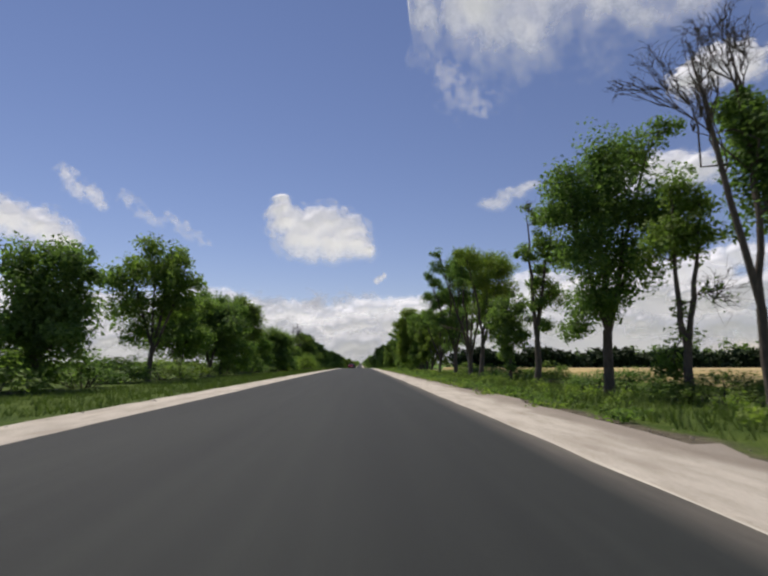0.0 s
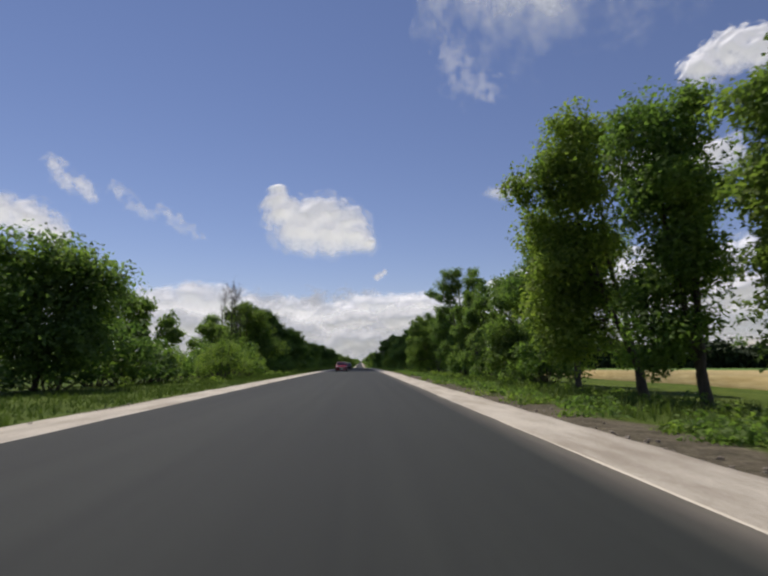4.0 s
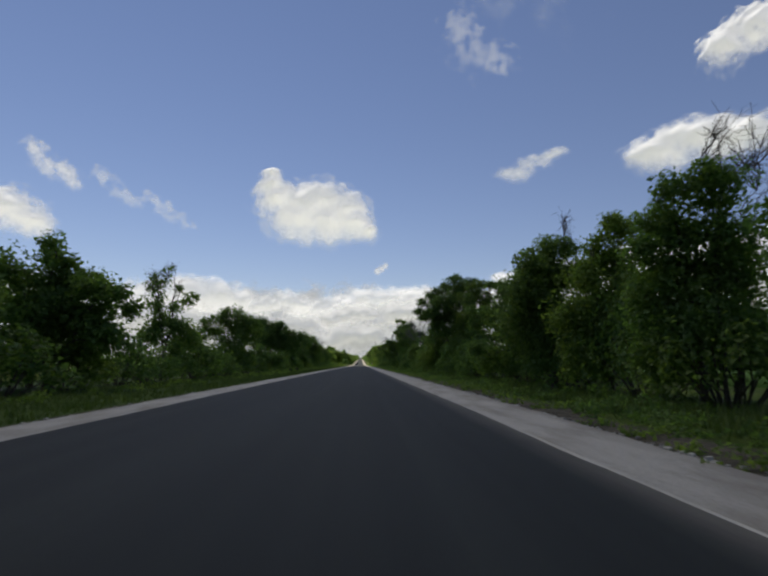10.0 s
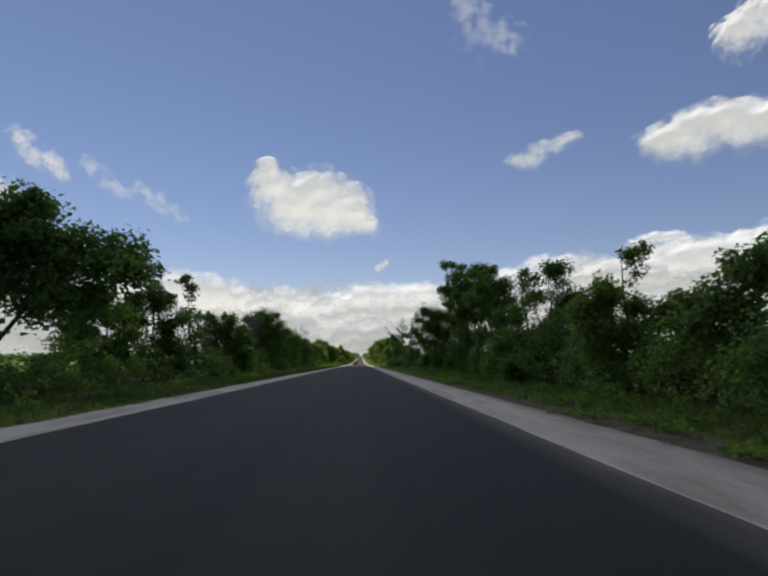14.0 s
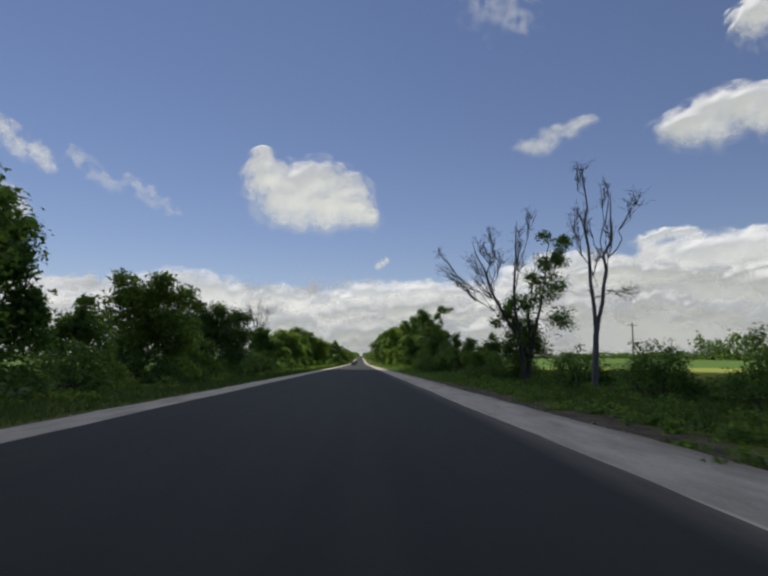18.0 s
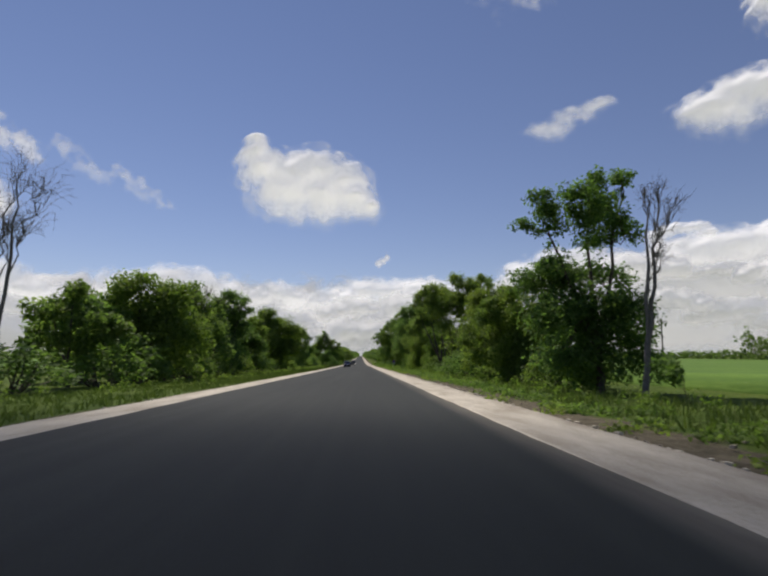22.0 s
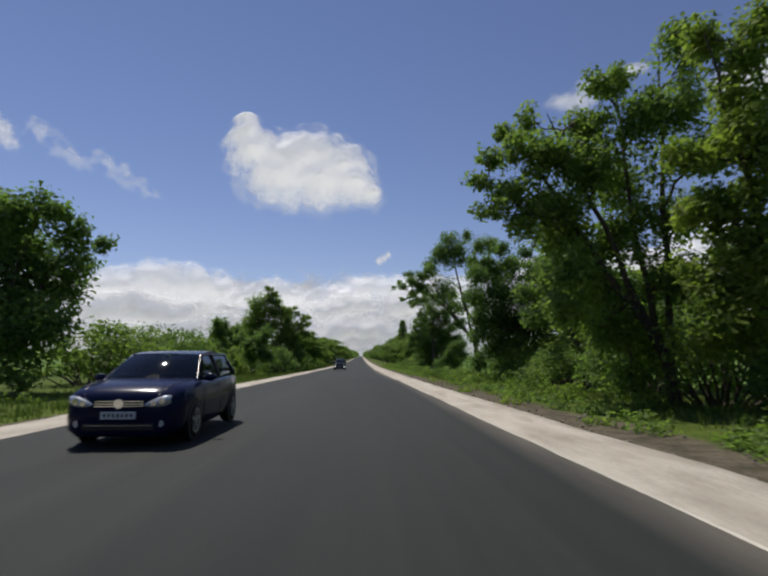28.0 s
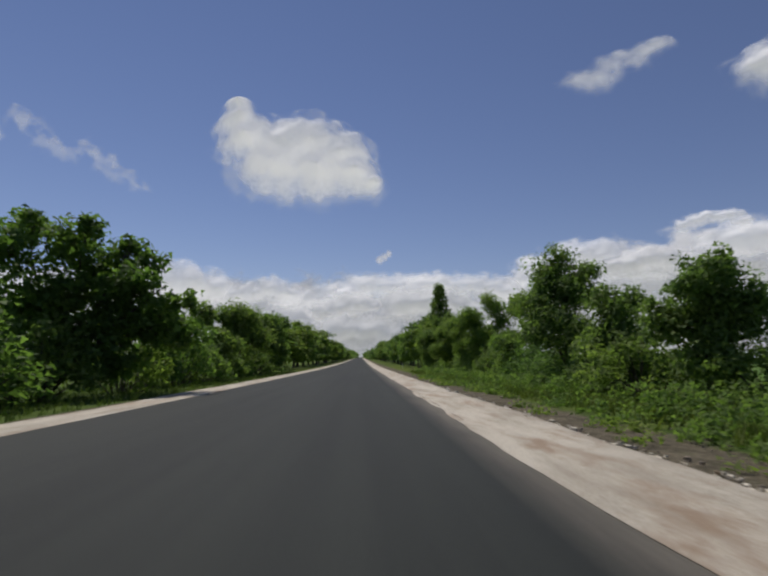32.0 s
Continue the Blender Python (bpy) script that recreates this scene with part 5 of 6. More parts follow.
grow("d", -20, 94.5, ((-1.1, 12.4, 1.41), (0.8, 11, 1.31), (-2, 11, 1.17), (0, 9.6, 1.87), (1.8, 9.1, 1.41), (-0.8, 7.2, 1.87), (1.5, 6.8, 1.64), (-0.2, 4.9, 1.64), (0.8, 3.1, 1.17), (1.5, 11, .94), (-2.3, 8.6, 1.31)))
grow("d", -20, 105.5, ((0.5, 6.4, 1.12), (-0.9, 5.7, 1.12), (1.7, 5.3, 1.12), (-2.2, 4.6, 1.49), (0, 3.9, 1.87), (-3.1, 2.4, 1.49), (-0.9, 1.7, 1.49), (1.5, 2.4, 1.49)))
grow("d", -20, 120, ((-1.4, 8.2, 1.51), (0.5, 8.2, 1.77), (2.5, 7.7, 1.62), (-2.8, 7.2, 1.51), (4.1, 6.7, 1.26), (-0.8, 5.7, 2.27), (2.2, 5.2, 2.27), (-2.1, 3.2, 2.27), (1.3, 2.7, 2.27), (3.7, 3.2, 1.51)))
grow("h", -20, 170, ((-0.5, 12.8, 1.49, 0), (0.6, 12.1, 1.12, 0), (-1.6, 12.1, 1.04, 0), (0, 10.6, 1.49, 0), (-1, 9.4, 1.12, 0.1), (1.2, 8.3, 1.12, 0.1), (-3.4, 8.3, 1.12), (-4.1, 7.2, .93), (-2.2, 6.8, 1.31, 0.7), (-1.4, 5.3, 1.49), (-3.5, 4.6, 1.87), (0.1, 4.2, 1.49)))
grow("d", -20, 176, ((-0.3, 10.6, 1.50), (-1.9, 9.7, 1.28), (0.9, 10.2, 1.28), (3.1, 9.7, 1.20), (-0.6, 8, 1.71, 0.7), (2.3, 8.5, 1.50), (1.6, 6.7, 1.28, 0.7), (3.6, 7.2, 1.50), (-1.3, 5.9, 1.28, 0.6), (2.9, 5.1, 1.92), (0.5, 3.4, 2.14), (5, 4.2, 2.14), (-2.3, 3, 1.71)))
grow("a", -20, 185.5, ((-0.7, 11.8, .96), (0.2, 11.5, .96), (-1.6, 10.8, .96), (0.9, 10.5, .70), (-0.3, 9.9, 1.27), (-1.7, 8.9, .96), (1.4, 8.9, 1.11), (-0.1, 7.6, 1.43), (2.3, 8.3, .89), (-1.9, 7, 1.27, 0.7), (1.2, 6.4, 1.27, 0.6), (2.7, 7.3, .64), (0.8, 4.8, 1.11, 0.6), (-1, 3.5, 1.59), (2, 3.9, .96, 0.5), (-1.7, 2, 1.59), (1, 2, 1.59)))
grow("d", -20, 195.6, ((0.8, 11.5, 1.23), (-0.4, 10.6, 1.15), (2, 10.7, 1.15), (-1.1, 9, 1.23, 0.7), (1.4, 8.6, 1.85), (3.4, 8.6, 1.23), (0.7, 6.5, 1.85), (3.8, 7.4, 1.23), (5.4, 7.8, .90), (2.7, 5.7, 1.85), (0, 4.1, 2.05, 0.7), (4.7, 5.3, 1.64), (2.5, 2.9, 2.05), (-0.6, 2.1, 1.64)))
grow("d", -20, 201, ((0.6, 11.4, .66), (1, 9.8, 1.32), (2, 9.8, .66), (1, 7.4, 1.32), (-0.5, 9.2, 2.11), (0.1, 6.3, 2.11)))
grow("d", -20, 207, ((-0.3, 9.6, .96), (-1.4, 8.9, .96), (1.3, 8.9, 1.11), (2.3, 8, .64), (-0.4, 7.6, 1.59), (1.8, 6.7, 1.27), (-1.8, 6, 1.59), (0.7, 5.1, 1.59), (2.8, 5.4, .96), (-1, 3.2, 1.59), (1.8, 2.9, 1.59)))
grow("d", -20, 223.5, ((-0.9, 9.6, 1.41), (1.4, 9.6, 1.41), (3.3, 8.7, 1.41), (-2.2, 9.1, 1.17), (0.2, 7.2, 2.34), (3, 6.3, 1.87), (4.7, 7.7, .94), (-2.5, 5.9, 1.87), (-0.1, 4, 2.34), (3.1, 3.6, 2.11), (-3.7, 3.6, 1.87), (5.3, 5, 1.64)))
grow("a", -20, 231.6, ((0.9, 10.3, 1.21), (2.3, 9.9, .97), (0, 9.2, 1.04), (1.7, 8.5, 1.39), (3.5, 7.9, .97), (4.5, 7.2, .87), (0.5, 6.8, 1.56), (2.5, 6.5, 1.04, 0.6), (4.3, 5.8, .87, 0.5), (1.7, 4.7, 1.39, 0.6), (0, 4.1, 1.56), (3.3, 4.8, 1.04, 0.4)))
grow("d", -20, 250, ((0.2, 9.2, .64), (-0.6, 8.6, .96), (0.7, 8.3, .80), (-2, 7.6, 1.27), (-0.4, 7, 1.43), (1.7, 7, 1.11), (3.3, 6.4, 1.02), (4.5, 6.1, .96), (-2.1, 5.4, 1.59), (0.3, 4.8, 1.75), (2.8, 4.5, 1.59), (5.2, 5.1, .80), (-1, 2.9, 1.59), (1.7, 2.6, 1.59), (4.4, 3.3, 1.27)))
grow("h", -20, 270, ((0.1, 11.1, .76, 0.1), (-1.1, 10.4, .76, 0.3), (-0.1, 9.5, 1.07, 0.35), (-1.3, 9.2, .91, 0.4), (1.1, 9.5, .61, 0.1), (-0.6, 7.7, 1.22, 0.6), (0.9, 7.4, .91, 0.6), (2.6, 8, .85, 0.7), (3.2, 8.3, .46), (-0.7, 5.9, 1.22), (1.1, 5, 1.37), (-1.1, 4.1, 1.52), (2.3, 4.1, 1.22)))
grow("s", -20, 279, ((0.2, 5.1, .85, 0.5), (1.3, 5.5, .58, 0.5), (-0.8, 4.3, 1.16), (0.7, 3.6, 1.16), (-1.9, 3.2, 1.55), (1.9, 2.5, 1.16)))
grow("a", -20, 299.7, ((-0.9, 9.7, .95), (-1.9, 8.7, 1.33), (0.6, 9.5, 1.14), (2.2, 8.4, 1.33), (3.3, 8, 1.21), (-4, 8, .95), (-4.7, 7.2, .95), (0, 7.6, 1.71), (-3.2, 6.5, 1.14), (-4.9, 5.7, .76), (1.9, 6.5, 1.52), (3.8, 6.5, 1.14), (-0.9, 5.4, 1.33, 0.7), (-1.5, 3.5, 1.33), (1, 3.9, 1.52), (3.1, 4.6, 1.14, 0.6), (0, 2.1, 1.71), (2.2, 2.1, 1.33)))
grow("d", -20, 328.7, ((-3.4, 10, 1.12), (-0.6, 10.1, 1.57), (2.1, 9.6, 1.57), (3.4, 9.6, .98), (-4.4, 8.9, 1.12), (-2.2, 8.3, 2.01), (0.9, 7.8, 2.24), (3.5, 7.8, 1.57), (-5.6, 7.1, .81), (-3.8, 6.5, 1.34), (-0.7, 5.6, 1.79), (2.7, 5.6, 2.01), (5.7, 7, 1.57), (7.5, 7, 1.34), (8.8, 6.1, 1.12), (5.8, 4.7, 1.79)))
grow("s", -18, 312, ((-0.3, 4, 1.03), (-1.6, 3.1, 1.18), (-2.4, 2.5, 1.18), (0.9, 2.8, 1.33), (2.9, 2.5, 1.48), (-0.7, 1.7, 1.18)))
grow("h", -20, 364, ((-0.6, 11.1, .84), (0.3, 10.3, .70), (-0.2, 7.1, 1.12, 0.7), (1.1, 6.9, .98, 0.7), (2.5, 6.9, .62), (0.5, 4.9, 1.26, 0.6), (1.9, 4.4, .84, 0.5), (0.4, 2.8, 1.26)))
grow("d", -20, 379, ((0.1, 8.2, .80), (-1.4, 7.6, 1.11), (1.3, 7.6, 1.11), (-2.2, 6.3, 1.11), (2.6, 6.3, .96), (-0.1, 6, 1.75), (3.6, 5.1, .80), (-1.8, 4.4, 1.59), (1.6, 4.1, 1.75), (4.3, 4.5, .48), (-0.1, 2.6, 1.75), (2.9, 2.3, 1.59), (4.1, 2.9, .80)))
grow("d", -20, 407, ((-0.4, 11, 1.13), (1.1, 10.6, 1.32), (2.9, 10.7, 1.13), (-1.8, 9.8, 1.32), (0.5, 8.7, 2.27), (3.8, 9.1, 1.32), (-2.8, 8, 1.32), (4.6, 7.6, 1.32), (-0.8, 6.5, 2.27), (2.4, 6.5, 2.27), (5.3, 7.2, .76), (-2.9, 5.3, 1.13), (1.1, 3.9, 2.64), (4, 3.9, 1.89), (5.1, 4.6, .94), (0.2, 2, 1.89), (3.1, 1.7, 1.89), (-1.4, 3.5, 1.51)))
grow("b", -20, 397, ((1.1, 9.6, 1.15, 0), (-0.3, 9, 1.15, 0), (-0.4, 6.7, 1.15, 0), (1.2, 7.3, 1.15, 0), (0.8, 5.3, 1.00, 0), (-0.2, 5, .86, 0), (1.9, 9, .86, 0), (2.9, 3.9, .57, 0)))
grow("d", -20, 416, ((0.6, 10.6, .79), (1, 9, .92), (1, 6.8, 1.32), (2.2, 6.8, .40), (2.1, 4.7, 1.19), (2.9, 4.2, .66), (1.5, 3.2, 1.32), (3, 3, .79), (-0.4, 7.9, 2.11)))
grow("s", -20, 424.5, ((0.2, 5, .85), (1.2, 5.7, .68), (-0.3, 4, 1.02), (1, 3.7, 1.36), (-0.6, 2.7, 1.19)))
grow("d", -20, 436, ((-1, 8.7, 1.11), (2.3, 8.7, 1.11), (-2, 7.3, 1.34), (0.6, 7.4, 1.78), (3.2, 7.8, 1.25), (-2.7, 5.6, 1.11), (-0.1, 5.1, 2.23), (2.9, 5.6, 1.78), (-0.9, 3, 2.23), (2.6, 3, 2.01), (4.5, 6.9, .67)))
grow("d", -20, 460, ((-1.8, 9, 1.03), (0.9, 8.8, 1.17), (-3.1, 7.6, 1.17), (-0.8, 7.2, 1.87), (2.4, 7.7, 1.41), (4, 7.7, .94), (-3.9, 5.8, 1.41), (0.7, 5.3, 2.34), (3.8, 5.3, 1.64), (-1.5, 3.5, 2.34), (3, 3, 2.11), (-4.3, 5.3, .70)))
grow("b", -20, 474.7, ((-0.1, 8.5, 1.14, 0), (-1.1, 8.5, .81, 0), (0.9, 7.7, .81, 0), (-0.4, 6.4, 1.02, 0), (0.8, 6, .81, 0)))
grow("d", -20, 492.5, ((0.1, 7.7, 1.04), (-1.7, 7.3, .93), (-2.7, 6.8, .75), (1.6, 7.5, .93), (-0.5, 6.4, 1.31), (1.3, 6, 1.12), (-1.2, 4.9, .93), (0.7, 4.6, 1.49), (2.8, 4.9, 1.31), (3.9, 5, .93), (1.8, 3.5, 1.49)))
grow("b", -23, 508, ((-0.1, 13.9, 1.44, 0), (-2.1, 12.8, 1.44, 0), (2, 12.9, 1.29, 0), (-0.5, 11.3, 1.29, 0), (0.6, 9.8, 1.03, 0), (-2.6, 13.9, 1.03, 0), (1.6, 10.3, 1.03, 0)))
grow("d", -20, 522, ((0.1, 9.1, 1.11), (-1.1, 8.2, 1.34), (1.9, 8.2, 1.34), (-2.4, 7.8, 1.11), (3.7, 7.8, 1.11), (-3.6, 6, 1.56), (-0.1, 6, 2.23), (2.9, 6, 1.78), (-6.1, 5.6, 1.34), (-4.7, 3.8, 2.01), (-1.3, 3.4, 2.23), (2.2, 3.4, 2.23), (4.7, 4.3, 1.78), (-7.3, 5.1, .67), (-6.3, 2.5, 1.78)))
grow("d", -20, 534, ((0.7, 9.8, 1.01), (-0.6, 9.1, .90), (0.5, 8, 1.26), (-1.2, 7.3, 1.44), (1.8, 8.7, 1.08, 0.4), (2.9, 9.1, 1.08, 0.2), (3.9, 8.4, .90, 0.4), (2.3, 7.3, 1.26), (-2.2, 6.6, 1.62), (0.3, 5.5, 1.80), (3.1, 5.5, 1.62), (-1, 3.8, 1.80), (1.8, 3.1, 1.80)))
grow("a", -20, 554.5, ((-0.6, 11.7, 1.05), (-1.2, 10.7, 1.05), (0.7, 11.7, 1.23), (2.2, 10.7, 1.12), (-0.1, 9.2, 1.40), (1.9, 8.9, 1.40), (3.3, 9.6, .70), (0.7, 7.5, 1.58), (2.7, 7.2, 1.05), (-2.1, 8.5, .70, 0.5), (-0.6, 5.8, 1.75), (2.1, 5.8, 1.05, 0.6), (0.6, 3.4, 2.10), (-1.7, 3.4, 1.75)))
grow("d", -20, 546, ((0.2, 9.2, .96), (0.8, 8.4, .82), (1.2, 7, 1.09), (0.8, 5.4, 1.23), (1.8, 6.5, .55), (1.2, 3.3, 1.36), (-0.7, 7.5, 1.64)))
grow("d", -20, 573.7, ((-0.2, 9.4, .72), (-1.5, 9.1, .92), (1.1, 9.1, .82), (-2.7, 8.8, .99), (-0.4, 7.8, 1.48), (1.5, 7.5, 1.15), (-1.9, 6.5, 1.48), (0.7, 5.8, 1.32), (-0.8, 4.5, 1.65, 0.8), (1.4, 4.2, 1.32, 0.7), (-2.3, 3.3, 1.65)))
grow("d", -20, 585, ((-0.2, 11.5, 1.51), (1.5, 11.5, 1.30), (-1.8, 10.2, 1.51), (2.8, 10.2, 1.30), (0.8, 9.3, 2.38), (4.6, 8.9, 1.73), (6.3, 8.5, 1.51), (7.6, 7.6, 1.30), (-1.6, 7.1, 1.94), (1.8, 6.7, 2.59), (5.6, 5.9, 1.94), (-0.6, 4.2, 2.38), (3.2, 3.8, 2.59), (6.1, 3.8, 1.30)))
grow("d", -20, 632, ((-1.7, 10.8, .93), (-0.2, 10.4, 1.19), (-2.7, 10, 1.04), (-3.3, 8.9, 1.11), (-1.2, 8.9, 1.67), (3.1, 10.1, 1.04), (1.6, 9.7, 1.11), (3.9, 9, 1.04), (5, 8.6, .67), (1, 7.8, 1.67), (3.6, 7.1, 1.30), (-3.5, 6.7, 1.30), (-1.7, 6, 1.67), (0.8, 5.3, 1.85), (3.3, 5.6, 1.11), (-0.4, 3.1, 1.85), (2.1, 3.1, 1.85), (-2.9, 3.8, 1.48), (4.2, 3.5, 1.30)))
grow("d", -20, 675, ((0.8, 7, .68), (1.9, 6.7, .68), (0.9, 5.6, 1.23), (2.5, 5.6, .41), (1.6, 4, 1.09, 0.7), (1.5, 2.5, 1.09)))
grow("s", -13.5, 671, ((1.5, 5.1, 1.06), (0.2, 4.6, .95), (-0.6, 3.9, .95), (1, 3, 1.18), (-0.5, 2.3, 1.06), (2, 2.1, .95)))
grow("d", -14, 690, ((-3.6, 4.1, 1.71), (-2.4, 3.5, 1.71), (-4.4, 5.8, 1.50), (-4.9, 2.8, 1.50), (-0.6, 2, 1.28), (-2.5, 9.2, 1.50)))
grow("d", -14, 689, ((-0.8, 13.3, .72), (0.1, 12.6, .61), (-0.8, 11.7, 1.23), (0.6, 11.3, .82), (1.3, 10, .82), (0, 9.6, 1.23), (3.3, 10.3, .45), (2.6, 9.8, .72), (2, 8.5, 1.02), (3.8, 9.2, .61), (4.9, 8.6, .72), (5.7, 8.6, .41), (0.3, 7.5, 1.23), (2.6, 6.9, 1.23), (4.3, 7.3, .92), (5.5, 7.5, .61), (5.2, 6.1, .72), (6.2, 6.1, .51), (3.3, 5.2, 1.23), (1.3, 5.2, 1.23), (4.7, 4.4, 1.02), (5.9, 4.6, .72), (0.2, 4, 1.43), (2.4, 3.2, 1.43), (4.4, 2.8, 1.23), (1.6, 1.6, 1.23), (3.9, 1.4, 1.23), (-2.3, 10.6, 1.64), (-2, 6.8, 1.64), (-3.5, 8.1, 1.43)))
grow("d", -13.5, 712.4, ((-1.7, 7.7, .89), (-0.7, 8, .62), (2, 7.5, .67), (0.7, 7.1, 1.00), (2.9, 7.1, .78), (4, 6.2, .67), (-1.2, 6.4, 1.33), (1.7, 5.7, 1.33), (3.6, 5.1, 1.00), (4.7, 5.1, .44), (0.1, 4.4, 1.33), (2.7, 3.8, 1.33), (5, 4.2, .78), (5.9, 4.2, .55), (-1.4, 3.7, 1.55), (4.4, 2.9, 1.11), (1, 2.4, 1.55), (5.7, 2.9, 1.00), (-0.8, 1.4, 1.33), (3, 1.6, 1.11)))
grow("d", -13, 745, ((0, 6.6, 1.45), (-1, 6.1, 1.04), (1.5, 6.1, 1.30), (0.1, 4, 1.82), (2.6, 4, 1.56), (-1.9, 3.5, 1.56)))
# trees of plainer growth between them and further on
P = plant


def wild(x, y, high, broad):
    """A tree so high and so broad, its boughs strewn unevenly under a rounded outline."""
    pick, boughs = random.Random(int(y * 7)), []
    for i in range(int(8 + high * broad * .17)):
        a = pick.uniform(-1, 1)
        roof = high * (1 - .42 * a * a) * pick.uniform(.84, 1)
        boughs.append((a * broad * .43, roof * (.88 if i % 3 == 0 else pick.uniform(.2, .85)), pick.uniform(.085, .13) * broad))
    grow(pick.choice("dda"), x, y, boughs)


wild(12, 116, 11, 8), wild(12.5, 124, 11, 8), wild(12, 132, 10.5, 7), wild(13, 138, 7, 6)
wild(14, 297, 5, 6.5), wild(13.6, 304, 5.6, 7), wild(13.5, 311, 5.4, 7), wild(13, 318, 6, 6), wild(13, 326, 8, 7), wild(12.5, 338, 10, 7), wild(13.5, 345, 8, 6.5)
P("bush", 13, 404, 2.8, 3), P("bush", 12.5, 410, 2.6, 3.2), P("bush", 12.5, 418.5, 2.6, 4), P("bush", 12, 431.5, 3.2, 5), P("bush", 12.5, 442, 3, 4), P("bush", 12.5, 463, 4.2, 5)
P("bush", 12.4, 531, 3.6, 6), wild(12, 579, 11.5, 9), wild(12, 597, 11, 9), wild(13, 633, 10, 8)
P("bush", 11.5, 694, 3.4, 5), P("bush", 12, 698, 3, 4), wild(13, 729, 8, 6), wild(13, 741, 8.5, 8), wild(13, 754, 8.6, 9), wild(13, 766, 9, 9), P("poplar", 14, 782, 15, 3.6)
wild(-20, 14, 9, 7), P("bush", -18, 128, 5, 6), wild(-20, 134, 9, 8), P("brush", -14.5, 143, 4.6, 6), P("brush", -14.5, 150, 4.4, 6), P("brush", -15, 156, 4, 5.5), wild(-20, 156, 8, 7), wild(-20, 240, 8.5, 8)
wild(-20, 342, 8, 8), wild(-20, 352, 9.6, 8.5), wild(-20, 392, 7, 6), wild(-20, 449, 8, 7), P("bush", -18, 482, 3.8, 6), wild(-20, 511, 8, 7), wild(-20, 564, 8.5, 8), wild(-20, 602, 9, 8), wild(-20, 617, 9.6, 8)
wild(-19.5, 684, 8, 8), wild(-19.5, 694, 8.6, 9)
P("bush", -20, 643, 4.8, 8), P("brush", -20, 648, 5, 8), P("bush", -20.5, 653, 5.2, 8), P("brush", -20, 658, 5.4, 8), P("bush", -20, 663, 5.4, 8), P("brush", -20, 668, 5.6, 8)
P("bush", -12, 724, 5, 5), wild(-12.5, 733, 6.8, 6.5), wild(-12.5, 755, 8.8, 9), wild(-13, 766, 9, 9)
# undergrowth and the second row behind
row = random.Random(8)
for y0, y1, x, step, high in ((176, 345, 12.3, 5.4, 4.4), (346, 384, 12.4, 5.5, 3.4), (465, 482, 11, 4.5, 3.6), (506, 533, 11.6, 5, 3.2), (533, 559, 12.6, 4.5, 2.8), (559, 650, 12.7, 5.2, 3.8), (386, 465, 14.5, 8, 1.3), (126, 150, 13, 6, 3.2), (20, 76, 14, 11, 1.6), (699, 775, 12.6, 5, 3.2)):
    y = y0
    while y < y1:
        P("bush", x + row.uniform(-.6, 1.2), y, high * row.uniform(.7, 1.25), row.uniform(4.6, 6.2))
        y += step * row.uniform(.8, 1.25)
for y0, y1, x, step, high in ((120, 300, -18.5, 6, 3.4), (300, 520, -18.5, 6.5, 3.2), (520, 630, -18.5, 5.5, 3.4), (676, 760, -11.8, 6, 3.2), (20, 120, -19.5, 9, 2.6), (655, 690, -17.5, 4.5, 3.6)):
    y = y0
    while y < y1:
        P("bush", x + row.uniform(-1.2, .8), y, high * row.uniform(.7, 1.3), row.uniform(4.5, 6.5))
        y += step * row.uniform(.8, 1.25)
for y0, y1, x in ((178, 204, 18), (262, 290, 18), (526, 650, 17), (180, 260, -24), (520, 580, -24)):
    y = y0
    while y < y1:
        P("back", x + row.uniform(-1, 2), y, row.uniform(7, 9.2), row.uniform(6.5, 9))
        y += row.uniform(8, 13)
y = 778.0
while y < 1150:
    P("back", 13.5 + row.uniform(-1, 2), y, row.uniform(8, 11), row.uniform(8, 11))
    P("back", -14 + row.uniform(-2, 1), y + 4, row.uniform(8, 11), row.uniform(8, 11))
    y += row.uniform(11, 15)


# models of which none was planted are taken away again
for source in [t for kind in STOCK.values() for t in kind if t.name not in STANDING]:
    for o in (*source.children_recursive, source):
        bpy.data.objects.remove(o)


def far_woods(name, lines, seed, label, mat=LEAF_DARK):
    """Distant belts of woodland: joined clumps of foliage."""
    rng = np.random.default_rng(seed)
    cs = []
    for x0, y0, x1, y1, high, n in lines:
        t = rng.uniform(0, 1, n)
        hump = high * (.72 + .28 * np.sin(t * 90 + seed) * np.sin(t * 37))
        z = rng.uniform(.08, 1, n) * hump
        x, y = x0 + (x1 - x0) * t + rng.normal(0, 3, n), y0 + (y1 - y0) * t + rng.normal(0, 3, n)
        base = np.array([road_z(v) - .5 for v in y])
        cs.append(np.stack((x, y, z + base), axis=1))
    v, f = leaves(rng, np.concatenate(cs), 1.3, 7, 1.25)
    mesh_object(name, v, f, mat, label=label, category="woodland", kind="stuff")


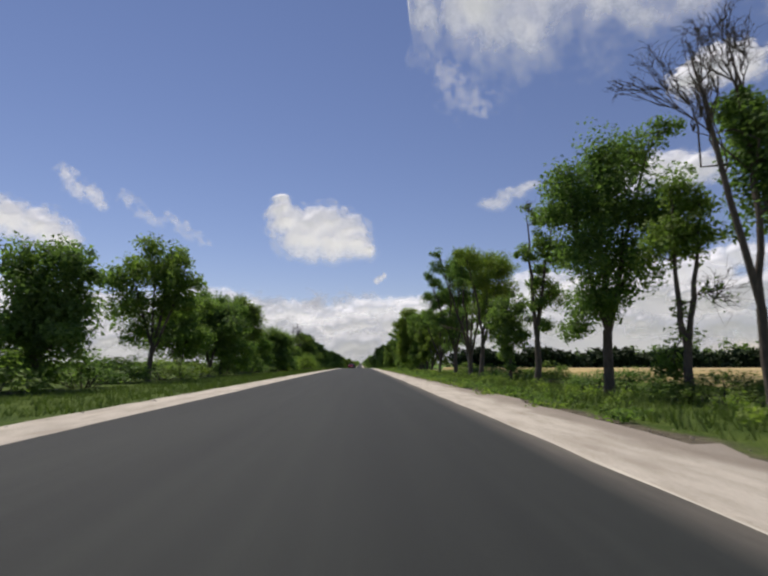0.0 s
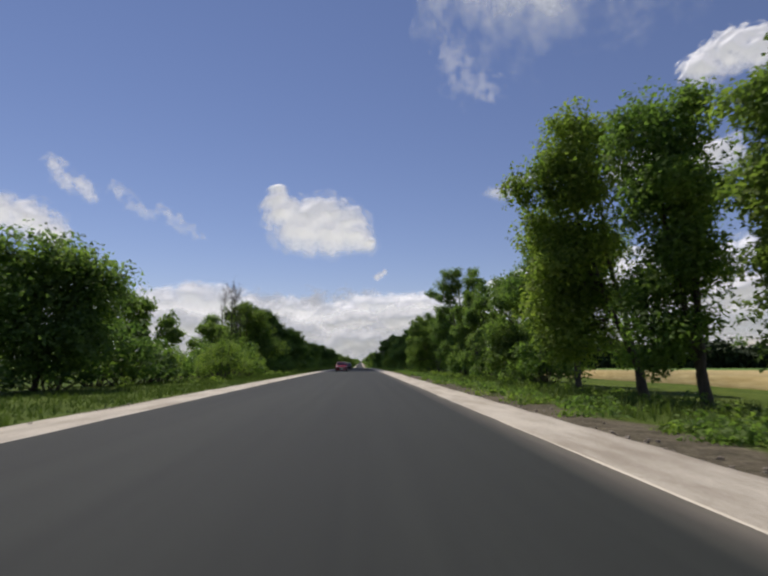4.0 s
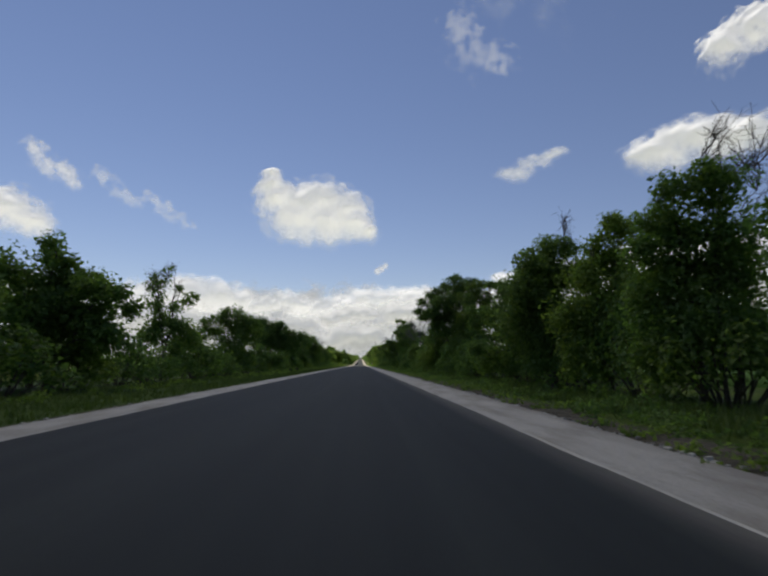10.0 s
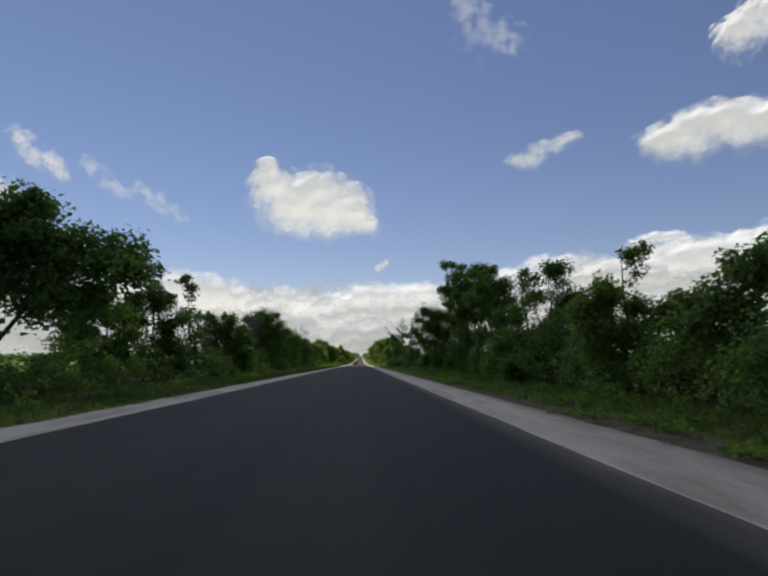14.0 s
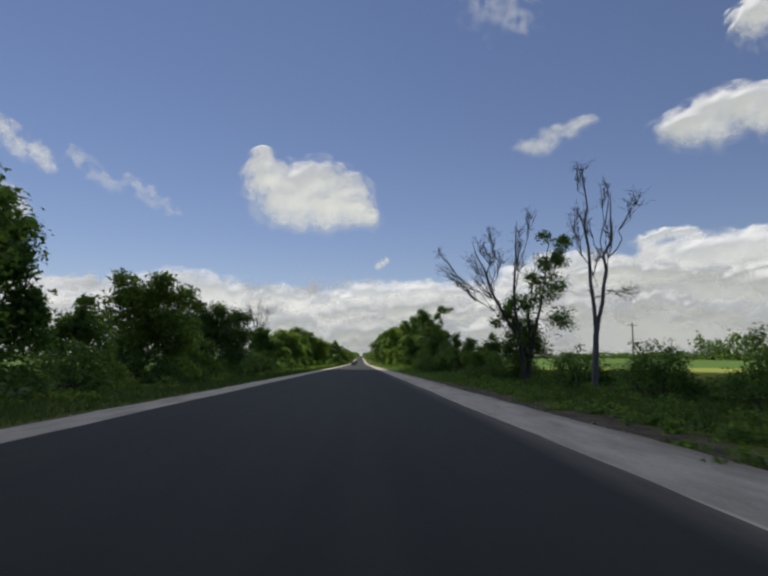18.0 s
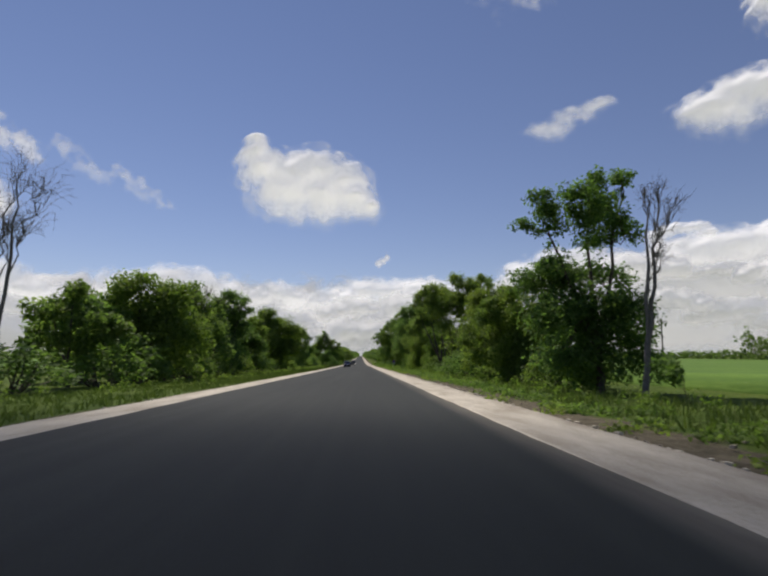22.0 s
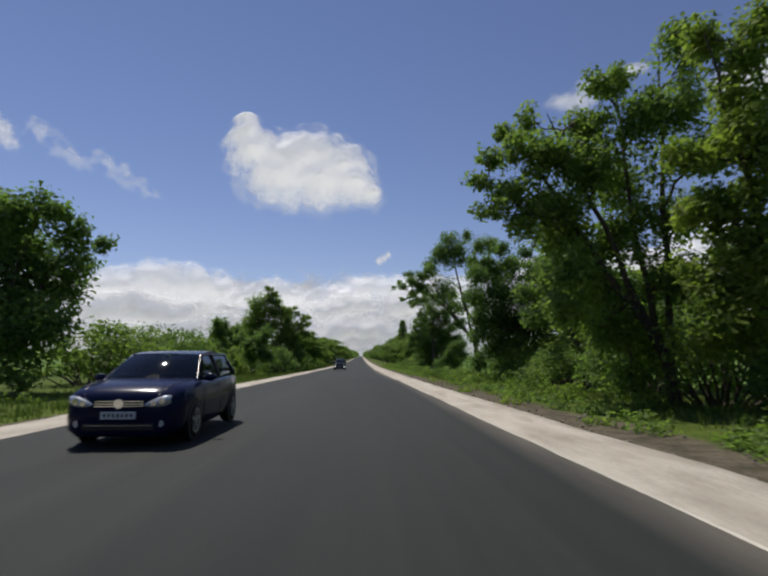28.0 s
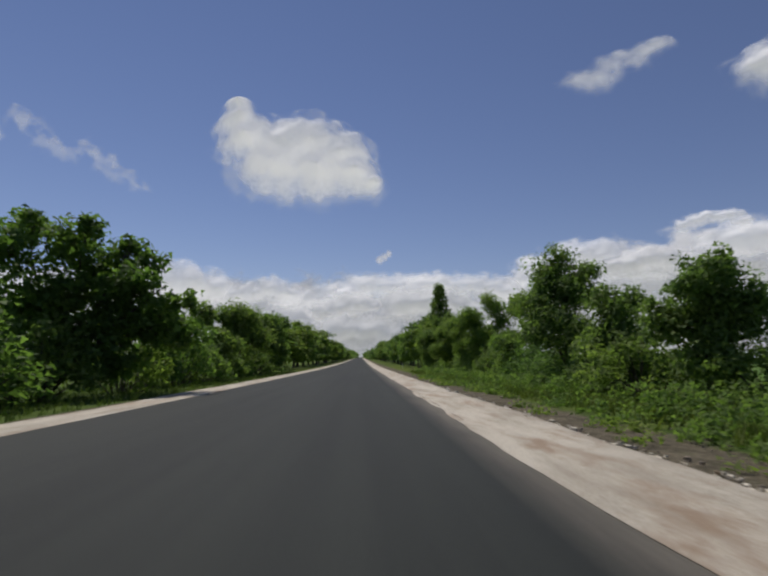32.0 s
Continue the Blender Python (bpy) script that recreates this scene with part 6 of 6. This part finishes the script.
far_woods("pine_wood", ((58, 322, 420, 330, 13, 7000),), 5, "dense belt of wood beyond the wheat, shade painted into its leaves", SHADE_LEAVES)
far_woods("far_woods", ((420, -100, 420, 1500, 11, 2600), (425, 430, 425, 1060, 36, 3400), (-440, -100, -440, 1500, 11, 2600), (60, 1560, 2200, 1600, 14, 2200), (-60, 1560, -2200, 1600, 14, 2200)), 4, "dark belts of distant woodland beyond the fields")
far_woods("far_tree_line", ((14, 1150, 14, 2100, 10, 1900), (-14, 1150, -14, 2100, 10, 1900)), 6, "distant roadside trees closing over the straight road")

# ---- grass, weeds and stones ----


def grass(name, x0, x1, y0, y1, count, high, seed, label):
    rng = np.random.default_rng(seed)
    x, y = rng.uniform(x0, x1, count), rng.uniform(y0, y1, count)
    z = np.array([ground_z(a, b) for a, b in zip(x, y)])
    base = np.repeat(np.stack((x, y, z), axis=1), 5, axis=0)
    n = len(base)
    base += rng.normal(0, .12, (n, 3)) * np.array((1, 1, 0))
    a = rng.uniform(0, 2 * math.pi, n)
    side = np.stack((np.cos(a), np.sin(a), np.zeros(n)), axis=1) * rng.uniform(.012, .03, (n, 1))
    tall = high * rng.uniform(.5, 1.4, (n, 1))
    tip = base + np.concatenate((rng.normal(0, .3, (n, 2)) * tall, tall), axis=1)
    v = np.stack((base - side, base + side, tip), axis=1).reshape(-1, 3)
    f = np.arange(n * 3).reshape(-1, 3)
    mesh_object(name, v, f, GRASS, label=label, category="grass", kind="stuff")


grass("verge_grass", 7.6, 13, 500, 640, 3000, .26, 8, "thin grass in the shade beneath the trees")
grass("verge_grass", 6.6, 13, 640, 760, 5000, .36, 9, "long uncut grass on the verge beneath the trees")
grass("verge_grass", 6.6, 13, 10, 500, 16000, .34, 1, "long uncut grass on the verge beneath the trees")
grass("verge_grass", -16.5, -7.9, 15, 760, 26000, .22, 2, "short rough grass on the wide verge")


def weeds(name, x0, x1, y0, y1, clumps, high, seed, label, mat=LEAF_LIGHT):
    rng = np.random.default_rng(seed)
    x, y = rng.uniform(x0, x1, clumps), rng.uniform(y0, y1, clumps)
    cs = []
    for a, b in zip(x, y):
        tall = high * rng.uniform(.35, 1.35)
        for _ in range(7):
            cs.append((a + rng.normal(0, .24), b + rng.normal(0, .24), ground_z(a, b) + tall * rng.uniform(.15, 1.0)))
    v, f = leaves(rng, np.array(cs), .13, 13, .062)
    mesh_object(name, v, f, mat, label=label, category="weeds", kind="stuff")


weeds("tall_weeds", 7.2, 11.5, 640, 760, 480, .7, 3, "lush broad-leaved weeds along the verge", LEAF_MID)
weeds("tall_weeds", 7, 10.5, 470, 640, 160, .5, 4, "patchy broad-leaved weeds along the verge")
weeds("tall_weeds", 7.5, 12, 12, 180, 170, .45, 5, "patchy broad-leaved weeds along the verge")
weeds("tall_weeds", 7.2, 11, 190, 470, 260, .5, 6, "patchy dark weeds along the verge", LEAF_MID)
weeds("low_weeds", 5.8, 8, 12, 740, 1300, .22, 11, "low broad-leaved weeds creeping over the bare soil", LEAF_MID)
weeds("low_weeds", 4.9, 6.3, 12, 740, 300, .1, 12, "sparse green sprigs on the bare soil", LEAF_MID)
weeds("tall_weeds", -16.5, -11, 120, 760, 420, .5, 7, "patchy weeds below the trees on the wide verge", LEAF_MID)


def stones(name, x0, x1, y0, y1, count, size, seed, label, mat=GRAVEL):
    rng = np.random.default_rng(seed)
    cube = np.array([(a, b, c) for a in (-1, 1) for b in (-1, 1) for c in (-1, 1)], float)
    quads = np.array(((0, 1, 3, 2), (4, 6, 7, 5), (0, 4, 5, 1), (2, 3, 7, 6), (0, 2, 6, 4), (1, 5, 7, 3)))
    vs, fs = [], []
    for k in range(count):
        x, y = rng.normal((x0 + x1) / 2, (x1 - x0) / 3), rng.uniform(y0, y1)
        x += right_shoulder(y) if x1 < 1 and x0 > -1 else 0
        s = size * min(2.2, rng.lognormal(0, .5))
        a = rng.uniform(0, 3.1)
        c = cube * rng.uniform(.55, 1.1, (8, 3)) * s * np.array((1, 1, .6))
        c = np.stack((c[:, 0] * math.cos(a) - c[:, 1] * math.sin(a), c[:, 0] * math.sin(a) + c[:, 1] * math.cos(a), c[:, 2]), axis=1)
        vs.append(c + np.array((x, y, max(ground_z(x, y), road_z(y) - .09) + s * .3)))
        fs.append(quads + 8 * k)
    mesh_object(name, np.concatenate(vs), np.concatenate(fs), mat, label=label, category="stones", kind="stuff")


stones("loose_stones", -.1, .35, 4, 740, 4200, .022, 1, "loose pale limestone lumps along the shoulder's edge")
stones("loose_stones", 4.8, 6.6, 4, 740, 1300, .024, 2, "scattered pale stones in the bare soil")
stones("loose_stones", -7.7, -7.3, 4, 740, 1200, .024, 3, "loose pale limestone lumps along the shoulder's edge")
stones("loose_stones", -.05, .2, 185, 300, 800, .03, 5, "pale limestone lumps pushed up along the shoulder's edge", RIDGE)
stones("loose_stones", -.05, .2, 415, 560, 1000, .03, 6, "pale limestone lumps pushed up along the shoulder's edge", RIDGE)
stones("loose_stones", -.1, .3, 640, 720, 600, .032, 7, "pale limestone lumps pushed up along the shoulder's edge", RIDGE)
stones("soil_clods", 3.2, 4.4, 640, 712, 46, .034, 8, "dark clods of earth lying on the shoulder", DIRT)
stones("loose_stones", 2.7, 3.9, 4, 740, 1300, .012, 4, "small chips strewn over the shoulder")

# ---- cars on the oncoming lane ----


def paint(name, colour):
    m = plain(name, colour, .2, 0, 40, .12)
    m.node_tree.nodes["Principled BSDF"].inputs["Specular IOR Level"].default_value = .14
    return m


BLUE_PAINT, RED_PAINT, BLACK_PAINT = paint("dark_blue_paint", (.010, .0135, .044)), paint("dark_red_paint", (.22, .012, .02)), paint("black_paint", (.014, .015, .018))
RUBBER, DARK_PLASTIC, ALLOY = plain("tyre_rubber", (.018, .018, .018), .85), plain("black_plastic", (.015, .015, .016), .5), plain("brushed_alloy", (.5, .5, .52), .35, .9)
CHROME, LAMP, PLATE, WINDOW = plain("chrome", (.75, .75, .77), .12, 1.0), plain("headlamp_glass", (.66, .68, .71), .16, .35, coat=.5), plain("plate_white", (.7, .7, .68), .5), bpy.data.materials.new("tinted_car_glass")
WINDOW.use_nodes = True
pane = WINDOW.node_tree
clear, shine, facing, both = (pane.nodes.new(k) for k in ("ShaderNodeBsdfTransparent", "ShaderNodeBsdfGlossy", "ShaderNodeFresnel", "ShaderNodeMixShader"))
clear.inputs["Color"].default_value, shine.inputs["Roughness"].default_value = (.30, .36, .34, 1), .03
for a, b in ((facing.outputs[0], both.inputs[0]), (clear.outputs[0], both.inputs[1]), (shine.outputs[0], both.inputs[2]), (both.outputs[0], pane.nodes["Material Output"].inputs["Surface"])):
    pane.links.new(a, b)
FABRIC = plain("dark_seat_fabric", (.05, .05, .055), .9)

BEAM = bpy.data.materials.new("lit_lamp")
BEAM.use_nodes = True
BEAM.node_tree.nodes["Principled BSDF"].inputs["Emission Color"].default_value = (1, .97, .9, 1)
BEAM.node_tree.nodes["Principled BSDF"].inputs["Emission Strength"].default_value = 3.0


def block(size, at, bevel=.01, turn=(0, 0, 0)):
    bm = bmesh.new()
    bmesh.ops.create_cube(bm, size=1, matrix=Matrix.Diagonal((*size, 1)))
    if bevel:
        bmesh.ops.bevel(bm, geom=bm.edges[:], offset=bevel, segments=2, affect="EDGES")
    bmesh.ops.transform(bm, matrix=pose(*at, *turn), verts=bm.verts)
    return bm


def egg(size, at, turn=(0, 0, 0)):
    bm = bmesh.new()
    bmesh.ops.create_uvsphere(bm, u_segments=16, v_segments=10, radius=1, matrix=pose(*at, *turn) @ Matrix.Diagonal((*size, 1)))
    return bm


def drum(radius, width, at, bevel=.03, segments=28):
    bm = bmesh.new()
    bmesh.ops.create_cone(bm, cap_ends=True, segments=segments, radius1=radius, radius2=radius, depth=width)
    bmesh.ops.bevel(bm, geom=[e for e in bm.edges if abs(e.verts[0].co.z - e.verts[1].co.z) < 1e-5], offset=bevel, segments=3, affect="EDGES")
    bmesh.ops.transform(bm, matrix=pose(*at, 0, 90, 0), verts=bm.verts)
    return bm


def sheet(rows, thick=.0):
    """A smooth skin over rows of points."""
    bm = bmesh.new()
    vs = [[bm.verts.new(p) for p in r] for r in rows]
    for a, b in zip(vs, vs[1:]):
        for i in range(len(a) - 1):
            bm.faces.new((a[i], a[i + 1], b[i + 1], b[i]))
    bmesh.ops.recalc_face_normals(bm, faces=bm.faces[:])
    return bm


def front_y(x):
    """How far the nose curves back at a distance x from its middle."""
    return float(np.interp(abs(x), (0, .45, .6, .74, .84, .9), (-.01, -.005, .01, .05, .17, .4)))


def lens(s, k):
    """A swept headlight glass that wraps round the wing."""
    bm = bmesh.new()
    top = ((.39, .655), (.46, .70), (.54, .735), (.62, .762), (.70, .778), (.755, .772))
    low = ((.39, .622), (.46, .606), (.54, .602), (.62, .61), (.70, .628), (.755, .665))
    rows = []
    for f, out in ((0, .0), (.12, .03), (.5, .042), (.88, .03), (1, .0)):
        rows.append([bm.verts.new((s * (a[0] + (b[0] - a[0]) * f), front_y(a[0]) - out + f * .012, (a[1] + (b[1] - a[1]) * f) * k)) for a, b in zip(low, top)])
    for a, b in zip(rows, rows[1:]):
        for i in range(len(a) - 1):
            bm.faces.new((a[i], a[i + 1], b[i + 1], b[i]))
    bmesh.ops.recalc_face_normals(bm, faces=bm.faces[:])
    return bm


def alloy(at, s):
    """A rim ring with five twin spokes."""
    bm = drum(.05, .03, at, .006, 16)
    for i in range(5):
        other = block((.022, .05, .17), (0, 0, .105), .006)
        bmesh.ops.transform(other, matrix=pose(*at, i * 72, 0, 0), verts=other.verts)
        spoke = bpy.data.meshes.new("spoke")
        other.to_mesh(spoke)
        bm.from_mesh(spoke)
        bpy.data.meshes.remove(spoke)
        other.free()
    for i in range(24):
        a, b = (2 * math.pi * (i + d) / 24 for d in (0, 1))
        v = [bm.verts.new((at[0] + s * dx, at[1] + q * math.sin(w), at[2] + q * math.cos(w))) for q, dx in ((.17, 0), (.205, .014)) for w in (a, b)]
        bm.faces.new((v[0], v[1], v[3], v[2]))
    return bm


def car(name, x, y, skin, label, tall=1.0, rails=False):
    root = tagged(new(name), label, "car", "oncoming cars")
    k = tall
    rows = []
    for yy, w, zl, zt in ((0, .60, .22, .69), (.04, .73, .17, .775), (.16, .835, .15, .85), (.45, .875, .15, .925), (.85, .88, .15, .97), (1.2, .88, .15, 1.0), (1.7, .88, .15, .99), (2.6, .885, .15, 1.0), (3.4, .88, .17, 1.02), (3.9, .86, .22, 1.02), (4.12, .80, .28, .97), (4.2, .70, .34, .86)):
        half = ((.0, zl), (w * .82, zl), (w * .97, zl + .1), (w, zl + .26), (w * 1.0, (zl + zt) / 2 + .05), (w * .975, zt - .09), (w * .86, zt - .015), (w * .5, zt + .012), (0, zt + .018))
        rows.append([(a, yy, b * k) for a, b in half] + [(-a, yy, b * k) for a, b in half[-2:0:-1]] + [(half[0][0], yy, half[0][1] * k)])
    bm = sheet(rows)
    for r in (rows[0], rows[-1]):
        bm.faces.new([bm.verts.new(p) for p in r[:-1]])
    bmesh.ops.remove_doubles(bm, verts=bm.verts[:], dist=.002)
    bmesh.ops.recalc_face_normals(bm, faces=bm.faces[:])
    body = part("body", bm, skin, root, smooth=True)

    def rib(yy, half, z, bulge):
        return [(half * u, yy - bulge * (1 - u * u), z * k + .02 * (1 - u * u)) for u in np.linspace(-1, 1, 9)]

    part("windscreen", sheet([rib(1.18, .76, .975, .16), rib(1.45, .71, 1.16, .15), rib(1.68, .66, 1.30, .14), rib(1.9, .60, 1.405, .12)]), WINDOW, root, "dark tinted windscreen", True)
    part("roof", sheet([rib(1.88, .605, 1.405, .12), rib(2.3, .62, 1.455, .08), rib(2.9, .62, 1.465, 0), rib(3.5, .60, 1.44, -.05), rib(3.78, .57, 1.40, -.08)]), skin, root, smooth=True)
    part("rear_window", sheet([rib(3.78, .57, 1.40, -.08), rib(3.95, .64, 1.22, -.08), rib(4.1, .70, 1.0, -.06)]), WINDOW, root, smooth=True)
    for s in (-1, 1):
        for y0, y1, y2, y3 in ((1.42, 2.5, 1.98, 2.5), (2.58, 3.62, 2.58, 3.55)):
            part("side_window", sheet([[(s * .815, y0, .99 * k), (s * .815, (y0 + y1) / 2, .99 * k), (s * .815, y1, .99 * k)], [(s * .735, y0 * .5 + y2 * .5, 1.2 * k), (s * .735, (y0 + y1) / 2, 1.2 * k), (s * .735, y1 * .5 + y3 * .5, 1.2 * k)], [(s * .64, y2, 1.385 * k), (s * .64, (y2 + y3) / 2, 1.395 * k), (s * .64, y3, 1.385 * k)]]), WINDOW, root, smooth=True)
        for a, b, r in (((.79, 1.2, .97), (.62, 1.93, 1.395), .022), ((.82, 2.54, .98), (.645, 2.54, 1.40), .035), ((.78, 3.92, 1.0), (.60, 3.66, 1.37), .055), ((.62, 1.93, 1.395), (.62, 3.65, 1.395), .035)):
            tv, tf = [], []
            p0, p1 = np.array((s * a[0], a[1], a[2] * k)), np.array((s * b[0], b[1], b[2] * k))
            tube(tv, tf, [p0, (p0 + p1) / 2, p1], [r, r, r], 8)
            mesh_object("pillar", tv, tf, DARK_PLASTIC if a[1] == b[1] else skin, root, True)
        if rails:
            part("headlight", drum(.125, .08, (0, 0, 0), .02, 24), LAMP, root, "round clear headlight", True).matrix_basis = pose(s * .6, .03, .70 * k, 0, 0, 90)
        else:
            lamp = part("headlight", lens(s, k), LAMP, root, "clear glass headlight swept round the wing", True)
            for bx, bz, br in ((.52, .668, .044), (.64, .693, .052)):
                part("reflector", drum(br, .02, (0, 0, 0), .006, 18), CHROME, lamp, "chrome reflector").matrix_basis = pose(s * bx, front_y(bx) - .04, bz * k, 0, 0, 90)
        tv, tf = [], []
        tube(tv, tf, [np.array(p) * np.array((s, 1, k)) for p in ((.56, .06, .782), (.63, .3, .9), (.68, .7, .966), (.72, 1.12, 1.0))], [.006] * 4, 5)
        mesh_object("bonnet_seam", tv, tf, DARK_PLASTIC, root)
        part("wiper", block((.56, .012, .016), (s * .3 - .1, 1.06, 1.005 * k), .004, (0, 0, -4)), DARK_PLASTIC, root)
        part("seat", block((.46, .13, .42), (s * .36, 2.35, 1.1 * k), .05, (-14, 0, 0)), FABRIC, root, "dark fabric front seat")
        part("headrest", block((.24, .09, .15), (s * .36, 2.43, 1.3 * k), .035), FABRIC, root)
        mirror = part("door_mirror", egg((.10, .06, .07), (s * .96, 1.42, 1.0 * k)), skin, root, smooth=True)
        part("mirror_arm", block((.1, .04, .03), (s * .87, 1.44, .965 * k)), DARK_PLASTIC, mirror)
        part("fog_light", drum(.07 if rails else .05, .03, (0, 0, 0), .005, 16), BEAM if rails else LAMP, root, "lit fog light" if rails else "").matrix_basis = pose(s * .62, .02, (.47 if rails else .36) * k, 0, 0, 90)
        part("door_handle", block((.03, .16, .025), (s * .885, 2.38, .83 * k), .008), skin, root)
        part("door_seam", block((.006, .012, .62), (s * .884, 2.52, .6 * k), 0), DARK_PLASTIC, root)
        part("door_seam", block((.006, .012, .62), (s * .884, 1.38, .58 * k), 0), DARK_PLASTIC, root)
        for yy in (.87, 3.45):
            wheel = part("wheel_arch", drum(.365, .05, (s * .863, yy, .33), .01), DARK_PLASTIC, root)
            part("tyre", drum(.315, .2, (s * .79, yy, .315), .04), RUBBER, wheel, smooth=True)
            part("hub", drum(.205, .02, (s * .882, yy, .315), .006), DARK_PLASTIC, wheel)
            part("rim", alloy((s * .897, yy, .315), s), ALLOY, wheel, "five-spoke alloy rim")
        if rails:
            part("roof_rail", block((.04, 1.7, .04), (s * .55, 2.75, 1.5 * k), .015), ALLOY, root)
    part("cabin_lining", block((1.36, 2.35, .04), (0, 2.5, 1.03 * k), .01), DARK_PLASTIC, root)
    part("dashboard", block((1.36, .36, .07), (0, 1.5, 1.03 * k), .03), DARK_PLASTIC, root)
    part("rear_bench", block((1.2, .14, .32), (0, 3.3, 1.14 * k), .05, (-14, 0, 0)), FABRIC, root)
    tv, tf = [], []
    tube(tv, tf, [np.array((.36 + .18 * math.cos(a), 1.78 - .06 * math.sin(a), (1.12 + .17 * math.sin(a)) * k)) for a in np.linspace(0, 2 * math.pi, 25)], [.014] * 25, 6)
    mesh_object("steering_wheel", tv, tf, DARK_PLASTIC, root, True)
    grille = part("grille", block((.76, .05, .13), (0, .022, .655 * k), .02), DARK_PLASTIC, root)
    for z in (.618, .655, .692):
        part("grille_slat", block((.74, .02, .013), (0, -.006, z * k), .003), CHROME, grille)
    part("badge", drum(.075, .02, (0, 0, 0), .005, 24), CHROME, grille, "round chrome emblem").matrix_basis = pose(0, -.018, .655 * k, 0, 0, 90)
    intake = part("lower_intake", block((1.12, .06, .16), (0, .02, .315 * k), .03), DARK_PLASTIC, root)
    part("intake_strip", block((1.0, .012, .012), (0, -.014, .335 * k), .003), CHROME, intake)
    plate = part("number_plate", block((.52, .015, .112), (0, -.015, .485 * k), .004), PLATE, root, "white plate with a row of dark bars")
    for i in range(7):
        part("bar", block((.03, .004, .055), (-.2 + i * .066, -.024, .485 * k), 0), DARK_PLASTIC, plate)
    root.matrix_basis = pose(x, y, crown_of_road(x, y))
    return root


car("hatchback_car", -3.62, 610.45, BLUE_PAINT, "dark blue five-door hatchback car on the oncoming lane")
car("hatchback_car", -3.3, 171.0, RED_PAINT, "dark red hatchback car on the oncoming lane")
car("estate_car", -3.3, 214.0, BLACK_PAINT, "dark car approaching on the shaded oncoming lane", 1.05)
car("sport_utility_car", -3.25, 686.4, BLACK_PAINT, "black sport utility car with pale roof rails", 1.16, True)

# ---- roadside furniture ----
SIGN_BLUE, SIGN_RED, GREY_PAINT, WHITE_PAINT = plain("sign_blue", (.03, .09, .32), .4), plain("sign_red", (.5, .03, .03), .4), plain("grey_steel", (.42, .42, .42), .5, .4), plain("white_paint", (.75, .75, .72), .5)
WOOD = bark("tarred_pole_wood", (.06, .048, .038), (.15, .125, .10))


def disc(radius, thick, at):
    bm = bmesh.new()
    bmesh.ops.create_cone(bm, cap_ends=True, segments=40, radius1=radius, radius2=radius, depth=thick)
    bmesh.ops.transform(bm, matrix=pose(*at, 90, 0, 0), verts=bm.verts)
    return bm


def road_sign(x, y):
    root = tagged(new("road_sign"), "round blue and red no-parking sign on a pale post", "road sign")
    bm = bmesh.new()
    bmesh.ops.create_cone(bm, cap_ends=True, segments=16, radius1=.045, radius2=.045, depth=2.3, matrix=pose(0, 0, .75))
    part("post", bm, WHITE_PAINT, root, "pale painted post", True)
    face = part("sign_face", disc(.35, .02, (.08, -.055, 1.56)), SIGN_RED, root, "red-rimmed blue disc")
    part("sign_field", disc(.295, .01, (.08, -.068, 1.56)), SIGN_BLUE, face)
    part("sign_slash", block((.6, .008, .055), (.08, -.077, 1.56), 0, (0, 45, 0)), SIGN_RED, face)
    part("sign_back", disc(.34, .012, (.08, -.04, 1.56)), GREY_PAINT, face)
    board = part("plate", block((.5, .015, .25), (.08, -.058, 1.07), .004), WHITE_PAINT, root, "small white plate with dark bars")
    for i, w in enumerate((.03, .055, .05, .05, .03)):
        part("bar", block((w, .005, .12), (-.09 + i * .085, -.068, 1.07), 0), DARK_PLASTIC, board)
    root.matrix_basis = pose(x, y, ground_z(x, y) + .1, 0, 1.5, 0)


road_sign(7.6, 602.1)


def delineator(x, y):
    root = tagged(new("delineator_post"), "short white roadside marker post with a dark band", "marker post", "marker posts")
    part("post", block((.11, .07, 1.0), (0, 0, .4), .02), WHITE_PAINT, root)
    part("band", block((.114, .074, .12), (0, 0, .72), .01), DARK_PLASTIC, root)
    root.matrix_basis = pose(x, y, ground_z(x, y))


delineator(8.8, 699), delineator(8.8, 800), delineator(9.0, 671)


def utility_pole(x, y):
    root = tagged(new("utility_pole"), "weathered wooden utility pole with a cross-arm in the field", "utility pole", "utility poles")
    tv, tf = [], []
    tube(tv, tf, [np.array((0, 0, -.5)), np.array((.02, 0, 4.5)), np.array((.05, 0, 9.2))], [.15, .125, .10], 10)
    mesh_object("pole", tv, tf, WOOD, root, True)
    part("cross_arm", block((1.7, .1, .12), (.05, -.12, 8.7), .01), WOOD, root)
    for dx in (-.75, -.3, .4, .85):
        part("insulator", drum(.05, .14, (0, 0, 0), .015, 12), WHITE_PAINT, root).matrix_basis = pose(dx, -.12, 8.83, 0, 90, 0)
    root.matrix_basis = pose(x, y, ground_z(x, y) - .2)


for y in (409, 485, 561, 637):
    utility_pole(50, y)
